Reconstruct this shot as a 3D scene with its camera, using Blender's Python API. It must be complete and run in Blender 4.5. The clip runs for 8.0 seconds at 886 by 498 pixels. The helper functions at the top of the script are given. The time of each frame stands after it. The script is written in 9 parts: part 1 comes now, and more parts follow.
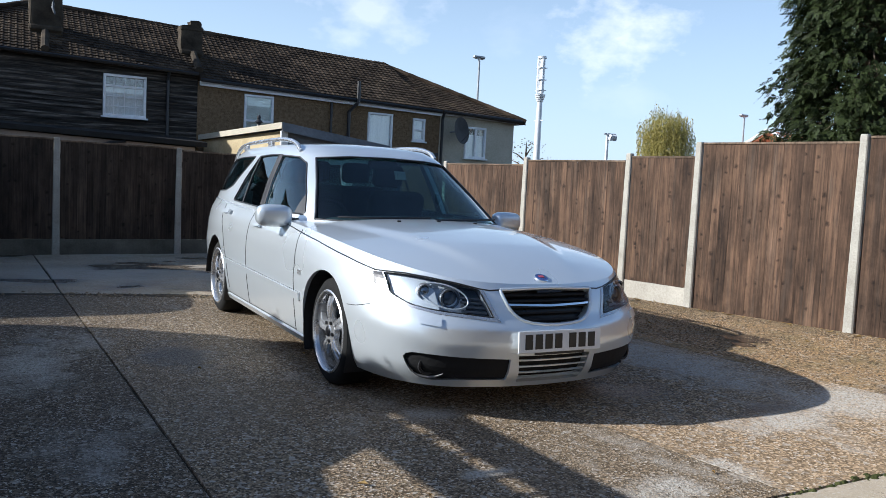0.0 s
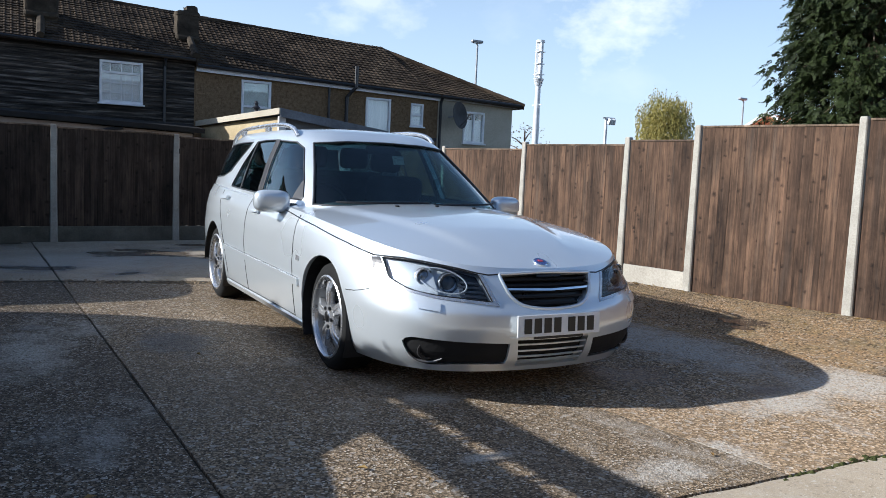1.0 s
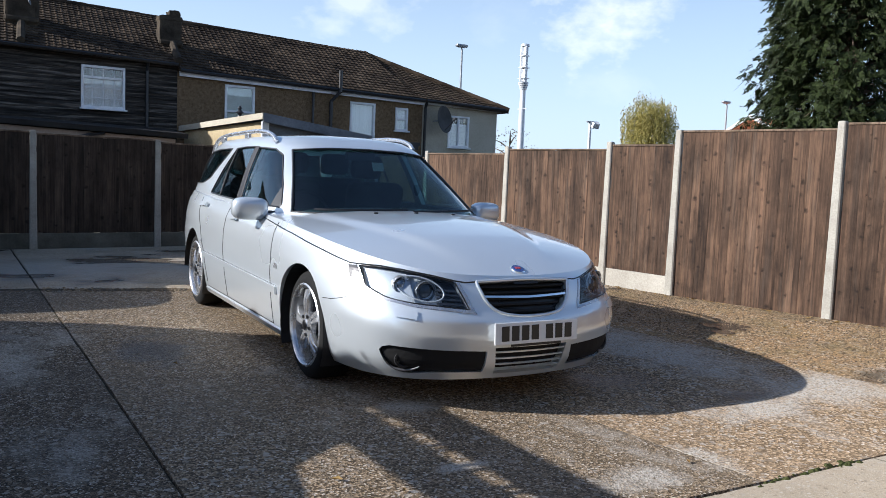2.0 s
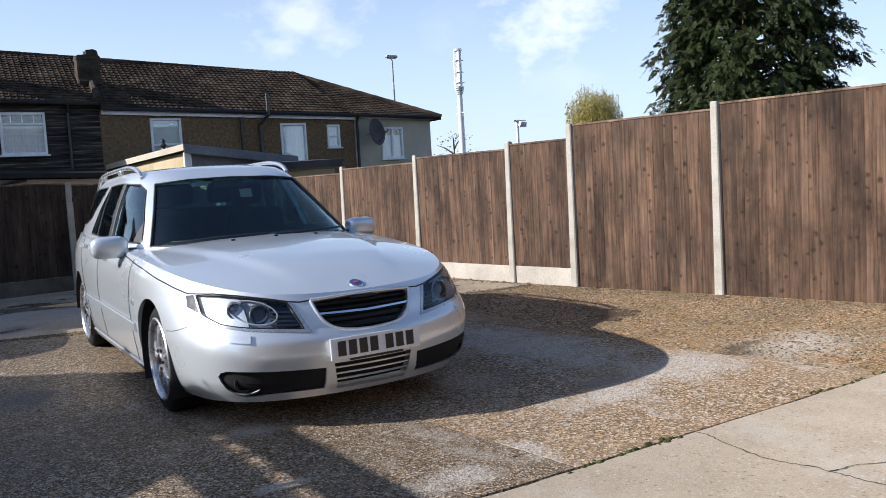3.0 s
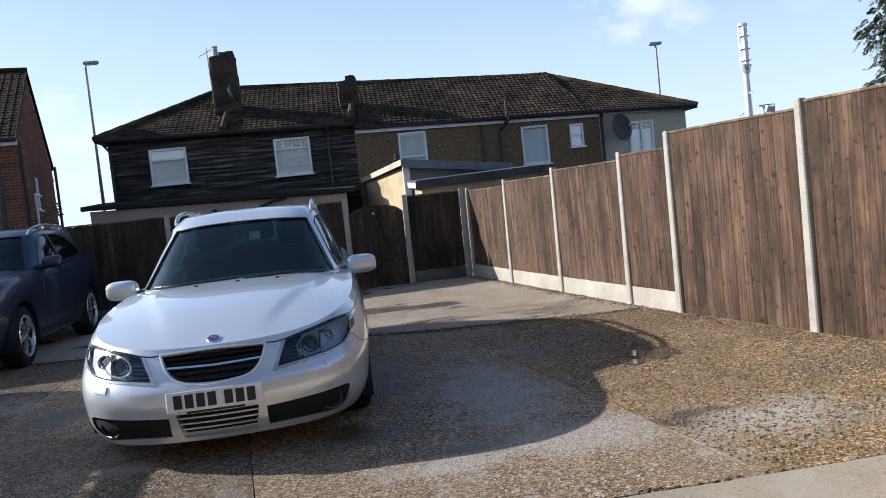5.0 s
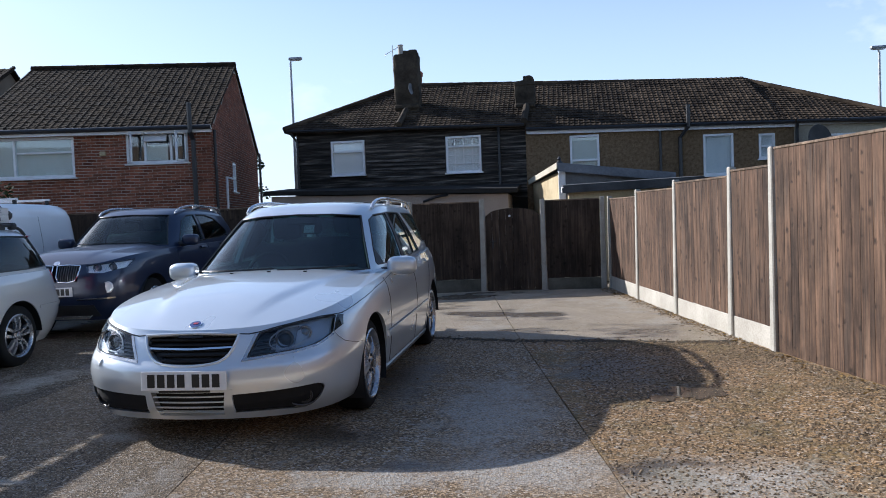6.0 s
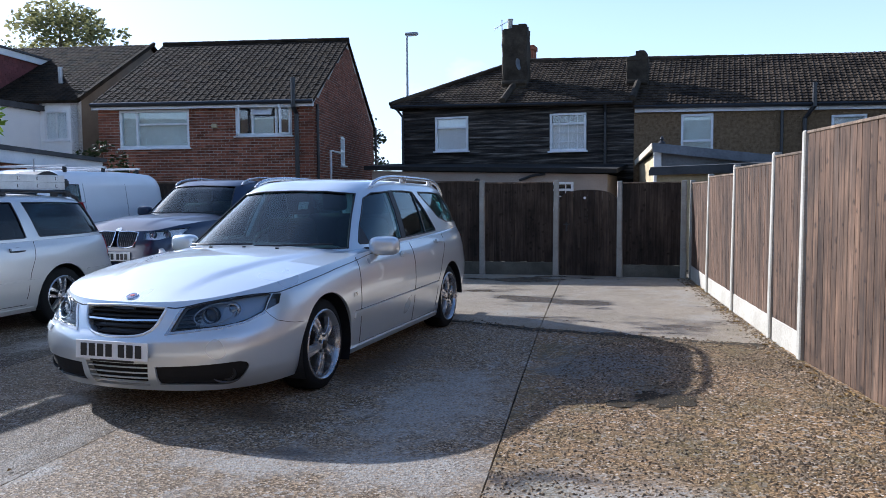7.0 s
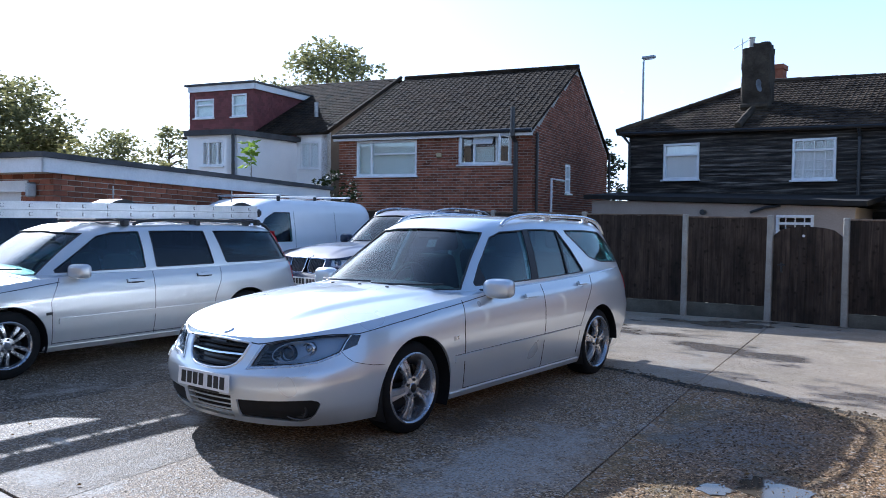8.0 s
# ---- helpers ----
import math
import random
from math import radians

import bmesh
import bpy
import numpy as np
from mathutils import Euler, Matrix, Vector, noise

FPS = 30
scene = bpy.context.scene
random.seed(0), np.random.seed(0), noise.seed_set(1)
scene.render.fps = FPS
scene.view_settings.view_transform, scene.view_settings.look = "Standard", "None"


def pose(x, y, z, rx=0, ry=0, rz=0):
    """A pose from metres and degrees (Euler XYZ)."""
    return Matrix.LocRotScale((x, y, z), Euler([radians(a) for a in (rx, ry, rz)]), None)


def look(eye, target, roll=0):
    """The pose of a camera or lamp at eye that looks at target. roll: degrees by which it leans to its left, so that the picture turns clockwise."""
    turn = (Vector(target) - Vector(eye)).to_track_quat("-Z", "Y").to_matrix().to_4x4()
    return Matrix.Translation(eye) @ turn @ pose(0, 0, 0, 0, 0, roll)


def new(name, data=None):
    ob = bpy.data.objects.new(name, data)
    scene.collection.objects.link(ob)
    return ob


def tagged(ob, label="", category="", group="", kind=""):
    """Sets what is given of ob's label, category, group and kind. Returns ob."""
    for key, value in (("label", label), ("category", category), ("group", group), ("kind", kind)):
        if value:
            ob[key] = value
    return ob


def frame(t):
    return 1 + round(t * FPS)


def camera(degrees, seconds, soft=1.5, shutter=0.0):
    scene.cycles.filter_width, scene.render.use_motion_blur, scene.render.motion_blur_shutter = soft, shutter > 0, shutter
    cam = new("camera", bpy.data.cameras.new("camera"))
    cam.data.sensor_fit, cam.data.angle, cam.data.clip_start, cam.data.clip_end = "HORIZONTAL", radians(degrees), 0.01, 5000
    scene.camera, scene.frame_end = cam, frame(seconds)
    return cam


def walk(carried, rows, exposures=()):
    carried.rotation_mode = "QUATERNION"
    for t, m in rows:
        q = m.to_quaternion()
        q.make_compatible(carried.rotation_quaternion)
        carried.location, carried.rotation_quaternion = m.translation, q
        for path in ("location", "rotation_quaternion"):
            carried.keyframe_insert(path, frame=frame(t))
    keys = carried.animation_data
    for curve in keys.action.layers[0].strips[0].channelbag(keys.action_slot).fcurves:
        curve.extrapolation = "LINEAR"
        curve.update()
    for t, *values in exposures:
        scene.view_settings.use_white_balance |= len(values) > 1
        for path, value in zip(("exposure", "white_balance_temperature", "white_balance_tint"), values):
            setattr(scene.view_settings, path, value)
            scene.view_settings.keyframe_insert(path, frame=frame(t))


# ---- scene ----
EXPOSURES = [(0.0, 0.54, 5700, 9), (2.5, 0.6, 5850, 13), (4.0, 0.62, 6000, 16), (5.5, 0.63, 5800, 12), (6.5, 0.72, 5500, 13), (8.0, 1.1, 5200, 13)]
cam = camera(58.0, 8.0, soft=0.65, shutter=0.1)
PATH = [
    (0, (-2.507, -3.242, 1.161), (-1.538, -1.499, 1.007), 2.9),
    (0.5, (-2.499, -3.233, 1.148), (-1.539, -1.487, 0.976), 1.8),
    (1, (-2.5, -3.235, 1.156), (-1.529, -1.497, 0.966), 2.6),
    (2.3, (-2.387, -3.264, 1.181), (-1.359, -1.557, 1.011), 2.0),
    (2.5, (-2.295, -3.339, 1.18), (-1.229, -1.65, 1.067), 1.1),
    (3, (-1.86, -3.677, 1.21), (-0.8, -1.989, 1.048), -3.3),
    (3.5, (-1.229, -3.862, 1.191), (-0.164, -2.177, 1.027), 2.3),
    (4, (-0.588, -4.196, 1.249), (0.255, -2.386, 1.139), -1.1),
    (4.2, (-0.325, -4.319, 1.294), (0.355, -2.442, 1.176), -2.3),
    (5.3, (1.175, -4.474, 1.36), (1.305, -2.481, 1.263), -4.0),
    (5.5, (1.452, -4.408, 1.315), (1.484, -2.409, 1.265), -1.2),
    (6, (2.144, -4.311, 1.306), (1.863, -2.333, 1.22), -2.3),
    (6.5, (2.751, -4.102, 1.307), (2.263, -2.165, 1.207), -0.2),
    (7, (3.363, -3.793, 1.312), (2.718, -1.905, 1.176), -0.5),
    (7.5, (3.792, -3.427, 1.335), (2.858, -1.661, 1.244), 0.3),
    (8, (4.242, -3.056, 1.447), (3.022, -1.474, 1.368), 0.6),
]
walk(cam, [(t, look(eye, target, roll)) for t, eye, target, roll in PATH], EXPOSURES)

# ---- light ----
SUN_WAY = Vector((-1.87, 0.70, 1.0)).normalized()
world = bpy.data.worlds.new("sky")
scene.world = world
world.use_nodes = True
wn, wl = world.node_tree.nodes, world.node_tree.links
wn.clear()
w_out = wn.new("ShaderNodeOutputWorld")
w_bg = wn.new("ShaderNodeBackground")
w_sky = wn.new("ShaderNodeTexSky")
w_sky.sky_type = "NISHITA"
w_sky.sun_disc = False
w_sky.sun_elevation = math.asin(SUN_WAY.z)
w_sky.sun_rotation = math.atan2(SUN_WAY.x, SUN_WAY.y)
w_sky.air_density, w_sky.dust_density, w_sky.ozone_density = 1.0, 1.0, 1.5
# loose white cumulus over the blue
w_co = wn.new("ShaderNodeTexCoord")
w_sep = wn.new("ShaderNodeSeparateXYZ")
wl.new(w_co.outputs["Generated"], w_sep.inputs[0])
w_map = wn.new("ShaderNodeMapping")
w_map.inputs["Scale"].default_value = (1.0, 1.0, 1.7)
w_map.inputs["Location"].default_value = (0.35, 0.1, 0.0)
wl.new(w_co.outputs["Generated"], w_map.inputs[0])
w_noise = wn.new("ShaderNodeTexNoise")
w_noise.inputs["Scale"].default_value = 5.2
w_noise.inputs["Detail"].default_value = 7.0
w_noise.inputs["Roughness"].default_value = 0.52
wl.new(w_map.outputs[0], w_noise.inputs["Vector"])
w_ramp = wn.new("ShaderNodeMapRange")
w_ramp.inputs["From Min"].default_value = 0.67
w_ramp.inputs["From Max"].default_value = 0.9
wl.new(w_noise.outputs["Fac"], w_ramp.inputs["Value"])
# two nearer heaps and a few thin wisps
w_fine = wn.new("ShaderNodeTexNoise")
w_fine.inputs["Scale"].default_value = 17.0
w_fine.inputs["Detail"].default_value = 6.0
w_fine.inputs["Roughness"].default_value = 0.55
wl.new(w_map.outputs[0], w_fine.inputs["Vector"])
w_crisp = wn.new("ShaderNodeMapRange")
w_crisp.inputs["From Min"].default_value, w_crisp.inputs["From Max"].default_value = 0.25, 0.75
w_crisp.inputs["To Min"].default_value, w_crisp.inputs["To Max"].default_value = 0.0, 1.0
wl.new(w_fine.outputs["Fac"], w_crisp.inputs["Value"])
w_sum = w_ramp.outputs[0]
for centre, size, dense in (((0.637, 0.748, 0.186), 0.085, 0.85), ((0.385, 0.902, 0.205), 0.08, 0.5), ((0.535, 0.823, 0.19), 0.05, 0.12), ((0.66, 0.74, 0.115), 0.05, 0.14), ((-0.25, 0.9, 0.1), 0.12, 0.3)):
    flat_map = wn.new("ShaderNodeVectorMath")
    flat_map.operation = "SUBTRACT"
    flat_map.inputs[1].default_value = centre
    wl.new(w_co.outputs["Generated"], flat_map.inputs[0])
    squash = wn.new("ShaderNodeVectorMath")
    squash.operation = "MULTIPLY"
    squash.inputs[1].default_value = (1.0, 1.0, 1.7)
    wl.new(flat_map.outputs[0], squash.inputs[0])
    span = wn.new("ShaderNodeVectorMath")
    span.operation = "LENGTH"
    wl.new(squash.outputs[0], span.inputs[0])
    near = wn.new("ShaderNodeMapRange")
    near.inputs["From Min"].default_value, near.inputs["From Max"].default_value = 0.0, size * 1.5
    near.inputs["To Min"].default_value, near.inputs["To Max"].default_value = 0.62, -0.5
    wl.new(span.outputs["Value"], near.inputs["Value"])
    rough_edge = wn.new("ShaderNodeMath")
    rough_edge.operation = "ADD"
    wl.new(near.outputs[0], rough_edge.inputs[0])
    wl.new(w_crisp.outputs[0], rough_edge.inputs[1])
    heap = wn.new("ShaderNodeMapRange")
    heap.inputs["From Min"].default_value, heap.inputs["From Max"].default_value = 0.45, 1.1
    heap.inputs["To Max"].default_value = dense
    wl.new(rough_edge.outputs[0], heap.inputs["Value"])
    most = wn.new("ShaderNodeMath")
    most.operation = "MAXIMUM"
    wl.new(w_sum, most.inputs[0])
    wl.new(heap.outputs[0], most.inputs[1])
    w_sum = most.outputs[0]
w_cloud = wn.new("ShaderNodeMath")
w_cloud.operation = "MULTIPLY"
w_cloud.inputs[1].default_value = 0.6
wl.new(w_sum, w_cloud.inputs[0])
w_mix = wn.new("ShaderNodeMix")
w_mix.data_type = "RGBA"
wl.new(w_cloud.outputs[0], w_mix.inputs["Factor"])
# thin bright haze that thickens towards the horizon
w_low = wn.new("ShaderNodeMapRange")
w_low.inputs["From Min"].default_value, w_low.inputs["From Max"].default_value = 0.02, 0.42
w_low.inputs["To Min"].default_value, w_low.inputs["To Max"].default_value = 0.78, 0.0
wl.new(w_sep.outputs["Z"], w_low.inputs["Value"])
w_haze = wn.new("ShaderNodeMix")
w_haze.data_type = "RGBA"
wl.new(w_low.outputs[0], w_haze.inputs["Factor"])
wl.new(w_sky.outputs[0], w_haze.inputs["A"])
w_haze.inputs["B"].default_value = (5.9, 7.0, 8.1, 1)
wl.new(w_haze.outputs["Result"], w_mix.inputs["A"])
w_mix.inputs["B"].default_value = (11.3, 10.6, 10.7, 1)
wl.new(w_mix.outputs["Result"], w_bg.inputs["Color"])
w_bg.inputs["Strength"].default_value = 0.098
wl.new(w_bg.outputs[0], w_out.inputs["Surface"])

sun_data = bpy.data.lights.new("sun", "SUN")
sun_data.energy, sun_data.angle, sun_data.color = 5.0, radians(0.55), (1.0, 0.93, 0.82)
sun = new("sun", sun_data)
sun.matrix_world = look(SUN_WAY * 60, (0, 0, 0))
tagged(sun, kind="structure")

# ---- materials ----
def nodes_of(name):
    m = bpy.data.materials.new(name)
    m.use_nodes = True
    nt = m.node_tree
    return m, nt.nodes, nt.links, nt.nodes["Principled BSDF"]


def tex_noise(n, l, scale, detail=4.0, rough=0.55, stretch=None, source="Object"):
    co = n.new("ShaderNodeTexCoord")
    mp = n.new("ShaderNodeMapping")
    l.new(co.outputs[source], mp.inputs[0])
    if stretch:
        mp.inputs["Scale"].default_value = stretch
    t = n.new("ShaderNodeTexNoise")
    t.inputs["Scale"].default_value = scale
    t.inputs["Detail"].default_value = detail
    t.inputs["Roughness"].default_value = rough
    l.new(mp.outputs[0], t.inputs["Vector"])
    return t.outputs["Fac"]


def ramp(n, l, fac, stops):
    r = n.new("ShaderNodeValToRGB")
    el = r.color_ramp.elements
    while len(el) < len(stops):
        el.new(0.5)
    for e, (p, c) in zip(el, stops):
        e.position, e.color = p, (*c, 1) if len(c) == 3 else c
    l.new(fac, r.inputs[0])
    return r.outputs["Color"]


def mixc(n, l, fac, a, b, mode="MIX"):
    m = n.new("ShaderNodeMix")
    m.data_type, m.blend_type = "RGBA", mode
    for sock, v in (("Factor", fac), ("A", a), ("B", b)):
        if isinstance(v, (int, float)):
            m.inputs[sock].default_value = v
        elif isinstance(v, tuple):
            m.inputs[sock].default_value = (*v, 1)
        else:
            l.new(v, m.inputs[sock])
    return m.outputs["Result"]


def remap(n, l, v, a, b, c, d):
    r = n.new("ShaderNodeMapRange")
    for k, x in zip(("From Min", "From Max", "To Min", "To Max"), (a, b, c, d)):
        r.inputs[k].default_value = x
    l.new(v, r.inputs["Value"])
    return r.outputs[0]


def bump(n, l, b, height, strength, dist=0.01):
    t = n.new("ShaderNodeBump")
    t.inputs["Strength"].default_value, t.inputs["Distance"].default_value = strength, dist
    l.new(height, t.inputs["Height"])
    l.new(t.outputs[0], b.inputs["Normal"])


def obj_random(n):
    return n.new("ShaderNodeObjectInfo").outputs["Random"]


def island_random(n):
    return n.new("ShaderNodeNewGeometry").outputs["Random Per Island"]


def worn(name, dark, light, scale=6.0, rough=0.8, fine=60.0, bumpy=0.3, stretch=None, vary=None, metallic=0.0, spread=0.35, dist=0.004):
    """A surface with stains at one scale and grain at another; vary: by 'object' or 'island'."""
    m, n, l, b = nodes_of(name)
    big = tex_noise(n, l, scale, 5.0, 0.6, stretch)
    small = tex_noise(n, l, fine, 3.0, 0.6, stretch)
    c = ramp(n, l, big, ((0.3, dark), (0.7, light)))
    c = mixc(n, l, 0.25, c, ramp(n, l, small, ((0.3, (0.25, 0.25, 0.25)), (0.7, (0.85, 0.85, 0.85)))), "OVERLAY")
    if vary:
        r = obj_random(n) if vary == "object" else island_random(n)
        c = mixc(n, l, 1.0, c, ramp(n, l, r, ((0.0, (1 - spread,) * 3), (1.0, (1.0,) * 3))), "MULTIPLY")
    l.new(c, b.inputs["Base Color"])
    l.new(remap(n, l, big, 0.3, 0.7, rough - 0.08, rough + 0.08), b.inputs["Roughness"])
    b.inputs["Metallic"].default_value = metallic
    if rough > 0.75:
        b.inputs["Specular IOR Level"].default_value = 0.12 if rough > 0.86 else 0.25
    bump(n, l, b, small, bumpy, dist)
    return m


def plain(name, color, rough=0.5, metallic=0.0, coat=0.0, grain=0.04, emission=0.0):
    m, n, l, b = nodes_of(name)
    t = tex_noise(n, l, 9.0, 4.0)
    lo = tuple(max(0.0, c * (1 - 3 * grain)) for c in color)
    hi = tuple(min(1.0, c * (1 + 2 * grain)) for c in color)
    l.new(ramp(n, l, t, ((0.3, lo), (0.7, hi))), b.inputs["Base Color"])
    l.new(remap(n, l, t, 0.3, 0.7, max(0.02, rough - 0.04), rough + 0.04), b.inputs["Roughness"])
    b.inputs["Metallic"].default_value = metallic
    b.inputs["Coat Weight"].default_value = coat
    b.inputs["Coat Roughness"].default_value = 0.03
    return m


def glass(name, tint, gloss=1.0, ior=1.52):
    """Thin sheet: clear through, mirror at a slant, the same from both sides."""
    m = bpy.data.materials.new(name)
    m.use_nodes = True
    n, l = m.node_tree.nodes, m.node_tree.links
    n.clear()
    out = n.new("ShaderNodeOutputMaterial")
    tr, gl, mx = n.new("ShaderNodeBsdfTransparent"), n.new("ShaderNodeBsdfGlossy"), n.new("ShaderNodeMixShader")
    tr.inputs[0].default_value = (*tint, 1)
    gl.inputs["Roughness"].default_value = 0.02
    gl.inputs["Color"].default_value = (gloss, gloss, gloss, 1)
    lw = n.new("ShaderNodeLayerWeight")
    lw.inputs["Blend"].default_value = 0.5
    steep = n.new("ShaderNodeMath")
    steep.operation = "POWER"
    steep.inputs[1].default_value = 5.0
    l.new(lw.outputs["Facing"], steep.inputs[0])
    f0 = ((ior - 1) / (ior + 1)) ** 2
    l.new(remap(n, l, steep.outputs[0], 0.0, 1.0, f0, 1.0), mx.inputs[0])
    l.new(tr.outputs[0], mx.inputs[1])
    l.new(gl.outputs[0], mx.inputs[2])
    l.new(mx.outputs[0], out.inputs[0])
    return m


def aggregate(name, base_dark, base_light, stain, pebble=95.0, wet_at=0.62, pebble_mix=0.8, dusty_at=0.53, spots=(), mossy=0.0, relief=0.45, wet_rough=0.36, damp_spots=()):
    """Worn concrete with its stones showing; damp patches, and pale ones of dust or painted skylight."""
    m, n, l, b = nodes_of(name)
    co = n.new("ShaderNodeTexCoord")
    v = n.new("ShaderNodeTexVoronoi")
    v.inputs["Scale"].default_value = pebble
    v.inputs["Randomness"].default_value = 1.0
    l.new(co.outputs["Object"], v.inputs["Vector"])
    v2 = n.new("ShaderNodeTexVoronoi")
    v2.inputs["Scale"].default_value = pebble * 0.42
    l.new(co.outputs["Object"], v2.inputs["Vector"])
    sepr = n.new("ShaderNodeSeparateColor")
    l.new(v.outputs["Color"], sepr.inputs[0])
    sepr2 = n.new("ShaderNodeSeparateColor")
    l.new(v2.outputs["Color"], sepr2.inputs[0])
    stones = ramp(n, l, sepr.outputs[0], ((0.0, tuple(q * 0.4 for q in base_dark)), (0.35, base_dark), (0.72, base_light), (0.88, tuple(q * 1.3 for q in base_light)), (1.0, (0.78, 0.72, 0.63))))
    big = tex_noise(n, l, 0.55, 6.0, 0.62)
    mid = tex_noise(n, l, 2.3, 6.0, 0.65)
    fine = tex_noise(n, l, 14.0, 5.0, 0.7)
    matrix = ramp(n, l, mid, ((0.25, base_dark), (0.75, base_light)))
    c = mixc(n, l, pebble_mix, matrix, stones)
    coarse = remap(n, l, sepr2.outputs[1], 0.86, 0.9, 0.0, 0.8)
    c = mixc(n, l, coarse, c, mixc(n, l, sepr2.outputs[0], (0.16, 0.12, 0.08), (0.5, 0.46, 0.4)))
    c = mixc(n, l, remap(n, l, big, 0.45, 0.68, 0.0, 0.5), c, stain)
    c = mixc(n, l, remap(n, l, fine, 0.35, 0.7, 0.0, 0.45), c, (0.42, 0.40, 0.37), "SOFT_LIGHT")
    dusty = remap(n, l, tex_noise(n, l, 1.1, 7.0, 0.7, (1.0, 0.6, 1.0)), dusty_at, dusty_at + 0.1, 0.0, 0.7)
    frayed = tex_noise(n, l, 3.2, 8.0, 0.72)

    def spotted(value, x, y, rx, ry, most):
        off = n.new("ShaderNodeMapping")
        off.inputs["Location"].default_value = (-x / rx, -y / ry, 0)
        off.inputs["Scale"].default_value = (1 / rx, 1 / ry, 0)
        l.new(co.outputs["Object"], off.inputs[0])
        span = n.new("ShaderNodeVectorMath")
        span.operation = "LENGTH"
        l.new(off.outputs[0], span.inputs[0])
        tot = n.new("ShaderNodeMath")
        tot.operation = "ADD"
        l.new(remap(n, l, span.outputs["Value"], 0.0, 1.6, 0.36, -0.44), tot.inputs[0])
        l.new(frayed, tot.inputs[1])
        mx = n.new("ShaderNodeMath")
        mx.operation = "MAXIMUM"
        l.new(value, mx.inputs[0])
        l.new(remap(n, l, tot.outputs[0], 0.5, 0.75, 0.0, most), mx.inputs[1])
        return mx.outputs[0]

    for x, y, rx, ry in spots:
        dusty = spotted(dusty, x, y, rx, ry, 0.9)
    # dust lies between the stones
    lay = n.new("ShaderNodeMath")
    lay.operation = "MULTIPLY"
    l.new(dusty, lay.inputs[0])
    l.new(remap(n, l, sepr.outputs[1], 0.0, 1.0, 0.25, 1.2), lay.inputs[1])
    c = mixc(n, l, lay.outputs[0], c, (0.45, 0.415, 0.36))
    if mossy:
        green = remap(n, l, tex_noise(n, l, 1.6, 6.0, 0.7), 0.48, 0.68, 0.0, mossy)
        c = mixc(n, l, green, c, (0.13, 0.115, 0.042))
    damp = remap(n, l, tex_noise(n, l, 0.8, 5.0, 0.55, (0.7, 1.2, 1.0)), wet_at, wet_at + 0.05, 0.0, 1.0)
    for x, y, rx, ry in damp_spots:
        damp = spotted(damp, x, y, rx, ry, 1.0)
    c = mixc(n, l, damp, c, mixc(n, l, 1.0, c, (0.42, 0.4, 0.38), "MULTIPLY"))
    l.new(c, b.inputs["Base Color"])
    l.new(remap(n, l, damp, 0.0, 1.0, 0.1, 0.35), b.inputs["Specular IOR Level"])
    b.inputs["Diffuse Roughness"].default_value = 0.5
    l.new(remap(n, l, damp, 0.0, 1.0, 0.66, wet_rough), b.inputs["Roughness"])
    hsum = n.new("ShaderNodeMath")
    hsum.operation = "ADD"
    l.new(v.outputs["Distance"], hsum.inputs[0])
    l.new(v2.outputs["Distance"], hsum.inputs[1])
    bump(n, l, b, hsum.outputs[0], relief, 0.008)
    return m


M = {}
M["slab"] = aggregate("aggregate_concrete", (0.118, 0.08, 0.046), (0.46, 0.33, 0.2), (0.26, 0.192, 0.126), wet_at=0.72, dusty_at=0.58, spots=((1.7, 0.9, 0.75, 1.7), (2.0, -0.3, 1.2, 0.55), (1.2, -0.45, 0.7, 0.3), (0.25, -0.95, 0.2, 0.35)), damp_spots=((0.75, 0.3, 0.6, 0.45), (0.95, 2.0, 0.4, 1.7), (1.3, -0.25, 0.35, 0.12)))
M["slab_mid"] = aggregate("brown_aggregate_concrete", (0.073, 0.053, 0.033), (0.335, 0.25, 0.16), (0.165, 0.13, 0.093), pebble=125.0, wet_at=0.68, spots=((-0.6, 0.3, 0.3, 0.2), (-0.15, -0.95, 0.35, 0.2), (-0.75, -0.55, 0.3, 0.07)), dusty_at=0.57, damp_spots=((-1.5, 2.0, 0.4, 0.8),))
M["slab_brown"] = aggregate("gravelly_concrete", (0.15, 0.09, 0.042), (0.44, 0.285, 0.145), (0.265, 0.183, 0.1), pebble=84.0, wet_at=0.66, pebble_mix=0.8, mossy=0.6, dusty_at=0.6, spots=((2.85, -0.45, 1.2, 0.6),), damp_spots=((2.6, 2.3, 0.85, 1.3), (3.0, 1.45, 0.45, 0.35)))
# damp left slab, its colour also lowered to deepen the shade lying there
M["slab_dark"] = aggregate("damp_shaded_concrete", (0.045, 0.034, 0.022), (0.22, 0.165, 0.108), (0.085, 0.072, 0.057), pebble=135.0, spots=((-2.35, 1.9, 0.35, 1.2), (-1.55, 0.3, 0.12, 0.9), (-0.6, 0.3, 0.3, 0.2)), dusty_at=0.56, damp_spots=((-1.5, 2.0, 0.4, 0.8),))
# the two pale spots brighten the far left as painted skylight over the dust
M["slab_far"] = aggregate("worn_smooth_concrete", (0.27, 0.22, 0.162), (0.53, 0.44, 0.33), (0.4, 0.34, 0.262), pebble=170.0, wet_at=0.53, pebble_mix=0.35, relief=0.35, wet_rough=0.26, mossy=0.3, spots=((-1.8, 6.4, 3.2, 1.6), (-3.5, 5.6, 2.5, 0.8)))
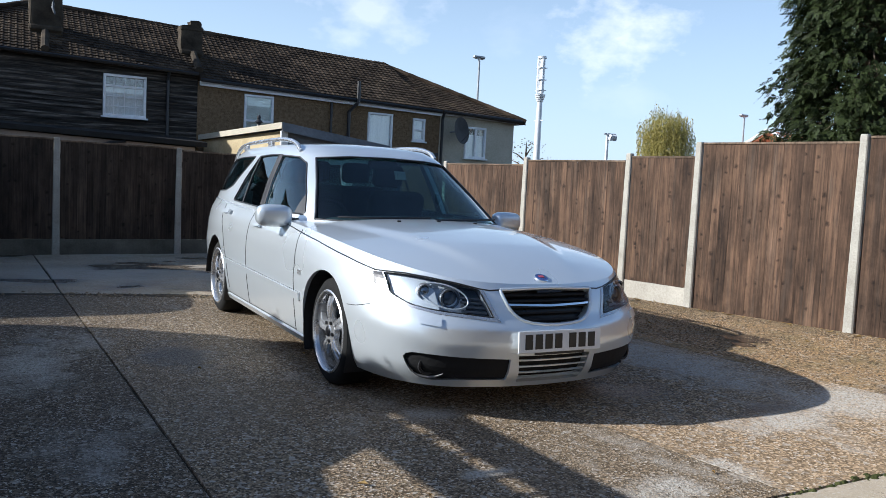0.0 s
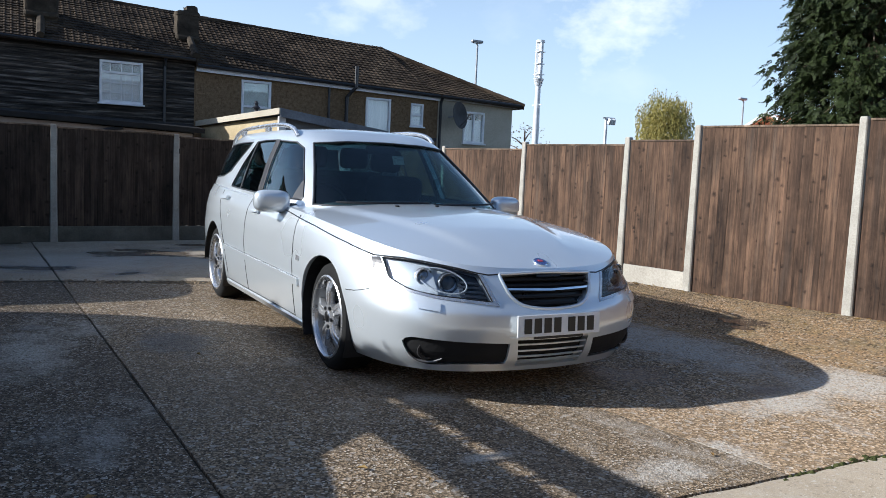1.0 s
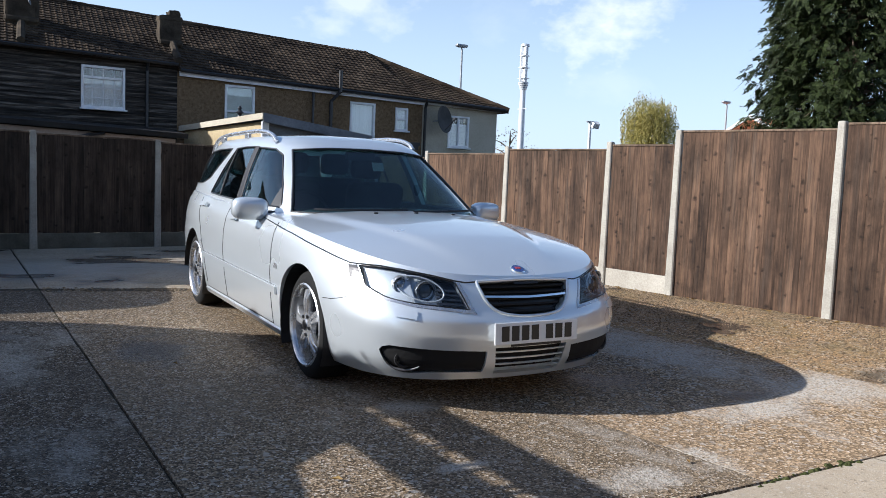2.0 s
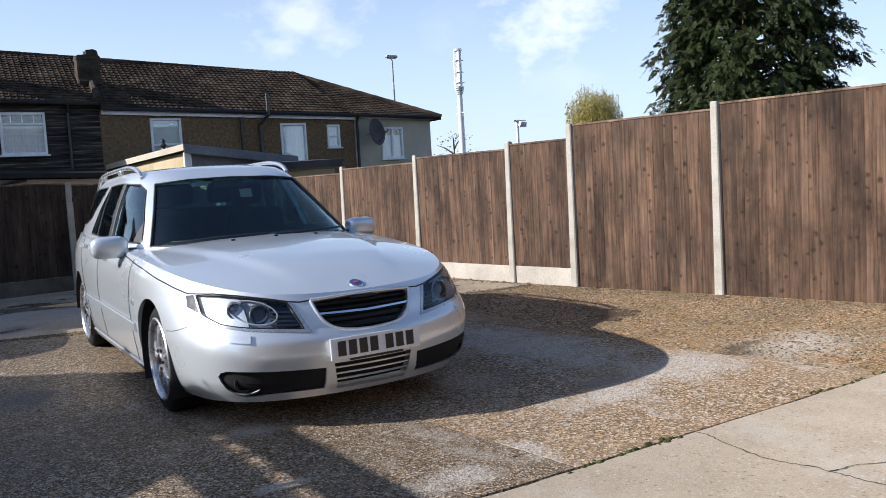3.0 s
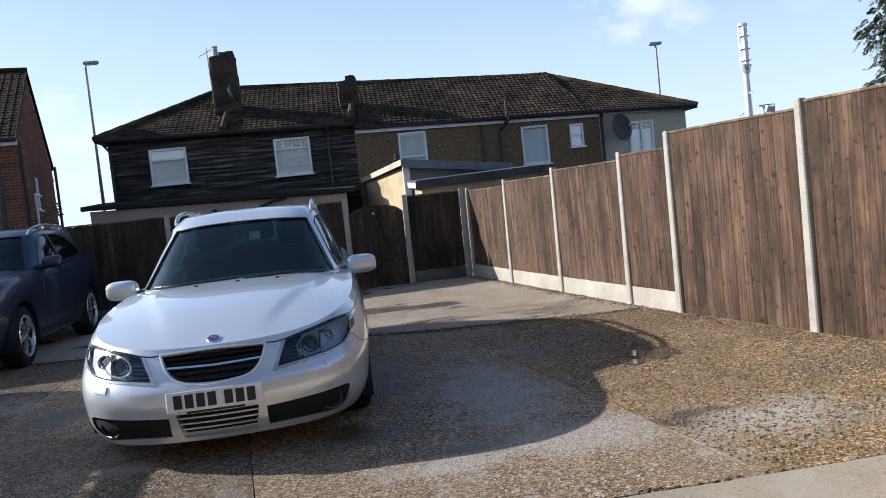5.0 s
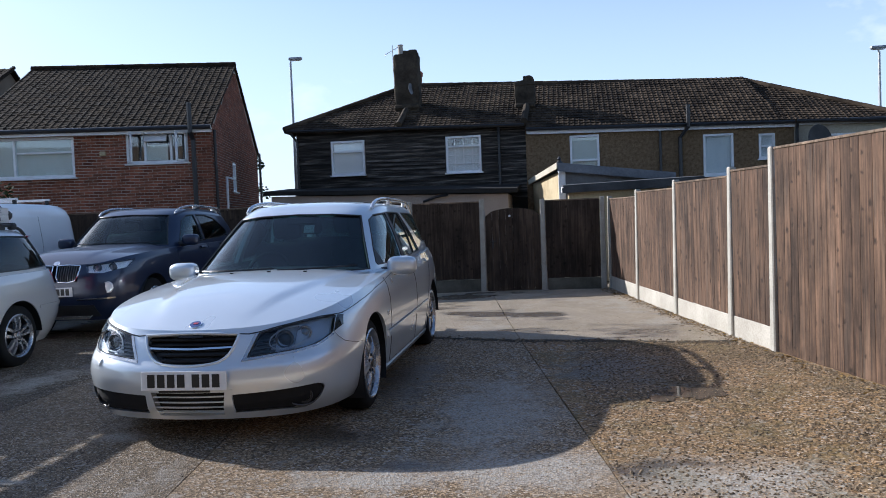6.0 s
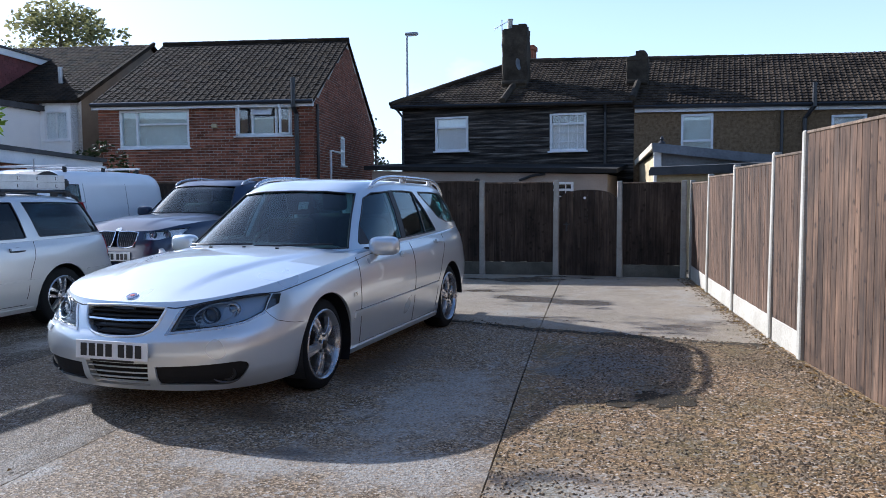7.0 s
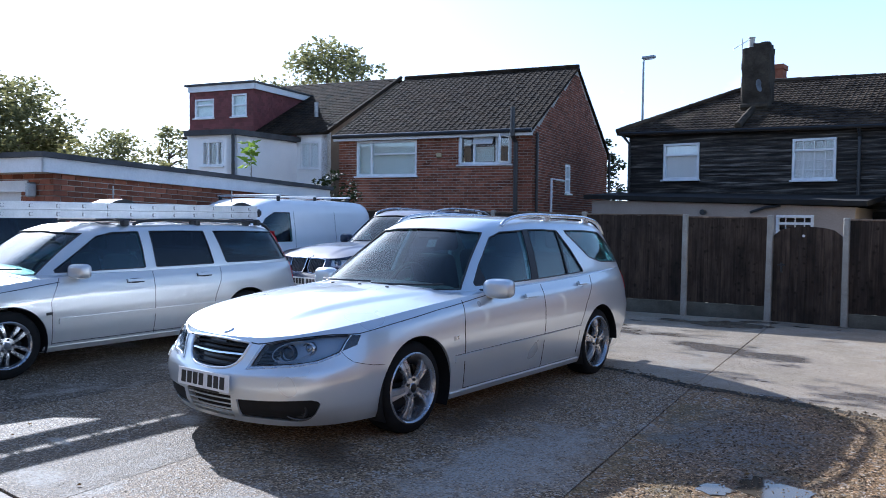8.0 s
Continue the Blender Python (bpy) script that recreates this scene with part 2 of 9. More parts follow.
M["apron"] = aggregate("smooth_concrete", (0.295, 0.247, 0.182), (0.45, 0.38, 0.288), (0.375, 0.318, 0.242), pebble=220.0, wet_at=0.8, pebble_mix=0.22, relief=0.2)
M["soil"] = worn("dark_joint_dirt", (0.035, 0.03, 0.024), (0.08, 0.07, 0.05), 3.0, 0.9, 40.0, 0.5)
M["post"] = worn("concrete_post", (0.27, 0.25, 0.21), (0.44, 0.415, 0.36), 3.0, 0.85, 70.0, 0.35)
# mossy boards at the back, darkened further to carry the shade there
M["gravel_mossy_shade"] = worn("mossy_shaded_gravel_board", (0.06, 0.058, 0.045), (0.16, 0.15, 0.12), 2.2, 0.9, 60.0, 0.4)
M["gravel_board"] = worn("concrete_gravel_board", (0.3, 0.275, 0.23), (0.45, 0.42, 0.36), 2.2, 0.88, 60.0, 0.4)


def wood(name, dark, light, knots=True, spread=0.38):
    m, n, l, b = nodes_of(name)
    rnd = obj_random(n)
    co = n.new("ShaderNodeTexCoord")
    shift = n.new("ShaderNodeVectorMath")
    shift.operation = "ADD"
    comb = n.new("ShaderNodeCombineXYZ")
    mul = n.new("ShaderNodeMath")
    mul.operation = "MULTIPLY"
    mul.inputs[1].default_value = 37.0
    l.new(rnd, mul.inputs[0])
    l.new(mul.outputs[0], comb.inputs[0])
    l.new(mul.outputs[0], comb.inputs[2])
    l.new(co.outputs["Object"], shift.inputs[0])
    l.new(comb.outputs[0], shift.inputs[1])

    def stretched(scale, sx, sz, detail=5.0):
        mp = n.new("ShaderNodeMapping")
        mp.inputs["Scale"].default_value = (sx, sx, sz)
        l.new(shift.outputs[0], mp.inputs[0])
        t = n.new("ShaderNodeTexNoise")
        t.inputs["Scale"].default_value, t.inputs["Detail"].default_value, t.inputs["Roughness"].default_value = scale, detail, 0.65
        l.new(mp.outputs[0], t.inputs["Vector"])
        return t.outputs["Fac"]

    grain = stretched(46.0, 1.0, 0.035)
    blot = stretched(4.0, 1.3, 0.3, 6.0)
    streak = stretched(14.0, 1.0, 0.08, 3.0)
    mid = tuple((a + b) * 0.5 for a, b in zip(dark, light))
    c = ramp(n, l, grain, ((0.3, tuple(q * 0.8 for q in dark)), (0.5, mid), (0.7, light)))
    c = mixc(n, l, 0.85, c, ramp(n, l, blot, ((0.32, (0.3, 0.27, 0.25)), (0.62, (1.2, 1.14, 1.08)))), "MULTIPLY")
    c = mixc(n, l, remap(n, l, streak, 0.5, 0.75, 0.0, 0.4), c, tuple(q * 0.9 for q in (light[0] * 0.95, light[0] * 0.76, light[0] * 0.6)))
    if knots:
        sp = n.new("ShaderNodeSeparateXYZ")
        l.new(shift.outputs[0], sp.inputs[0])
        fl = n.new("ShaderNodeCombineXYZ")
        l.new(sp.outputs["X"], fl.inputs[0])
        half = n.new("ShaderNodeMath")
        half.operation = "MULTIPLY"
        half.inputs[1].default_value = 1.1
        l.new(sp.outputs["Z"], half.inputs[0])
        l.new(half.outputs[0], fl.inputs[1])
        wob = n.new("ShaderNodeVectorMath")
        wob.operation = "MULTIPLY_ADD"
        wob.inputs[1].default_value = (0.035, 0.06, 0.0)
        wn_ = n.new("ShaderNodeTexNoise")
        wn_.inputs["Scale"].default_value = 30.0
        l.new(shift.outputs[0], wn_.inputs["Vector"])
        l.new(wn_.outputs["Color"], wob.inputs[0])
        l.new(fl.outputs[0], wob.inputs[2])
        for scale, share, reach in ((4.6, 0.7, 0.16), (8.0, 0.78, 0.2)):
            v = n.new("ShaderNodeTexVoronoi")
            v.voronoi_dimensions = "2D"
            v.inputs["Scale"].default_value = scale
            l.new(wob.outputs[0], v.inputs["Vector"])
            pick = n.new("ShaderNodeSeparateColor")
            l.new(v.outputs["Color"], pick.inputs[0])
            k = n.new("ShaderNodeMath")
            k.operation = "MULTIPLY"
            l.new(remap(n, l, v.outputs["Distance"], 0.02, reach, 0.85, 0.0), k.inputs[0])
            l.new(remap(n, l, pick.outputs[0], share, share + 0.04, 0.0, 1.0), k.inputs[1])
            c = mixc(n, l, k.outputs[0], c, (dark[0] * 0.3, dark[1] * 0.28, dark[2] * 0.26))
    geo = n.new("ShaderNodeNewGeometry")
    wide = n.new("ShaderNodeMapping")
    wide.inputs["Scale"].default_value = (1.0, 1.0, 0.55)
    l.new(geo.outputs["Position"], wide.inputs[0])
    stain = n.new("ShaderNodeTexNoise")
    stain.inputs["Scale"].default_value, stain.inputs["Detail"].default_value, stain.inputs["Roughness"].default_value = 2.6, 8.0, 0.7
    l.new(wide.outputs[0], stain.inputs["Vector"])
    c = mixc(n, l, 0.9, c, ramp(n, l, stain.outputs["Fac"], ((0.34, (0.38, 0.36, 0.34)), (0.5, (0.95, 0.92, 0.9)), (0.66, (1.35, 1.3, 1.26)))), "MULTIPLY")
    c = mixc(n, l, 1.0, c, ramp(n, l, rnd, ((0.0, (1 - spread, 0.98 - spread, 0.97 - spread)), (0.45, (0.86, 0.83, 0.8)), (0.8, (0.98, 0.96, 0.94)), (1.0, (1.1, 1.07, 1.05)))), "MULTIPLY")
    l.new(c, b.inputs["Base Color"])
    b.inputs["Roughness"].default_value = 0.85
    b.inputs["Specular IOR Level"].default_value = 0.3
    bump(n, l, b, grain, 0.4, 0.004)
    return m


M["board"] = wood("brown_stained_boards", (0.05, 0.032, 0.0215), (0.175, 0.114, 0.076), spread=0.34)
# capping strip, paler than the boards below it
M["capping"] = wood("pale_capping", (0.12, 0.09, 0.065), (0.3, 0.24, 0.18), False)
# back fence and gate boards: shade from the backlight is put into this brown
M["board_shade"] = wood("shade_darkened_boards", (0.027, 0.0205, 0.015), (0.092, 0.07, 0.052))
def tarred():
    """Old black weatherboard; long pale streaks are tar worn to grey wood plus painted sunlit edges."""
    m, n, l, b = nodes_of("tarred_weatherboard")
    long = tex_noise(n, l, 4.0, 6.0, 0.66, (0.22, 1.0, 4.2))
    patch = tex_noise(n, l, 0.55, 4.0, 0.6)
    # the palest stop paints the light caught along board edges, besides wear
    c = ramp(n, l, long, ((0.4, (0.012, 0.0105, 0.009)), (0.52, (0.06, 0.051, 0.043)), (0.68, (0.3, 0.26, 0.22))))
    c = mixc(n, l, remap(n, l, patch, 0.38, 0.55, 0.6, 0.0), c, (0.026, 0.022, 0.018))
    c = mixc(n, l, 1.0, c, ramp(n, l, obj_random(n), ((0.0, (0.5, 0.5, 0.5)), (1.0, (1.1, 1.1, 1.1)))), "MULTIPLY")
    l.new(c, b.inputs["Base Color"])
    b.inputs["Roughness"].default_value = 0.78
    b.inputs["Specular IOR Level"].default_value = 0.25
    bump(n, l, b, long, 0.5, 0.006)
    return m


M["clad"] = tarred()
M["clad_back"] = worn("tarred_backing", (0.01, 0.009, 0.008), (0.03, 0.027, 0.025), 2.0, 0.8)
M["brick"] = worn("red_brick", (0.2, 0.07, 0.042), (0.38, 0.152, 0.092), 5.0, 0.88, 50.0, 0.4, None, "island", spread=0.55)
M["brick_near"] = worn("orange_red_brick", (0.26, 0.09, 0.05), (0.42, 0.17, 0.1), 5.0, 0.88, 50.0, 0.4, None, "island", spread=0.5)
M["brick_piece"] = worn("orange_red_brick_unit", (0.24, 0.085, 0.05), (0.42, 0.17, 0.1), 5.0, 0.88, 50.0, 0.4, None, "object", spread=0.55)
M["mortar"] = worn("mortar", (0.36, 0.33, 0.29), (0.52, 0.48, 0.42), 3.0, 0.92, 60.0, 0.4)
M["tile"] = worn("brown_roof_tile", (0.024, 0.017, 0.0115), (0.115, 0.083, 0.056), 1.3, 0.88, 35.0, 0.35, None, "island", spread=0.6)
M["tile_dark"] = worn("mossy_dark_roof_tile", (0.011, 0.0074, 0.0044), (0.058, 0.039, 0.023), 2.4, 0.93, 35.0, 0.35, None, "island", spread=0.5)
M["pebbledash"] = worn("brown_pebbledash", (0.12, 0.078, 0.042), (0.27, 0.185, 0.108), 14.0, 0.93, 34.0, 1.0, dist=0.03)
M["render_beige"] = worn("beige_render", (0.4, 0.36, 0.28), (0.5, 0.46, 0.37), 1.2, 0.9, 40.0, 0.3)
M["render_pink"] = worn("pinkish_grey_render", (0.3, 0.25, 0.215), (0.4, 0.335, 0.29), 1.2, 0.9, 40.0, 0.3)
M["render_white"] = worn("white_render", (0.8, 0.81, 0.82), (0.88, 0.88, 0.88), 1.0, 0.85, 40.0, 0.2)
M["render_brown"] = worn("brown_roughcast", (0.13, 0.1, 0.075), (0.2, 0.16, 0.12), 1.5, 0.92, 80.0, 0.7)
M["red_tile"] = worn("dark_red_hung_tile", (0.13, 0.035, 0.035), (0.21, 0.065, 0.06), 2.0, 0.75, 40.0, 0.3, None, "island", spread=0.35)
M["yellow_ply"] = worn("weathered_yellow_board", (0.36, 0.28, 0.16), (0.52, 0.43, 0.27), 2.0, 0.8, 30.0, 0.3)
M["upvc"] = plain("white_upvc", (0.78, 0.79, 0.8), 0.35)
M["white_paint"] = worn("white_painted_board", (0.68, 0.69, 0.7), (0.82, 0.82, 0.82), 2.0, 0.5, 30.0, 0.15)
M["curtain"] = worn("net_curtain", (0.72, 0.74, 0.76), (0.88, 0.89, 0.9), 3.0, 0.9, 20.0, 0.2, (6.0, 1.0, 0.3))
M["blind"] = plain("pale_green_blind", (0.6, 0.68, 0.66), 0.8)
M["room"] = plain("dim_room", (0.05, 0.05, 0.055), 0.9)
M["pane"] = glass("double_glazed_window", (0.95, 0.97, 0.97), 1.0, 1.85)
M["felt"] = worn("bitumen_felt", (0.045, 0.045, 0.047), (0.1, 0.1, 0.1), 2.0, 0.85, 60.0, 0.4)
M["felt_black"] = worn("tarred_roof_edge", (0.01, 0.0095, 0.009), (0.032, 0.03, 0.028), 2.0, 0.85, 60.0, 0.4)
M["felt_blue"] = worn("grey_roof_sheet", (0.09, 0.1, 0.115), (0.2, 0.21, 0.23), 2.0, 0.6, 30.0, 0.3)
M["black_plastic"] = plain("black_plastic", (0.02, 0.02, 0.022), 0.45)
M["gutter"] = plain("black_gutter", (0.022, 0.022, 0.024), 0.4)
M["galv"] = worn("galvanised_steel", (0.26, 0.27, 0.28), (0.42, 0.43, 0.44), 4.0, 0.5, 60.0, 0.1, metallic=0.6)
M["mast_white"] = plain("pale_grey_painted_steel", (0.72, 0.74, 0.76), 0.4)
M["chimney"] = worn("sooty_chimney_render", (0.022, 0.018, 0.014), (0.09, 0.072, 0.052), 2.5, 0.9, 30.0, 0.6)
M["clay"] = plain("clay_pot", (0.5, 0.45, 0.38), 0.8)
M["orange_tile"] = worn("orange_roof_tile", (0.42, 0.14, 0.07), (0.6, 0.22, 0.11), 2.0, 0.8, 30.0, 0.3)
M["trunk"] = worn("bark", (0.06, 0.045, 0.03), (0.15, 0.115, 0.085), 8.0, 0.9, 60.0, 0.8)


def leaf(name, dark, light, trans=0.3):
    m, n, l, b = nodes_of(name)
    c = ramp(n, l, island_random(n), ((0.0, dark), (1.0, light)))
    c = mixc(n, l, 0.4, c, ramp(n, l, tex_noise(n, l, 1.4, 3.0), ((0.3, dark), (0.7, light))))
    l.new(c, b.inputs["Base Color"])
    b.inputs["Roughness"].default_value = 0.65
    b.inputs["Specular IOR Level"].default_value = 0.2
    b.inputs["Transmission Weight"].default_value = 0.0
    b.inputs["Subsurface Weight"].default_value = 0.0
    tl = n.new("ShaderNodeBsdfTranslucent")
    l.new(c, tl.inputs[0])
    mx = n.new("ShaderNodeMixShader")
    mx.inputs[0].default_value = trans
    out = n["Material Output"]
    l.new(b.outputs[0], mx.inputs[1])
    l.new(tl.outputs[0], mx.inputs[2])
    l.new(mx.outputs[0], out.inputs[0])
    return m


M["conifer"] = leaf("cypress_foliage", (0.006, 0.0105, 0.0032), (0.042, 0.058, 0.0155), 0.08)
M["willow"] = leaf("yellowing_willow_leaf", (0.22, 0.2, 0.055), (0.44, 0.37, 0.12))
M["leaf_green"] = leaf("autumn_green_leaf", (0.09, 0.1, 0.04), (0.3, 0.28, 0.12), 0.55)
M["leaf_bright"] = leaf("fresh_green_leaf", (0.14, 0.24, 0.03), (0.3, 0.42, 0.06))
M["leaf_dry"] = leaf("bare_twig_leaf", (0.12, 0.1, 0.075), (0.25, 0.22, 0.17))
M["fallen"] = leaf("fallen_leaf", (0.16, 0.09, 0.03), (0.34, 0.23, 0.08), 0.1)
M["water"] = plain("still_puddle_water", (0.075, 0.062, 0.045), 0.04, grain=0.0)
M["moss"] = worn("moss", (0.035, 0.042, 0.014), (0.08, 0.085, 0.03), 12.0, 0.95, 80.0, 0.8)
M["pebbles"] = worn("loose_pebbles", (0.14, 0.095, 0.055), (0.4, 0.3, 0.19), 9.0, 0.85, 60.0, 0.2, None, "island", spread=0.75)


# ---- vehicle materials ----
def car_paint(name, color, flake=0.35, rough=0.28, dirt=0.15, coat=1.0):
    m, n, l, b = nodes_of(name)
    big = tex_noise(n, l, 2.2, 2.0, 0.5)
    # road film, heavier in blotches
    c = mixc(n, l, remap(n, l, big, 0.45, 0.75, 0.0, dirt), color, (color[0] * 0.6, color[1] * 0.58, color[2] * 0.54))
    l.new(c, b.inputs["Base Color"])
    b.inputs["Metallic"].default_value = flake
    l.new(remap(n, l, big, 0.3, 0.7, rough - 0.02, rough + 0.04), b.inputs["Roughness"])
    b.inputs["Coat Weight"].default_value = coat
    b.inputs["Coat Roughness"].default_value = 0.025
    b.inputs["Coat IOR"].default_value = 1.62
    b.inputs["Specular IOR Level"].default_value = 0.5 if flake else 0.12
    return m


M["silver"] = car_paint("silver_metallic_paint", (0.72, 0.765, 0.79), 0.5, 0.29, 0.05)
M["silver_warm"] = car_paint("warm_silver_paint", (0.67, 0.675, 0.665), 0.45, 0.32, 0.12)
M["blue_black"] = car_paint("dark_blue_paint", (0.013, 0.023, 0.056), 0.3, 0.3, 0.06, 0.5)
M["van_white"] = car_paint("white_van_paint", (0.88, 0.89, 0.9), 0.0, 0.35, 0.1)
M["rubber"] = worn("tyre_rubber", (0.006, 0.006, 0.006), (0.015, 0.015, 0.0145), 14.0, 0.86, 120.0, 0.3)
M["trim"] = worn("black_trim", (0.01, 0.01, 0.011), (0.022, 0.022, 0.024), 10.0, 0.5, 160.0, 0.15)
M["grille"] = plain("gloss_black", (0.006, 0.006, 0.007), 0.3)
M["alloy"] = worn("silver_alloy", (0.46, 0.465, 0.475), (0.57, 0.575, 0.585), 4.0, 0.26, 30.0, 0.01, metallic=0.75)
M["alloy_dark"] = worn("dark_alloy", (0.1, 0.1, 0.105), (0.2, 0.2, 0.205), 12.0, 0.4, 90.0, 0.05, metallic=0.6)
M["disc"] = worn("brake_disc", (0.02, 0.019, 0.018), (0.05, 0.047, 0.044), 8.0, 0.5, 60.0, 0.1, metallic=0.5)
M["chrome"] = plain("chrome", (0.8, 0.81, 0.83), 0.08, 1.0)
M["car_glass"] = glass("tinted_car_glass", (0.47, 0.63, 0.65), 1.0, 1.68)
M["screen_glass"] = glass("windscreen_glass", (0.56, 0.66, 0.66), 1.0, 1.46)
M["dark_glass"] = glass("privacy_glass", (0.3, 0.33, 0.36), 1.0, 1.5)
M["lamp_glass"] = glass("clear_lamp_glass", (0.96, 0.97, 0.98))
M["smoked"] = glass("smoked_lamp_glass", (0.72, 0.76, 0.8), 1.0, 1.36)
M["reflector"] = plain("lamp_reflector", (0.86, 0.87, 0.88), 0.36, 0.4)
M["lens"] = plain("projector_lens", (0.07, 0.08, 0.095), 0.05, 0.2, 1.0)
M["red_lens"] = plain("red_lens", (0.42, 0.012, 0.02), 0.15, 0.0, 1.0)
M["seat"] = worn("dark_upholstery", (0.028, 0.028, 0.03), (0.06, 0.06, 0.063), 6.0, 0.8, 120.0, 0.2)
M["seat_grey"] = worn("grey_upholstery", (0.09, 0.09, 0.09), (0.16, 0.16, 0.155), 6.0, 0.8, 120.0, 0.2)
M["cabin"] = plain("dark_cabin_plastic", (0.022, 0.022, 0.024), 0.7)
M["lining"] = plain("grey_headlining", (0.16, 0.155, 0.145), 0.9)
M["plate"] = plain("white_plate", (0.82, 0.83, 0.82), 0.35)
M["plate_ink"] = plain("black_plate_bar", (0.015, 0.015, 0.015), 0.4)
M["badge_blue"] = plain("badge_enamel_blue", (0.03, 0.05, 0.2), 0.25, 0.0, 1.0)
M["badge_red"] = plain("badge_enamel_red", (0.5, 0.04, 0.04), 0.25, 0.0, 1.0)
M["ladder"] = worn("ladder_aluminium", (0.58, 0.59, 0.6), (0.74, 0.75, 0.76), 5.0, 0.35, 60.0, 0.1, metallic=0.5)
M["blue_plastic"] = plain("blue_plastic", (0.05, 0.2, 0.4), 0.5)
M["paper"] = plain("white_paper", (0.75, 0.75, 0.72), 0.8)

M["turn_grey"] = plain("grey_turn_lamp_plastic", (0.03, 0.031, 0.034), 0.15, 0.0, 1.0)
M["rail"] = plain("satin_rail", (0.66, 0.67, 0.69), 0.25, 0.8, grain=0.01)
M["void"] = plain("deep_black_plastic", (0.004, 0.004, 0.0045), 0.8, grain=0.0)

# ---- building tools ----
def part(name, bm, material, parent=None, label="", smooth=None):
    """Links a bmesh as one mesh object, under a thing or a part."""
    me = bpy.data.meshes.new(name)
    bm.to_mesh(me)
    bm.free()
    return mesh_part(name, me, material, parent, label, smooth)


def mesh_part(name, me, material, parent=None, label="", smooth=None):
    for m in material if isinstance(material, (list, tuple)) else [material]:
        if m and len(me.materials) < (len(material) if isinstance(material, (list, tuple)) else 1):
            me.materials.append(m)
    if smooth:
        me.shade_smooth()
        me.set_sharp_from_angle(angle=radians(smooth))
    ob = new(name, me)
    ob.parent = parent
    if label:
        tagged(ob, label)
    return ob


def from_lists(name, verts, faces, material, parent=None, label="", smooth=None):
    me = bpy.data.meshes.new(name)
    me.from_pydata([tuple(v) for v in verts], [], faces)
    me.update()
    return mesh_part(name, me, material, parent, label, smooth)


def thing(name, label, category, m=None, group="", kind=""):
    ob = new(name)
    ob.empty_display_size = 0.2
    if m is not None:
        ob.matrix_world = m
    return tagged(ob, label, category, group, kind)


def add_box(bm, c, s, bevel=0.0, m=None, segs=1):
    r = bmesh.ops.create_cube(bm, size=1.0)
    vs = r["verts"]
    for v in vs:
        v.co = Vector((v.co.x * s[0], v.co.y * s[1], v.co.z * s[2]))
    if bevel:
        es = {e for v in vs for e in v.link_edges}
        r = bmesh.ops.bevel(bm, geom=list(es), offset=bevel, segments=segs, affect="EDGES", profile=0.5)
        vs = list({v for f in r["faces"] for v in f.verts} | {v for v in vs if v.is_valid})
    for v in vs:
        v.co = (m @ v.co if m is not None else v.co) + Vector(c)
    return vs


def box(c, s, bevel=0.0, m=None, segs=1):
    bm = bmesh.new()
    add_box(bm, c, s, bevel, m, segs)
    return bm


def add_tube(bm, pts, r, sides=8, caps=True):
    """A round bar along points; r: one radius or one a point."""
    pts = [Vector(p) for p in pts]
    rs = r if isinstance(r, (list, tuple)) else [r] * len(pts)
    rings = []
    up = None
    for i, p in enumerate(pts):
        d = (pts[min(i + 1, len(pts) - 1)] - pts[max(i - 1, 0)]).normalized()
        if up is None:
            up = Vector((0, 0, 1)) if abs(d.z) < 0.9 else Vector((1, 0, 0))
        a = d.cross(up)
        a.normalize()
        b = a.cross(d)
        up = b
        rings.append([bm.verts.new(p + (a * math.cos(k * math.tau / sides) + b * math.sin(k * math.tau / sides)) * rs[i]) for k in range(sides)])
    for q, s in zip(rings, rings[1:]):
        for k in range(sides):
            bm.faces.new((q[k], q[(k + 1) % sides], s[(k + 1) % sides], s[k]))
    if caps:
        bm.faces.new(rings[0][::-1])
        bm.faces.new(rings[-1])
    return bm


def tube(pts, r, sides=8):
    return add_tube(bmesh.new(), pts, r, sides)


def lathe(profile, sides=32, axis="x", closed=False):
    """Turns (distance from the axis, place along it) about an axis through the origin."""
    bm = bmesh.new()
    rings = []
    for k in range(sides):
        a = k * math.tau / sides
        c, s = math.cos(a), math.sin(a)
        rings.append([bm.verts.new((h, r * c, r * s) if axis == "x" else (r * c, r * s, h)) for r, h in profile])
    n = len(profile)
    for k in range(sides):
        q, s = rings[k], rings[(k + 1) % sides]
        for i in range(n if closed else n - 1):
            bm.faces.new((q[i], q[(i + 1) % n], s[(i + 1) % n], s[i]))
    bmesh.ops.recalc_face_normals(bm, faces=bm.faces[:])
    return bm


def prism(poly, axis, lo, hi):
    """A closed solid from a flat outline, drawn out along an axis. For axis x the outline is (y, z), for y (x, z), for z (x, y)."""
    place = {"x": lambda a, b, h: (h, a, b), "y": lambda a, b, h: (a, h, b), "z": lambda a, b, h: (a, b, h)}[axis]
    bm = bmesh.new()
    p = [bm.verts.new(place(a, b, lo)) for a, b in poly]
    q = [bm.verts.new(place(a, b, hi)) for a, b in poly]
    bm.faces.new(p)
    bm.faces.new(q[::-1])
    for i in range(len(poly)):
        j = (i + 1) % len(poly)
        bm.faces.new((p[j], p[i], q[i], q[j]))
    bmesh.ops.recalc_face_normals(bm, faces=bm.faces[:])
    return bm

# ---- ground ----
rng = random.Random(7)


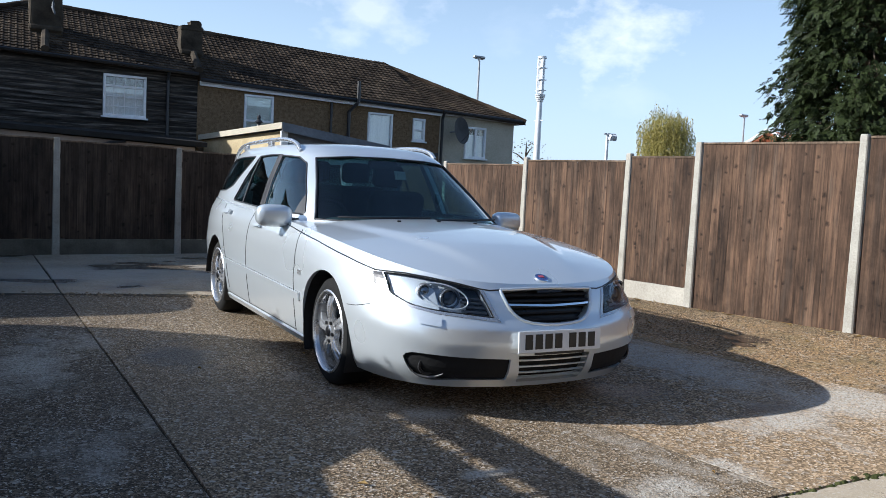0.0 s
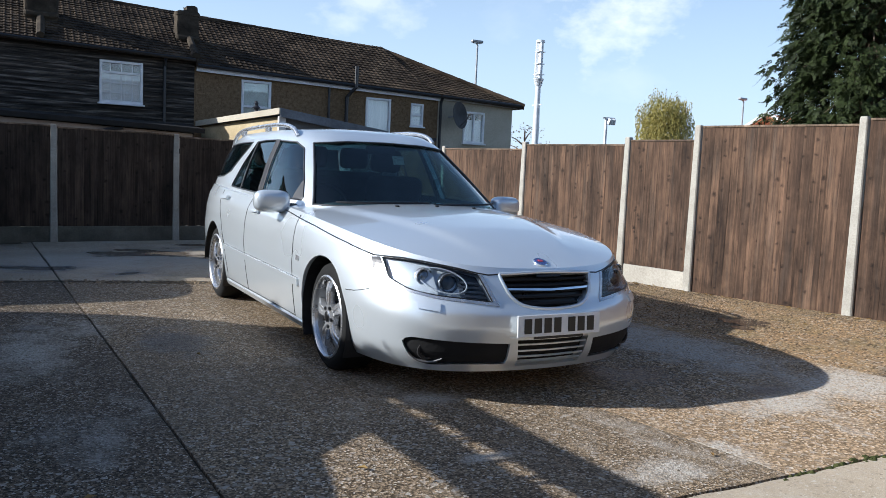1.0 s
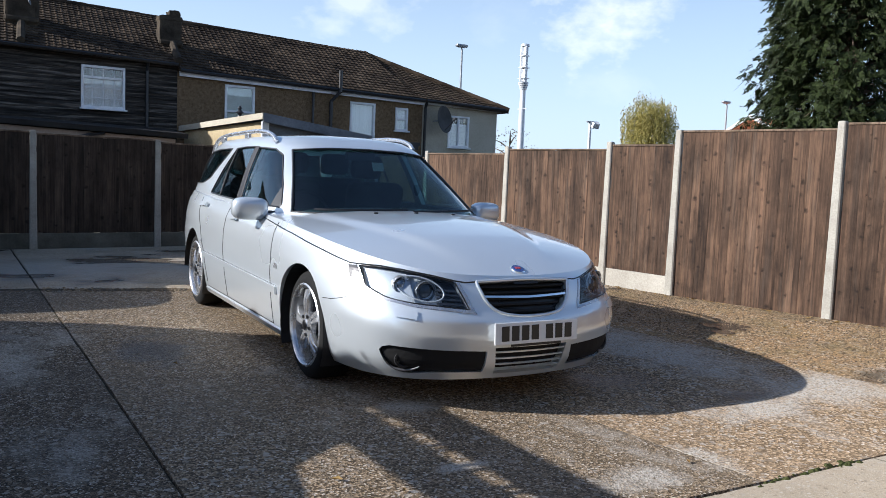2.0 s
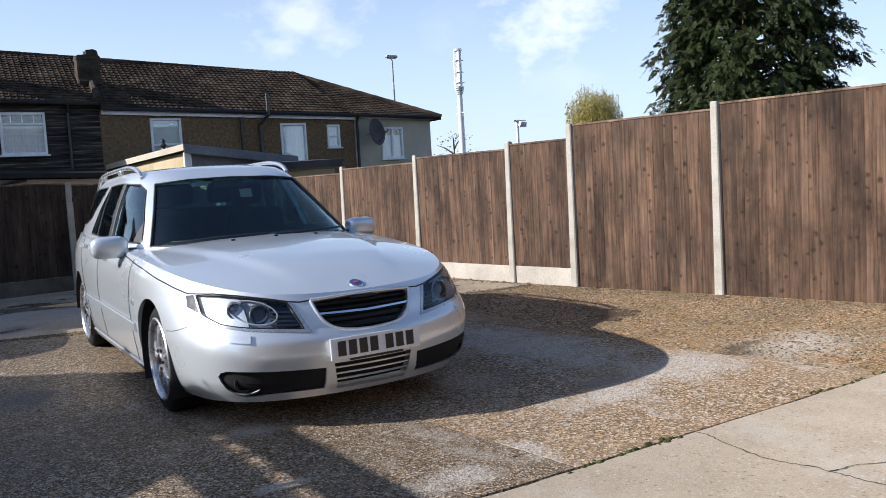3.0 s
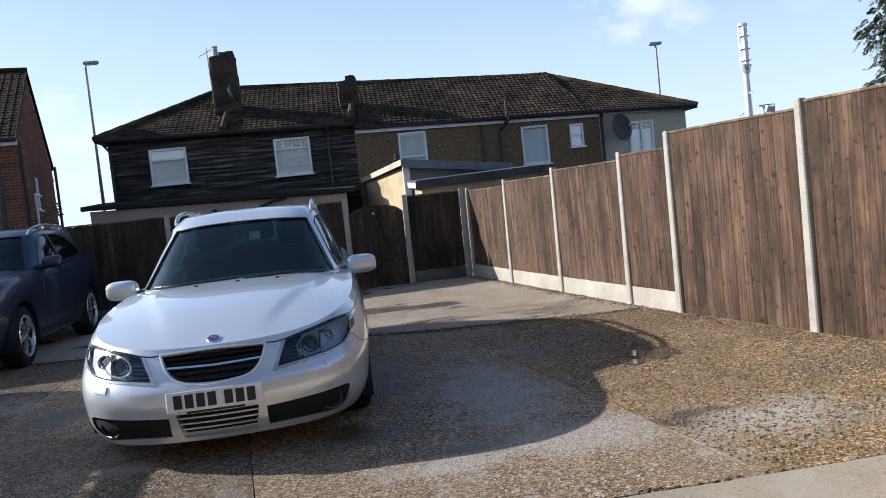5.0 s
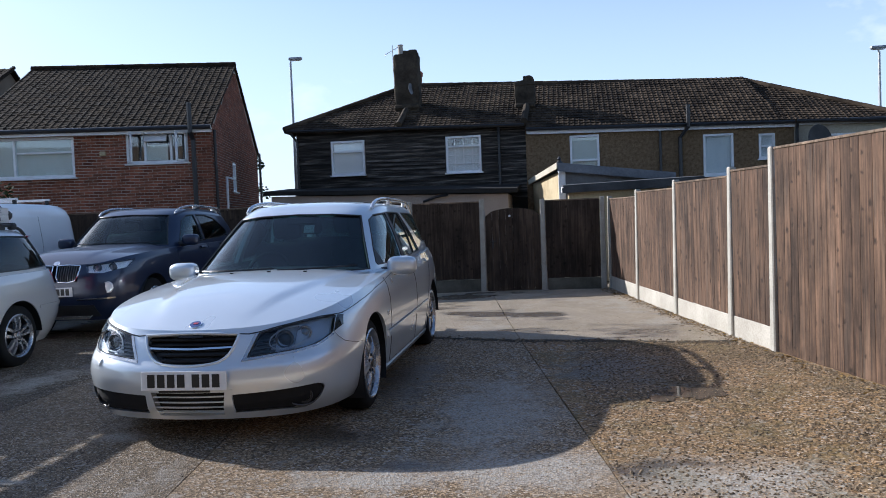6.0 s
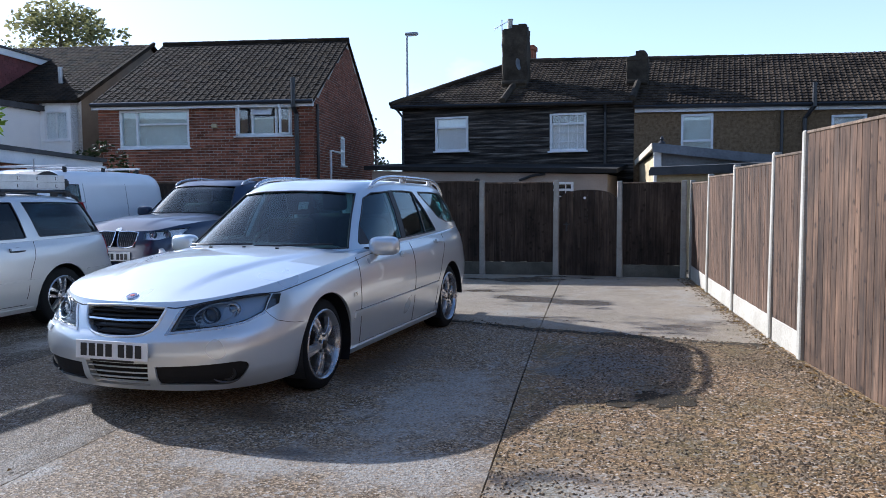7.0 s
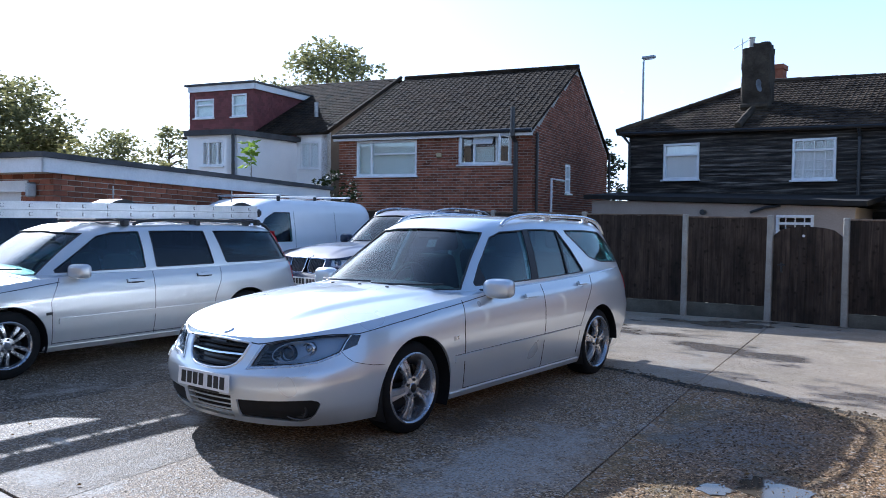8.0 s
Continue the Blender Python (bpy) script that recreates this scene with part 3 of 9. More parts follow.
def ground_sheet():
    bm = bmesh.new()
    vs = [bm.verts.new(p) for p in ((-900, -900, -0.014), (900, -900, -0.014), (900, 900, -0.014), (-900, 900, -0.014))]
    bm.faces.new(vs)
    ob = part("ground", bm, M["soil"])
    tagged(ob, "dark compacted earth under and around the yard", "ground", kind="structure")


def lerp2(a, b, t):
    return (a[0] + (b[0] - a[0]) * t, a[1] + (b[1] - a[1]) * t)


def slab(corners, material, parent, gap=0.005, seed=0.0, jag=0.012):
    """A cast slab with slightly broken edges, its top at z 0."""
    cx = sum(c[0] for c in corners) / len(corners)
    cy = sum(c[1] for c in corners) / len(corners)
    edge = []
    for a, b in zip(corners, corners[1:] + corners[:1]):
        n = max(2, int(math.dist(a, b) / 0.12))
        for k in range(n):
            p = lerp2(a, b, k / n)
            d = Vector((cx - p[0], cy - p[1])).normalized()
            w = gap + 0.3 * max(0.0, jag - 0.03) + jag * abs(noise.noise((p[0] * 3.1 + seed, p[1] * 3.1, 0))) + 0.4 * jag * abs(noise.noise((p[0] * 11, p[1] * 11 + seed, 4)))
            edge.append((p[0] + d.x * w, p[1] + d.y * w))
    bm = bmesh.new()
    top = [bm.verts.new((*lerp2(p, (cx, cy), 0.001), 0.0)) for p in edge]
    rim = [bm.verts.new((*p, -0.008)) for p in edge]
    low = [bm.verts.new((*p, -0.05)) for p in edge]
    f = bm.faces.new(top)
    for q, s in ((top, rim), (rim, low)):
        for i in range(len(edge)):
            j = (i + 1) % len(edge)
            bm.faces.new((q[j], q[i], s[i], s[j]))
    bmesh.ops.recalc_face_normals(bm, faces=bm.faces[:])
    bmesh.ops.triangulate(bm, faces=[f])
    return part("slab", bm, material, parent)


ground_sheet()
yard = thing("yard_paving", "worn aggregate concrete yard slabs with dirt-filled joints", "paving", kind="structure")
s1 = lambda y: (-1.83 - 0.034 * (y + 0.4), y)
s2 = lambda y: (0.145 - 0.13 * y, y)
s3 = lambda y: (2.34 - 0.145 * y, y)
X1, X2, X3 = (-2.0, 4.83), (-0.42, 4.42), (1.76, 3.74)
for k, (c, mat) in enumerate((
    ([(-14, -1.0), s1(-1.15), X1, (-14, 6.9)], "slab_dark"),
    ([s1(-1.15), s2(-1.2), X2, X1], "slab_mid"),
    ([s2(-1.2), s3(-1.22), X3, X2], "slab"),
    ([s3(-1.22), (5.9, -1.15), (3.9, 3.42), X3], "slab_brown"),
    ([(-14, 6.9), X1, (-2.15, 9.4), (-14, 12.0)], "slab_far"),
    ([X1, X2, X3, s3(9.6), (-2.15, 9.4)], "slab_far"),
    ([X3, (3.9, 3.42), (3.05, 9.6), s3(9.6)], "slab_far"),
    ([(-14, -9.5), (9.5, -9.5), (5.9, -1.15), (2.72, -1.21), s2(-1.2), s1(-1.15), (-14, -1.0)], "apron"),
)):
    slab(c, M[mat], yard, seed=k * 7.3, gap=0.0015 if k == 3 else 0.003 if k < 4 or k == 6 else 0.005, jag={"apron": 0.022, "slab_far": 0.01}.get(mat, 0.008))


# ---- unseen wall added behind the camera to cut skylight and darken reflections ----
def skylight_wall():
    ob = part("wall_south", box((-1.0, -10.6, 2.6), (32.0, 0.4, 5.3), 0.01), M["render_brown"])
    tagged(ob, "unseen plain brown roughcast wall added to cut skylight", "wall", kind="structure")


skylight_wall()


# ---- fences ----
def board_mesh(w, h, name):
    """Feather-edged upright board, thick edge lapping the next."""
    v = [(0, 0, 0), (w, 0, 0), (w, 0.007, 0), (0, 0.0042, 0)]
    me = bpy.data.meshes.new(name)
    me.from_pydata([*v, *[(x, y, h) for x, y, _ in v]], [], [(0, 1, 2, 3), (7, 6, 5, 4), (0, 4, 5, 1), (1, 5, 6, 2), (2, 6, 7, 3), (3, 7, 4, 0)])
    me.update()
    return me


def post_mesh(h, w=0.1):
    bm = bmesh.new()
    add_box(bm, (0, 0, h / 2 - 0.1), (w, w, h + 0.2), 0.012)
    for v in bm.verts:
        if v.co.z > h - 0.03:
            v.co.x *= 0.72
            v.co.y *= 0.72
    me = bpy.data.meshes.new("post")
    bm.to_mesh(me)
    bm.free()
    me.materials.append(M["post"])
    return me


def place(name, me, material, parent, m):
    if not me.materials:
        me.materials.append(material)
    ob = new(name, me)
    ob.parent = parent
    ob.matrix_world = m
    return ob


def fence(label, posts, material, bays, face=-1, post_w=0.1, gravel_mat=None):
    """posts: (x, y, top). bays: per gap (low, high, gravel board height, capped)."""
    root = thing("fence", label, "fence", pose(posts[0][0], posts[0][1], 0))
    inv = root.matrix_world.inverted()
    for x, y, top in posts:
        d = Vector((posts[1][0] - posts[0][0], posts[1][1] - posts[0][1]))
        o = place("post", post_mesh(top, post_w), M["post"], root, inv @ pose(x, y, 0, rng.uniform(-0.4, 0.4), rng.uniform(-0.4, 0.4), math.degrees(math.atan2(d.y, d.x))))
        o.matrix_parent_inverse = Matrix()
        o.matrix_local = inv @ pose(x, y, 0, rng.uniform(-0.4, 0.4), rng.uniform(-0.4, 0.4), math.degrees(math.atan2(d.y, d.x)))
    for (x0, y0, _), (x1, y1, _), bay in zip(posts, posts[1:], bays):
        if not bay:
            continue
        low, high, gravel, capped = bay
        d = Vector((x1 - x0, y1 - y0, 0))
        length = d.length - post_w * 0.9
        d.normalize()
        nrm = Vector((d.y, -d.x, 0)) * face
        ang = math.degrees(math.atan2(d.y, d.x))
        start = Vector((x0, y0, 0)) + d * post_w * 0.45
        if gravel:
            bm = box((length / 2, 0, gravel / 2 - 0.02), (length, 0.045, gravel + 0.04), 0.006)
            o = part("gravel_board", bm, gravel_mat or M["gravel_board"], root)
            o.matrix_local = inv @ pose(start.x, start.y, 0, 0, 0, ang)
        n = max(3, round(length / 0.092))
        step = length / n
        bw = step * 1.5
        h = high - max(low, gravel)
        me = {k: board_mesh(min(bw, step + 0.004) if k else bw, h, "board") for k in (0, 1)}
        cuts = [0.0] + [step * (k + rng.uniform(-0.26, 0.26)) for k in range(1, n - 1)] + [step * (n - 1)]
        flip = nrm.dot(Vector((-d.y, d.x, 0))) < 0
        for k in range(n):
            m = pose(*(start + d * cuts[k]), 0, 0, ang)
            m = m @ Matrix.Translation((0, 0, max(low, gravel) + rng.uniform(-0.006, 0.006)))
            m = m @ pose(0, 0, 0, rng.uniform(-0.015, 0.015), rng.uniform(-0.15, 0.15), 0)
            if flip:
                m = m @ Matrix.Diagonal((1, -1, 1, 1))
            m = m @ Matrix.Translation((0, 0.012, 0))
            o = place("board", me[int(k == n - 1)], material, root, m)
            o.matrix_local = inv @ m
        off = nrm * -0.02
        for z in (0.25, 0.55, 0.85):
            zz = max(low, gravel) + h * z
            o = part("rail", box((length / 2, 0, 0), (length, 0.035, 0.07), 0.004), material, root)
            o.matrix_local = inv @ pose(start.x + off.x, start.y + off.y, zz, 0, 0, ang)
        if capped:
            o = part("capping", box((length / 2, 0, 0), (length, 0.055, 0.022), 0.004), M["capping"], root)
            o.matrix_local = inv @ pose(start.x, start.y, high + 0.008, 0, 0, ang)
    return root


RP = [(3.03, 8.96, 1.50), (3.29, 7.22, 1.55), (3.57, 5.53, 1.61), (3.86, 3.87, 1.66), (4.03, 2.97, 1.78), (4.43, 1.36, 1.84), (4.865, -0.355, 1.89), (5.28, -2.02, 1.92), (5.69, -3.65, 1.95), (6.1, -5.28, 1.98), (6.51, -6.9, 2.0), (6.92, -8.5, 2.02)]
bays = [(0, 1.44, 0.2, True), (0, 1.5, 0.2, True), (0, 1.56, 0.2, True), (0, 1.61, 0.2, True)] + [(-0.02, z - 0.085, 0, True) for _, _, z in RP[5:]]
fence("brown feather-edge board fence with pale concrete posts, sunlit", RP, M["board"], bays, face=1)
BP = [(2.9, 8.95, 1.5), (1.94, 8.99, 1.5), (0.93, 8.97, 1.53), (-0.25, 8.8, 1.535), (-1.86, 8.6, 1.565), (-3.46, 8.34, 1.58), (-5.05, 8.1, 1.59), (-6.65, 7.86, 1.6), (-8.2, 7.62, 1.6)]
fence("brown board fence coloured dark for shade, with concrete posts and gravel boards", BP, M["board_shade"], [(0, 1.46, 0.19, True), None] + [(0, z - 0.05, 0.21, True) for _, _, z in BP[3:]], face=-1, gravel_mat=M["gravel_mossy_shade"])


def garden_gate(a, b):
    d = Vector((b[0] - a[0], b[1] - a[1], 0))
    length = d.length - 0.104
    d.normalize()
    root = thing("garden_gate", "closed wooden gate with an arched top, coloured dark for shade", "gate", pose(a[0] + d.x * 0.052, a[1] + d.y * 0.052, 0, 0, 0, math.degrees(math.atan2(d.y, d.x))))
    n = 8
    w = length / n
    for k in range(n):
        u0, u1 = k / n * 2 - 1, (k + 1) / n * 2 - 1
        h0, h1 = 1.24 + 0.13 * math.sqrt(max(0, 1 - u0 * u0)), 1.24 + 0.13 * math.sqrt(max(0, 1 - u1 * u1))
        bm = prism([(k * w + 0.001, -0.01), ((k + 1) * w - 0.001, -0.01), ((k + 1) * w - 0.002, h1), (k * w + 0.002, h0)], "y", -0.012 - 0.003 * (k % 2), 0.012)
        part("board", bm, M["board_shade"], root)
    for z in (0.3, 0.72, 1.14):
        part("ledge", box((length / 2, 0.028, z), (length, 0.03, 0.1), 0.004), M["board_shade"], root)
    bm = box((0.12, -0.022, 0.78), (0.03, 0.016, 0.14), 0.004)
    add_box(bm, (0.12, -0.036, 0.82), (0.1, 0.016, 0.02), 0.006)
    part("latch", bm, M["black_plastic"], root, "black thumb latch")
    bm = lathe([(0.0, 0), (0.02, 0), (0.02, 0.02), (0.0, 0.02)], 12, "z")
    o = part("disc", bm, M["upvc"], root, "small pale round disc")
    o.matrix_local = pose(length * 0.45, -0.015, 1.24, 90, 0, 0)


garden_gate(BP[2], BP[1])


# ---- houses: shared pieces ----
def window(root, m, w, h, style, name="window", deep=0.09):
    """A framed window; m: pose of its lower middle on the wall's face, +y into the wall. Opening dark room behind it."""
    f = 0.055
    win = part(name, box((0, 0.03, h / 2), (w, 0.07, h), 0.0), M["upvc"], root)
    win.data.clear_geometry()
    bm = bmesh.new()
    for c, s in (((0, 0, f / 2), (w, 0.08, f)), ((0, 0, h - f / 2), (w, 0.08, f)), ((-w / 2 + f / 2, 0, h / 2), (f, 0.08, h - 2 * f)), ((w / 2 - f / 2, 0, h / 2), (f, 0.08, h - 2 * f))):
        add_box(bm, c, s, 0.006)
    bars = {"sash": [("h", 0.5)], "top": [("h", 0.68)], "wide": [("v", 0.3), ("v", 0.72)], "grid": [("h", 0.72)], "two": [("v", 0.5)], "open": [("v", 0.3), ("v", 0.72)], "door": [], "wide2": [("v", 0.25)]}[style]
    for kind, p in bars:
        if kind == "h":
            add_box(bm, (0, 0.0, p * h), (w - 2 * f, 0.07, 0.05), 0.004)
        else:
            add_box(bm, (-w / 2 + p * w, 0.0, h / 2), (0.05, 0.07, h - 2 * f), 0.004)
    if style == "grid":
        for k in range(1, 4):
            add_box(bm, (-w / 2 + k * w / 4, 0.012, h / 2), (0.018, 0.02, h - 2 * f), 0.0)
        for z in (0.25, 0.48):
            add_box(bm, (0, 0.012, z * h), (w - 2 * f, 0.02, 0.018), 0.0)
    if style == "wide2":
        add_box(bm, (w * 0.125, 0.0, 0.62 * h), (w * 0.75 - 2 * f, 0.07, 0.04), 0.004)
    me = bpy.data.meshes.new(name)
    bm.to_mesh(me)
    bm.free()
    me.materials.append(M["upvc"])
    win.data = me
    win.matrix_local = m
    g = part("pane", box((0, 0.02, h / 2), (w - 1.2 * f, 0.012, h - 1.2 * f)), M["pane"], win)
    g.visible_shadow = False
    part("window_sill", box((0, -0.06, -0.02), (w + 0.08, 0.09, 0.04), 0.006), M["upvc"], win)
    return win


def inner(win, w, h, material, back=0.1, z0=0.0, z1=1.0):
    part("curtain" if material is M["curtain"] else "blind" if material is M["blind"] else "room", box((0, back, (z0 + z1) / 2 * h), (w * 0.98, 0.01, h * (z1 - z0))), material, win)


def roof_tiles(name, a, b, c, d, material, root, tw=0.16, tl=0.21, rib=0.012, step=0.028):
    """Interlocking tiles over the slope a-b (eave) to d-c (ridge); corners in order round."""
    a, b, c, d = (Vector(p) for p in (a, b, c, d))
    up = ((d - a) + (c - b)) / 2
    nrm = (b - a).cross(d - a).normalized()
    if nrm.z < 0:
        nrm = -nrm
    rows = max(2, int(up.length / tl))
    verts, faces = [], []
    prof = ((0.0, 0.0), (0.12, rib * 0.9), (0.3, rib), (0.42, rib * 0.2), (0.7, 0.0), (0.97, rib * 0.25))
    for r in range(rows):
        t0, t1 = r / rows, min(1.0, (r + 1.12) / rows)
        p0, q0, p1, q1 = a.lerp(d, t0), b.lerp(c, t0), a.lerp(d, t1), b.lerp(c, t1)
        along = (b - a).normalized()
        s0, e0 = (p0 - a).dot(along), (q0 - a).dot(along)
        s1, e1 = (p1 - a).dot(along), (q1 - a).dot(along)
        base0, base1 = p0 - along * s0, p1 - along * s1
        k = math.floor(min(s0, s1) / tw)
        while k * tw < max(e0, e1):
            x0, x1 = k * tw, (k + 1) * tw
            lo0, hi0 = max(x0, s0), min(x1, e0)
            lo1, hi1 = max(x0, s1), min(x1, e1)
            k += 1
            if hi0 - lo0 < 0.02 and hi1 - lo1 < 0.02:
                continue
            n0 = len(verts)
            j = noise.noise((k * 1.7, r * 2.3, 1.0)) * 0.008
            for f, h in prof:
                xx = x0 + f * tw
                y0 = min(max(xx, min(lo0, hi0)), max(lo0, hi0))
                y1 = min(max(xx, min(lo1, hi1)), max(lo1, hi1))
                verts.append(base0 + along * y0 + nrm * (h + step + j))
                verts.append(base0 + along * y0 + nrm * (h + 0.003))
                verts.append(base1 + along * y1 + nrm * (h + 0.006 + j))
            for i in range(len(prof) - 1):
                u, w = n0 + 3 * i, n0 + 3 * (i + 1)
                faces.append((u, w, w + 2, u + 2))
                faces.append((u + 1, w + 1, w, u))
    ob = from_lists(name, verts, faces, material, root)
    ob["kind"] = "stuff"
    return ob


def quad(bm, pts, thick, down=Vector((0, 0, -1))):
    p = [bm.verts.new(q) for q in pts]
    s = [bm.verts.new(Vector(q) + down * thick) for q in pts]
    n = len(pts)
    bm.faces.new(p)
    bm.faces.new(s[::-1])
    for i in range(n):
        j = (i + 1) % n
        bm.faces.new((p[j], p[i], s[i], s[j]))
    return bm


def wall_with_holes(o, u, n, length, h0, h1, holes, thick, material, root, name="wall", gable=None):
    """A wall from o along u, its outer face towards n; h0, h1: heights at its ends. holes: (s0, s1, z0, z1)."""
    o, u, n = Vector(o), Vector(u), Vector(n)
    xs = sorted({0.0, length, *[v for h in holes for v in h[:2]]} | ({gable[0]} if gable else set()))

    def top(s):
        if gable:
            g, z = gable
            return h0 + (z - h0) * s / g if s <= g else z + (h1 - z) * (s - g) / (length - g)
        return h0 + (h1 - h0) * s / length

    bm = bmesh.new()
    for a, b in zip(xs, xs[1:]):
        zs = [(0.0, 0.0)] + [(h[2], h[3]) for h in holes if h[0] <= a + 1e-6 and h[1] >= b - 1e-6]
        zs.sort()
        spans, z = [], None
        cuts = sorted((h[2], h[3]) for h in holes if h[0] <= a + 1e-6 and h[1] >= b - 1e-6)
        z = 0.0
        for c0, c1 in cuts:
            spans.append((z, z, c0, c0))
            z = c1
        spans.append((z, z, top(a), top(b)))
        for la, lb, ha, hb in spans:
            if ha - la < 0.005 and hb - lb < 0.005:
                continue
            q = [o + u * a + Vector((0, 0, la)), o + u * b + Vector((0, 0, lb)), o + u * b + Vector((0, 0, hb)), o + u * a + Vector((0, 0, ha))]
            quad(bm, q, thick, -n)
    bmesh.ops.remove_doubles(bm, verts=bm.verts[:], dist=0.0005)
    bmesh.ops.recalc_face_normals(bm, faces=bm.faces[:])
    return part(name, bm, material, root)


def brick_courses(o, u, n, length, z0, z1, holes, material, root, top=None, bl=0.2, bh=0.065, joint=0.011):
    """Bricks in stretcher bond standing 6 mm proud of their mortar, joined."""
    o, u, n = Vector(o), Vector(u), Vector(n)
    verts, faces = [], []
    z, r = z0, 0
    while z + bh < z1:
        s = -bl / 2 if r % 2 else 0.0
        while s < length:
            a, b = max(0.0, s), min(length, s + bl - joint)
            if b - a > 0.03:
                parts = [(a, b)]
                for h0, h1, q0, q1 in holes:
                    if z + bh > q0 and z < q1:
                        parts = [piece for x, y in parts for piece in ((x, min(y, h0)), (max(x, h1), y)) if piece[1] - piece[0] > 0.02]
                for x, y in parts:
                    if top and (z + bh > top(x) or z + bh > top(y)):
                        continue
                    k = len(verts)
                    e = n * (0.008 + 0.003 * noise.noise((s * 9, z * 9, 2.0)))
                    for s_, z_ in ((x, z), (y, z), (y, z + bh - joint), (x, z + bh - joint)):
                        p = o + u * s_ + Vector((0, 0, z_))
                        verts.extend((p - n * 0.01, p + e))
                    faces += [(k + 1, k + 3, k + 5, k + 7), (k, k + 2, k + 3, k + 1), (k + 2, k + 4, k + 5, k + 3), (k + 4, k + 6, k + 7, k + 5), (k + 6, k, k + 1, k + 7)]
            s += bl
        z += bh
        r += 1
    ob = from_lists("brickwork", verts, faces, material, root)
    ob["kind"] = "stuff"
    return ob


def brick_pieces(o, u, n, length, z0, z1, root, inv, bl=0.225, bh=0.075, joint=0.012):
    """Single bricks in stretcher bond, each its own part, sharing two meshes."""
    shapes = []
    for w in (bl - joint, bl / 2 - joint):
        bm = box((w / 2, 0.0, (bh - joint) / 2), (w, 0.04, bh - joint), 0.003)
        me = bpy.data.meshes.new("brick")
        bm.to_mesh(me)
        bm.free()
        me.materials.append(M["brick_piece"])
        shapes.append(me)
    turn = Matrix((u.to_4d(), (-n).to_4d(), (0, 0, 1, 0), (0, 0, 0, 1))).transposed()
    turn[3][3] = 1.0
    for k in range(3):
        turn[3][k] = turn[k][3] = 0.0
    for r in range(int((z1 - z0) / bh)):
        s = 0.0
        while s < length - 0.1:
            half = r % 2 and s == 0.0
            ob = new("brick", shapes[1 if half else 0])
            ob.parent = root
            p = o + u * s + n * (-0.008 + rng.uniform(-0.002, 0.002)) + Vector((0, 0, z0 + r * bh))
            ob.matrix_local = inv @ Matrix.Translation(p) @ turn @ pose(0, 0, 0, 0, rng.uniform(-0.4, 0.4), 0)
            s += bl / 2 if half else bl


def frame_m(o, u, n):
    """Local frame of a wall: x along u, y into the wall, z up."""
    u, n = Vector(u), Vector(n)
    return Matrix.Translation(o) @ Matrix(((u.x, -n.x, 0), (u.y, -n.y, 0), (0, 0, 1))).to_4x4()


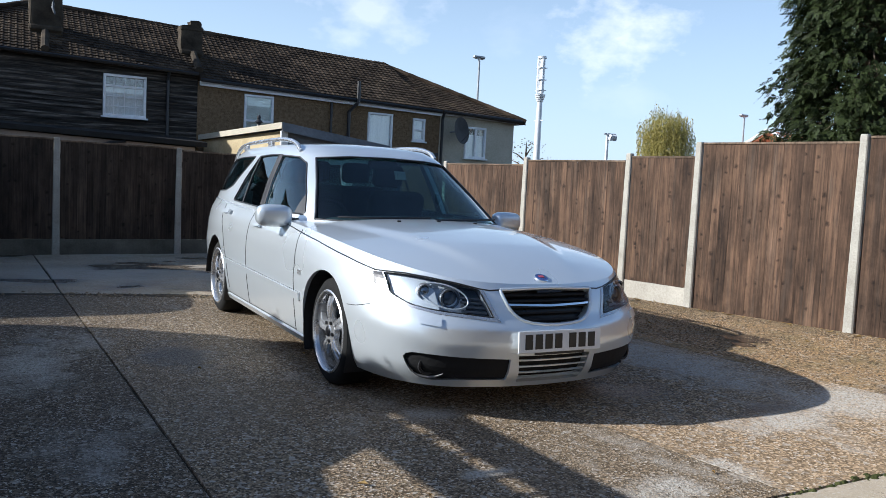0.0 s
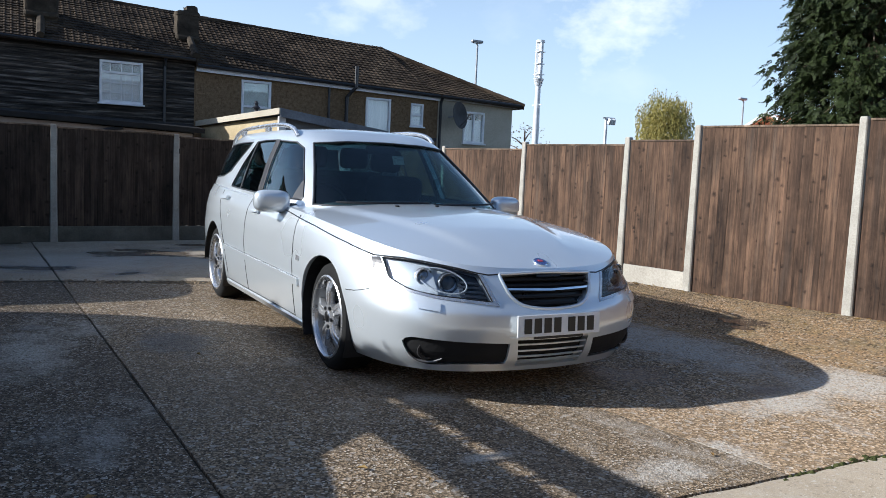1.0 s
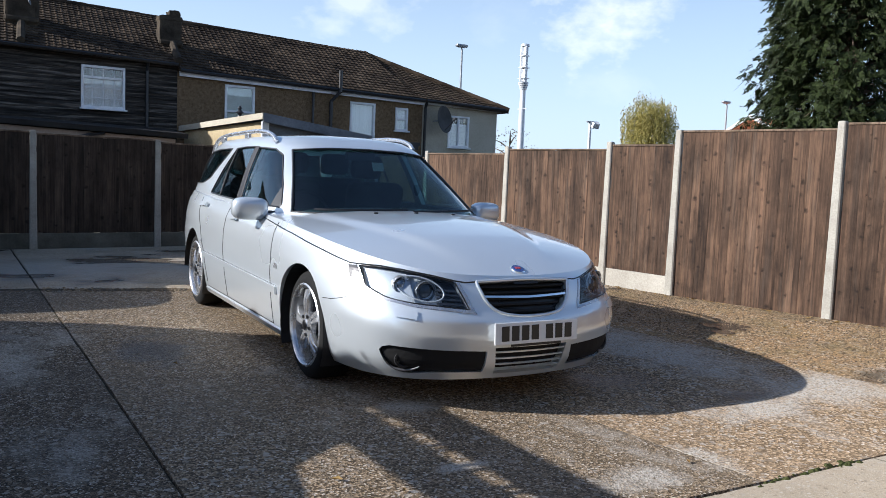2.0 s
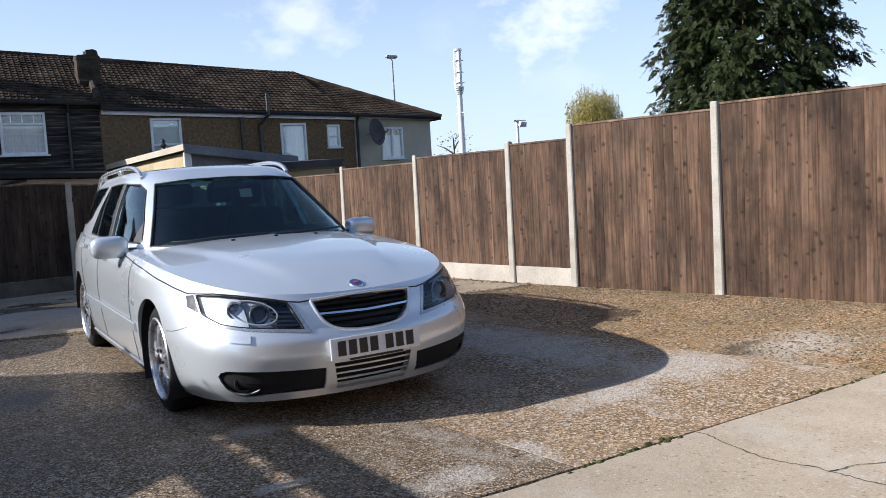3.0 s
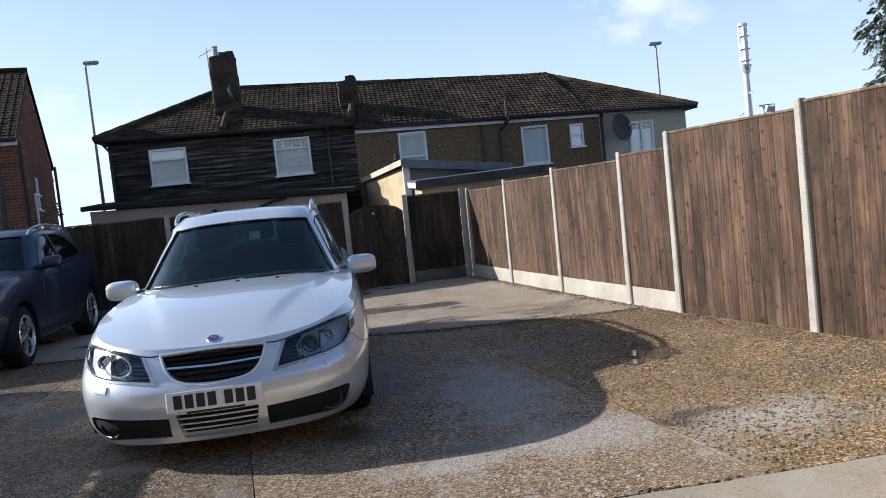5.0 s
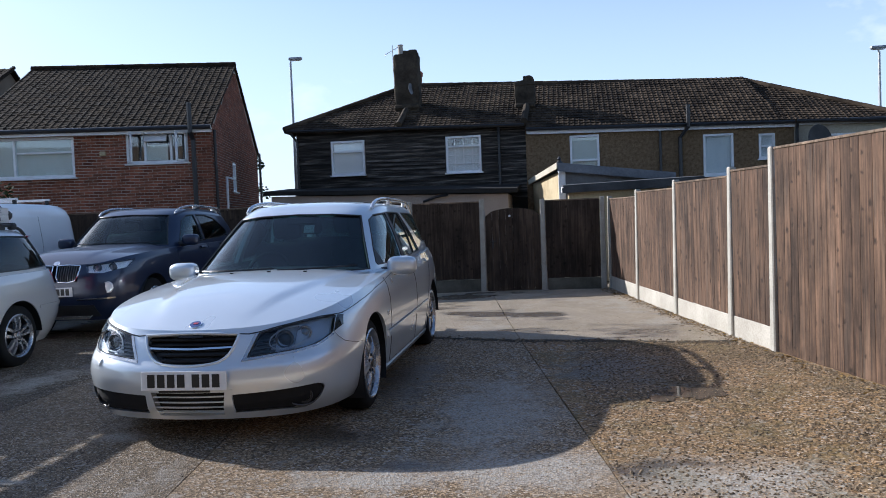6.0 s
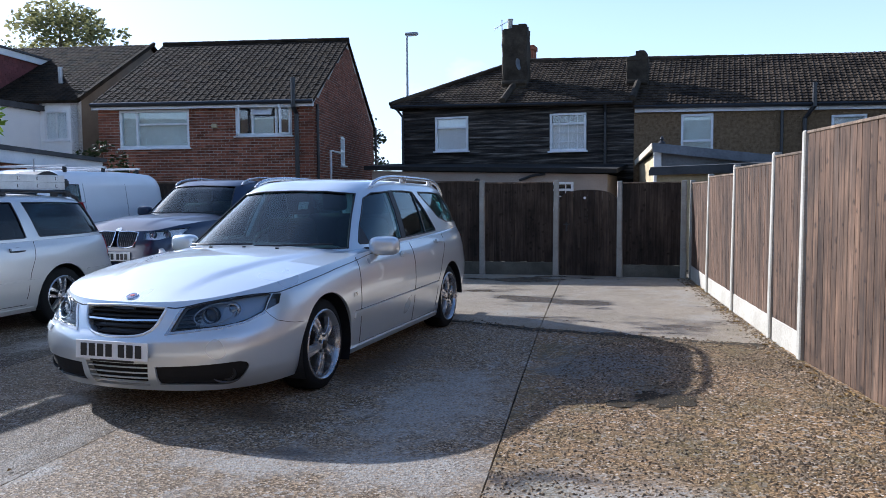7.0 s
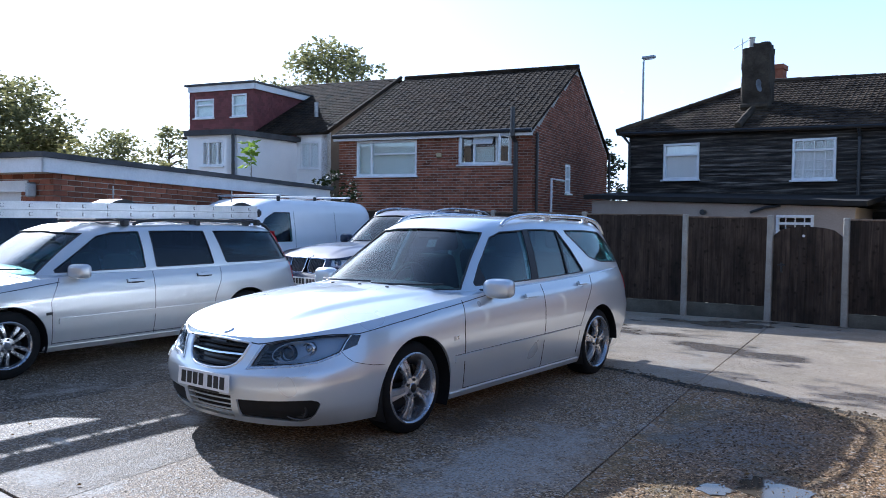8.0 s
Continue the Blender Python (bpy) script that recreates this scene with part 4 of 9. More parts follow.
# ---- terrace behind the back fence ----
def terrace():
    drop = lambda x: -0.025 * (x + 4.6)
    U, N, Y = (1, 0, 0), (0, -1, 0), 16.0
    ez = lambda x: 3.6 + drop(x) - (0.12 if x > 1.47 else 0)
    rz = lambda x: 4.985 - 0.045 * (x + 1.5)
    root = thing("terraced_house", "dark weatherboarded house with a hipped brown tile roof", "house", pose(-1.5, Y, 0))
    root2 = thing("terraced_house", "brown pebbledashed terrace house with a long tiled roof", "house", pose(4.6, Y, 0))
    root3 = thing("terraced_house", "beige rendered end house with a hipped tile roof", "house", pose(9.0, Y, 0))
    inv = {r: r.matrix_world.inverted() for r in (root, root2, root3)}

    def own(r, ob):
        ob.matrix_local = inv[r]
        return ob

    holes = [(-3.57 + 4.5, -2.68 + 4.5, 2.43, 3.31), (-0.56 + 4.5, 0.34 + 4.5, 2.36, 3.28)]
    own(root, wall_with_holes((-4.5, Y + 0.02, 0), U, N, 5.97, ez(-4.5), ez(1.4), holes, 0.2, M["clad_back"], root))
    own(root, wall_with_holes((-4.5, Y + 5, 0), (0, -1, 0), (-1, 0, 0), 5.0, ez(-4.5), ez(-4.5), [], 0.2, M["clad"], root))
    # lapped weatherboards, cut round the windows
    z, k = 1.75, 0
    while z < ez(-4.5) + 0.02:
        runs = [(-4.5, 1.47)]
        for a, b, z0, z1 in holes:
            if z + 0.1 > z0 and z < z1:
                runs = [q for x, y in runs for q in ((x, min(y, a - 4.5)), (max(x, b - 4.5), y)) if q[1] - q[0] > 0.05]
        for x, y in runs:
            bm = bmesh.new()
            n = max(2, int((y - x) / 0.5))
            rows = [(0.03, 0.0), (0.006, 0.115), (0.0, 0.115), (0.0, 0.0)]
            rings = []
            for i in range(n + 1):
                xx = x + (y - x) * i / n
                w = noise.noise((xx * 1.3, z * 5, 3.0)) * 0.008
                rings.append([bm.verts.new((xx, Y + 0.015 - o, min(z + h + w + drop(xx) * 0.6, ez(xx) + 0.02))) for o, h in rows])
            for q, s in zip(rings, rings[1:]):
                for i in range(4):
                    bm.faces.new((q[i], q[(i + 1) % 4], s[(i + 1) % 4], s[i]))
            bm.faces.new(rings[0])
            bm.faces.new(rings[-1][::-1])
            bmesh.ops.recalc_face_normals(bm, faces=bm.faces[:])
            own(root, part("weatherboard", bm, M["clad"], root))
        z += 0.1
        k += 1
    fr = lambda x, z, y=Y: frame_m((x, y - 0.02, z), U, N)
    w = window(root, inv[root] @ fr(-3.125, 2.43), 0.89, 0.88, "top")
    inner(w, 0.89, 0.88, M["curtain"], 0.06)
    w = window(root, inv[root] @ fr(-0.11, 2.36), 0.9, 0.92, "grid")
    inner(w, 0.9, 0.92, M["room"], 0.3)
    inner(w, 0.9, 0.92, M["curtain"], 0.07, 0.0, 0.7)
    # pebbledashed middle
    h2 = [(2.56 - 1.47, 3.28 - 1.47, 1.9, 3.14), (5.77 - 1.47, 6.48 - 1.47, 2.0, 3.0), (7.07 - 1.47, 7.44 - 1.47, 2.35, 2.95)]
    own(root2, wall_with_holes((1.47, Y, 0), U, N, 6.42, ez(1.5), ez(7.89), h2, 0.2, M["pebbledash"], root2))
    for x, z, ww, hh, st, cur in ((2.92, 1.9, 0.72, 1.24, "sash", "blind"), (6.125, 2.0, 0.71, 1.0, "door", "curtain"), (7.255, 2.35, 0.37, 0.6, "sash", "curtain")):
        w = window(root2, inv[root2] @ fr(x, z, Y + 0.02), ww, hh, st)
        inner(w, ww, hh, M[cur], 0.06)
    h3 = [(8.68 - 7.89, 9.36 - 7.89, 2.0, 2.86)]
    own(root3, wall_with_holes((7.89, Y - 0.015, 0), U, N, 2.4, ez(7.89), ez(10.3), h3, 0.2, M["render_beige"], root3))
    own(root3, wall_with_holes((10.29, Y + 0.19, 0), (0, 1, 0), (1, 0, 0), 4.8, ez(10.3), ez(10.3), [], 0.2, M["render_beige"], root3))
    w = window(root3, inv[root3] @ fr(9.02, 2.0), 0.68, 0.86, "two")
    inner(w, 0.68, 0.86, M["room"], 0.3)
    inner(w, 0.68, 0.86, M["curtain"], 0.08, 0.0, 0.75)
    # roofs: front slopes of tiles, hips at both ends, boards under them
    EY, RY, BY = Y - 0.22, 18.5, 21.2
    A, R0, R1 = (-4.75, EY, ez(-4.75) + 0.03), (-1.9, RY, rz(-1.9)), (1.45, RY, rz(1.45))
    for rt, pts in (
        (root, [A, (1.47, EY, ez(1.47) + 0.03), R1, R0]),
        (root2, [(1.47, EY, ez(1.6) + 0.05), (7.6, EY, ez(7.6) + 0.05), (7.3, RY, rz(7.3)), (1.47, RY, rz(1.5))]),
        (root3, [(7.6, EY, ez(7.6) + 0.05), (10.55, EY, ez(10.5) - 0.01), (7.34, RY, rz(7.3)), (7.3, RY, rz(7.3))]),
    ):
        own(rt, roof_tiles("roof_tiles", *pts, M["tile"], rt, 0.13, 0.17))
        own(rt, part("roof", quad(bmesh.new(), pts, 0.06), M["tile"], rt))
    for rt, pts in ((root, [(-4.75, BY, ez(-4.75)), A, R0]), (root3, [(10.55, EY, ez(10.5)), (10.55, BY, ez(10.5)), (7.3, RY, rz(7.3))]),
                    (root, [(1.47, BY, ez(0)), (-4.75, BY, ez(-4.75)), R0, R1]), (root2, [(7.6, BY, ez(7)), (1.47, BY, ez(1.6)), (1.47, RY, rz(1.5)), (7.3, RY, rz(7.3))]), (root3, [(10.55, BY, ez(10.5)), (7.6, BY, ez(7.6)), (7.3, RY, rz(7.3))])):
        own(rt, part("roof", quad(bmesh.new(), pts, 0.06), M["tile"], rt))
    for rt, pts in ((root, [R0, R1]), (root2, [(1.47, RY, rz(1.5)), (7.3, RY, rz(7.3))]), (root, [A, R0]), (root3, [(10.55, EY, ez(10.5) - 0.01), (7.3, RY, rz(7.3))])):
        bm = bmesh.new()
        p, q = Vector(pts[0]), Vector(pts[1])
        n = int((q - p).length / 0.4)
        for i in range(n):
            add_tube(bm, [p.lerp(q, i / n) + Vector((0, 0, 0.03)), p.lerp(q, (i + 1.06) / n) + Vector((0, 0, 0.038))], 0.075, 8)
        own(rt, part("ridge_tiles", bm, M["tile"], rt))
    # fascias, gutters, pipes
    own(root2, part("fascia", quad(bmesh.new(), [(1.5, EY + 0.12, ez(1.6) - 0.1), (7.89, EY + 0.12, ez(7.89) - 0.1), (7.89, EY + 0.12, ez(7.89) + 0.02), (1.5, EY + 0.12, ez(1.6) + 0.02)], 0.03, Vector((0, 1, 0))), M["white_paint"], root2, "white fascia board"))
    own(root3, part("fascia", quad(bmesh.new(), [(7.9, EY + 0.12, ez(7.9) - 0.06), (10.4, EY + 0.12, ez(10.4) - 0.06), (10.4, EY + 0.12, ez(10.4) + 0.02), (7.9, EY + 0.12, ez(7.9) + 0.02)], 0.03, Vector((0, 1, 0))), M["white_paint"], root3))
    for rt, x0, x1 in ((root, -4.7, 1.45), (root2, 1.5, 7.85), (root3, 7.9, 10.5)):
        own(rt, part("gutter", tube([(x0, EY + 0.03, ez(x0 + 0.1) + (0.02 if rt is root else 0.03)), (x1, EY + 0.03, ez(x1) + 0.02)], 0.05, 8), M["gutter"], rt))
    own(root, part("downpipe", tube([(0.8, EY + 0.03, ez(0.8)), (0.8, Y - 0.07, ez(0.8) - 0.2), (0.8, Y - 0.07, 1.75)], 0.035, 8), M["gutter"], root))
    own(root, part("downpipe", tube([(-4.62, EY + 0.03, ez(-4.6)), (-4.46, Y - 0.08, ez(-4.6) - 0.25), (-4.46, Y - 0.08, 1.9)], 0.035, 8), M["gutter"], root))
    own(root2, part("soil_pipe", tube([(5.4, EY - 0.02, 3.72), (5.4, EY - 0.02, 3.2), (5.22, Y - 0.08, 2.95), (5.22, Y - 0.08, 1.2)], 0.05, 8), M["gutter"], root2))
    own(root2, part("downpipe", tube([(4.75, Y - 0.06, 3.2), (4.75, Y - 0.06, 1.2)], 0.035, 8), M["gutter"], root2))
    own(root3, part("downpipe", tube([(7.93, EY + 0.03, 3.2), (7.93, Y - 0.09, 3.0), (7.93, Y - 0.09, 1.0)], 0.04, 8), M["gutter"], root3))
    bm = box((6.0, 18.05, 4.46), (0.36, 0.5, 0.07), 0.01, pose(0, 0, 0, 27, 0, 0))
    own(root2, part("roof_window", bm, M["felt"], root2, "small roof light"))
    # satellite dish
    bm = lathe([(0.0, 0.0), (0.15, 0.012), (0.28, 0.045), (0.36, 0.085), (0.365, 0.08), (0.28, 0.03), (0.15, 0.0), (0.0, -0.012)], 28, "z")
    add_tube(bm, [(0, -0.3, 0.03), (0, -0.2, 0.2), (0, -0.05, 0.36)], 0.014, 6)
    add_box(bm, (0, -0.03, 0.37), (0.06, 0.06, 0.09), 0.01)
    dish = thing("satellite_dish", "dark grey satellite dish bracketed to the beige wall", "satellite dish", pose(8.32, Y - 0.35, 2.7, 82, 0, 28))
    part("dish", bm, M["felt"], dish, smooth=40)
    part("bracket", tube([(0, 0, 0), (0, 0, -0.3)], 0.02, 8), M["galv"], dish)
    # chimneys
    def chimney(x, y, z0, z1, wx, wy, label, pot, rt):
        o = thing("chimney_stack", label, "chimney", pose(x, y, z0))
        h = z1 - z0
        bm = bmesh.new()
        add_box(bm, (0, 0, h / 2), (wx, wy, h), 0.0)
        add_box(bm, (wx * 0.2, 0, h + 0.03), (wx * 0.5, wy * 0.9, 0.14), 0.0)
        bmesh.ops.subdivide_edges(bm, edges=bm.edges[:], cuts=7, use_grid_fill=True)
        for v in bm.verts:
            c = v.co
            edge = max(abs(c.x) / (wx / 2), abs(c.y) / (wy / 2)) if c.z < h * 0.96 else 1.0
            # crumbling render: rounded corners and a lumpy face
            if abs(c.x) > wx * 0.44 and abs(c.y) > wy * 0.44:
                c.x, c.y = c.x * 0.93, c.y * 0.93
            q = noise.noise((c.x * 4 + x, c.y * 4, c.z * 3.2)) * 0.05 + noise.noise((c.x * 11, c.y * 11 + x, c.z * 9)) * 0.018
            c.x += math.copysign(q * edge, c.x) if abs(c.x) > 0.01 else 0.0
            c.y += math.copysign(q * 0.7, c.y) if abs(c.y) > 0.01 else 0.0
            c.z += (q * 1.2 - 0.05 * (abs(c.x) / wx) ** 2 * 4) if c.z > h * 0.9 else 0.0
        part("chimney_shaft", bm, M["chimney"], o)
        if not pot:
            part("corbel", box((0, 0, h - 0.1), (wx + 0.04, wy + 0.04, 0.1), 0.02), M["chimney"], o)
        part("flashing", box((0, -0.05, 0.3), (wx + 0.05, wy + 0.06, 0.14), 0.04), M["chimney"], o)
        if pot:
            bm = lathe([(0.07, 0.0), (0.085, 0.02), (0.07, 0.08), (0.065, 0.26), (0.08, 0.28), (0.08, 0.3), (0.06, 0.3), (0.06, 0.0)], 16, "z")
            p = part("chimney_pot", bm, M["clay"], o)
            p.matrix_local = pose(-0.16, 0, h - 0.03)
            bm = bmesh.new()
            add_tube(bm, [(-0.34, -0.1, h - 0.7), (-0.36, -0.1, h + 0.25)], 0.012, 6)
            add_tube(bm, [(-0.56, -0.1, h + 0.02), (-0.2, -0.1, h + 0.2)], 0.008, 6)
            for k in range(6):
                q = Vector((-0.56, -0.1, h + 0.02)).lerp(Vector((-0.2, -0.1, h + 0.2)), k / 5)
                add_tube(bm, [q + Vector((0.02, -0.1, -0.07)), q + Vector((-0.02, 0.1, 0.07))], 0.005, 4)
            part("aerial", bm, M["galv"], o, "thin television aerial")
            bm = lathe([(0.0, 0.0), (0.1, 0.02), (0.15, 0.05), (0.15, 0.045), (0.0, -0.01)], 20, "z")
            p = part("dish", bm, M["felt_blue"], o)
            p.matrix_local = pose(0.1, -wy / 2 - 0.12, 0.75, 84, 0, 78)
    chimney(-1.66, 17.0, 3.9, 5.62, 0.64, 0.5, "tall soot-black rendered chimney with one pot", True, root)
    chimney(1.46, 16.95, 3.75, 4.72, 0.5, 0.42, "short soot-stained chimney stack on the roof", False, root)
    o = thing("chimney_stack", "small red brick chimney behind the ridge", "chimney", pose(-1.85, 19.5, 4.4))
    part("chimney_shaft", box((0, 0, 0.6), (0.3, 0.4, 1.2), 0.01), M["brick_near"], o)
    part("corbel", box((0, 0, 1.14), (0.36, 0.46, 0.14), 0.015), M["brick_near"], o)
    # old party-wall ridge running down from the stacks to the eave
    for x, rt in ((-1.72, root), (1.45, root2)):
        own(rt, part("verge", tube([(x + 0.05, 16.85, ez(x) + 0.66), (x, EY - 0.02, ez(x) + 0.1)], 0.085, 8), M["chimney"], rt))
    # single-storey back addition with a flat felt roof
    add = thing("rear_extension", "low pinkish rendered extension with a black felt roof edge", "extension", pose(-1.6, 14.2, 0))
    ia = add.matrix_world.inverted()
    for ob in (
        wall_with_holes((-4.6, 14.2, 0), U, N, 5.68, 1.9, 1.73, [(4.21, 4.93, 0.95, 1.57)], 0.2, M["render_pink"], add),
        wall_with_holes((-4.6, 16.0, 0), (0, -1, 0), (-1, 0, 0), 1.58, 1.9, 1.9, [], 0.2, M["render_pink"], add),
        wall_with_holes((1.08, 14.41, 0), (0, 1, 0), (1, 0, 0), 1.58, 1.72, 1.72, [], 0.2, M["render_pink"], add),
        part("roof", quad(bmesh.new(), [(-4.75, 14.05, 2.02), (1.3, 14.05, 1.845), (1.3, 16.0, 2.0), (-4.75, 16.0, 2.14)], 0.1), M["felt_black"], add),
        part("vent_pipe", tube([(-1.9, 14.18, 1.62), (-1.9, 14.08, 1.62)], 0.06, 10), M["black_plastic"], add),
        part("waste_pipe", tube([(-0.9, 14.12, 1.62), (-0.6, 14.12, 1.72), (-0.3, 14.12, 1.76)], 0.03, 8), M["black_plastic"], add),
    ):
        ob.matrix_local = ia
    w = window(add, ia @ fr(-0.03, 0.95, 14.22), 0.72, 0.62, "grid")
    inner(w, 0.72, 0.62, M["room"], 0.3)
    # lean-to outbuilding and a lower shed before it
    sh = thing("outbuilding", "weathered lean-to outbuilding with a grey sheet roof", "outbuilding", pose(3.0, 12.0, 0))
    ish = sh.matrix_world.inverted()
    for ob in (
        part("side_wall", quad(bmesh.new(), [(1.62, 15.9, 0), (2.3, 12.05, 0), (2.3, 12.05, 2.1), (1.62, 15.9, 1.98)], 0.1, Vector((1, 0, 0))), M["yellow_ply"], sh, "weathered yellow boarded side wall"),
        part("front_wall", quad(bmesh.new(), [(2.3, 12.0, 0), (4.35, 12.0, 0), (4.35, 12.0, 1.8), (2.3, 12.0, 2.1)], 0.1, Vector((0, 1, 0))), M["felt_blue"], sh),
        part("corner_board", box((2.3, 11.98, 1.05), (0.14, 0.08, 2.1), 0.008), M["white_paint"], sh, "peeling white corner board"),
        part("roof", quad(bmesh.new(), [(2.2, 11.85, 2.24), (4.5, 11.85, 1.94), (4.5, 15.95, 1.94), (1.5, 15.95, 2.08)], 0.05), M["felt_blue"], sh),
        part("bargeboard", quad(bmesh.new(), [(1.5, 15.95, 1.97), (2.2, 11.83, 2.13), (2.2, 11.83, 2.25), (1.5, 15.95, 2.09)], 0.03, Vector((1, 0, 0))), M["render_beige"], sh),
        part("fascia", quad(bmesh.new(), [(2.22, 11.82, 2.08), (4.5, 11.82, 1.78), (4.5, 11.82, 1.95), (2.22, 11.82, 2.25)], 0.03, Vector((0, 1, 0))), M["felt_blue"], sh),
    ):
        ob.matrix_local = ish
    cowl = part("flue_cowl", lathe([(0.0, 0.0), (0.06, 0.0), (0.05, 0.12), (0.035, 0.17), (0.05, 0.2), (0.09, 0.22), (0.055, 0.25), (0.03, 0.28), (0.045, 0.31), (0.02, 0.36), (0.0, 0.37)], 14, "z"), M["black_plastic"], sh, "small black flue cowl", 40)
    cowl.matrix_local = ish @ pose(2.27, 13.65, 2.12)
    s2_ = thing("garden_shed", "low shed with a dark felt roof and pale fascia", "shed", pose(3.2, 10.6, 0))
    is2 = s2_.matrix_world.inverted()
    for ob in (
        part("body", quad(bmesh.new(), [(2.4, 10.3, 0), (4.6, 10.3, 0), (4.6, 10.3, 1.62), (2.4, 10.3, 1.62)], 1.3, Vector((0, 1, 0))), M["yellow_ply"], s2_),
        part("roof", quad(bmesh.new(), [(2.3, 10.2, 1.74), (4.75, 10.2, 1.8), (4.75, 11.75, 1.86), (2.3, 11.75, 1.8)], 0.06), M["felt"], s2_),
        part("fascia", quad(bmesh.new(), [(2.28, 11.75, 1.66), (2.28, 10.18, 1.6), (2.28, 10.18, 1.7), (2.28, 11.75, 1.76)], 0.03, Vector((1, 0, 0))), M["white_paint"], s2_),
        part("fascia", quad(bmesh.new(), [(2.28, 10.17, 1.6), (4.7, 10.17, 1.66), (4.7, 10.17, 1.78), (2.28, 10.17, 1.7)], 0.03, Vector((0, 1, 0))), M["felt"], s2_),
    ):
        ob.matrix_local = is2


terrace()

# ---- the brick houses on the other side ----
BU, BV = Vector((-0.972, -0.234, 0)), Vector((-0.234, 0.972, 0))
BN = -BV


def brick_house():
    c0 = Vector((-5.5, 12.92, 0))
    root = thing("brick_house", "red brick house with a dark tiled gable roof", "house", Matrix.Translation(c0))
    inv = root.matrix_world.inverted()

    def own(ob):
        ob.matrix_local = inv
        return ob

    L, Dp, E, A = 5.2, 7.8, 3.48, 5.55
    holes = [(0.5, 1.85, 2.72, 3.42), (2.97, 4.68, 2.47, 3.36)]
    o = c0 + BU * L
    flip = [(L - b, L - a, z0, z1) for a, b, z0, z1 in holes]
    own(wall_with_holes(o, -BU, BN, L, E, E, flip, 0.25, M["mortar"], root))
    own(brick_courses(o, -BU, BN, L, 0.9, E, flip, M["brick"], root))
    gh = [(2.85, 3.35, 2.12, 2.88)]
    own(wall_with_holes(c0, BV, -BU, Dp, E, E, gh, 0.25, M["mortar"], root, gable=(Dp / 2, A)))
    own(brick_courses(c0, BV, -BU, Dp, 0.9, A, gh, M["brick"], root, top=lambda s: E + (A - E) * (1 - abs(s - Dp / 2) / (Dp / 2))))
    own(wall_with_holes(o, BV, BU, Dp, E, E, [], 0.25, M["mortar"], root, gable=(Dp / 2, A)))
    for (a, b, z0, z1), st in zip(holes, ("open", "wide2")):
        m = frame_m(c0 + BU * (a + b) / 2 + BN * -0.03 + Vector((0, 0, z0)), -BU, BN)
        w = window(root, inv @ m, b - a, z1 - z0, st)
        if st == "open":
            inner(w, b - a, z1 - z0, M["room"], 0.35)
            ww, hh = b - a, z1 - z0
            for s, x in ((1, -ww / 2 + 0.03), (-1, ww / 2 - 0.03)):
                bm = bmesh.new()
                lw = 0.36
                for c, q in (((lw / 2, 0, 0.03), (lw, 0.04, 0.05)), ((lw / 2, 0, hh - 0.05), (lw, 0.04, 0.05)), ((0.025, 0, hh / 2), (0.05, 0.04, hh - 0.06)), ((lw - 0.025, 0, hh / 2), (0.05, 0.04, hh - 0.06))):
                    add_box(bm, c, q, 0.004)
                leaf_ = part("casement", bm, M["upvc"], w, "white casement standing open")
                leaf_.matrix_local = pose(x, -0.05, 0, 0, 0, -62 if s > 0 else 180 + 62)
            p = part("fanlight", box((-0.02, -0.1, hh * 0.8), (0.5, 0.03, 0.22), 0.005, pose(0, 0, 0, -40, 0, 0)), M["upvc"], w, "top light tilted open")
            part("blind", box((-0.02, 0.05, hh * 0.35), (0.46, 0.01, hh * 0.5)), M["blind"], w)
        else:
            inner(w, b - a, z1 - z0, M["blind"], 0.07)
    m = frame_m(c0 + BV * 3.1 + Vector((0, 0, 2.12)) + BU * 0.03, BV, -BU)
    w = window(root, inv @ m, 0.5, 0.76, "sash")
    inner(w, 0.5, 0.76, M["curtain"], 0.06)
    # roof
    ov = 0.25
    f0, f1 = c0 - BU * 0.06 + BN * ov + Vector((0, 0, E - 0.0)), o + BU * 0.06 + BN * ov + Vector((0, 0, E))
    r0, r1 = c0 - BU * 0.06 + BV * Dp / 2 + Vector((0, 0, A + 0.06)), o + BU * 0.06 + BV * Dp / 2 + Vector((0, 0, A + 0.06))
    b0, b1 = c0 - BU * 0.06 + BV * (Dp + ov) + Vector((0, 0, E)), o + BU * 0.06 + BV * (Dp + ov) + Vector((0, 0, E))
    own(roof_tiles("roof_tiles", f1, f0, r0, r1, M["tile_dark"], root, 0.165, 0.17, 0.011, 0.016))
    own(part("roof", quad(bmesh.new(), [f1, f0, r0, r1], 0.06), M["tile_dark"], root))
    own(part("roof", quad(bmesh.new(), [b0, b1, r1, r0], 0.06), M["tile_dark"], root))
    bm = bmesh.new()
    for i in range(14):
        add_tube(bm, [r0.lerp(r1, i / 14), r0.lerp(r1, (i + 1.05) / 14) + Vector((0, 0, 0.006))], 0.08, 8)
    own(part("ridge_tiles", bm, M["tile_dark"], root))
    own(part("fascia", quad(bmesh.new(), [f1 + BV * 0.06 - Vector((0, 0, 0.12)), f0 + BV * 0.06 - Vector((0, 0, 0.12)), f0 + BV * 0.06, f1 + BV * 0.06], 0.03, BV), M["white_paint"], root, "white fascia board"))
    own(part("gutter", tube([f1 + Vector((0, 0, -0.01)) + BV * 0.01, f0 + Vector((0, 0, -0.01)) + BV * 0.01], 0.05, 8), M["gutter"], root))
    pz = lambda s, d, z: c0 + BU * s + BN * d + Vector((0, 0, z))
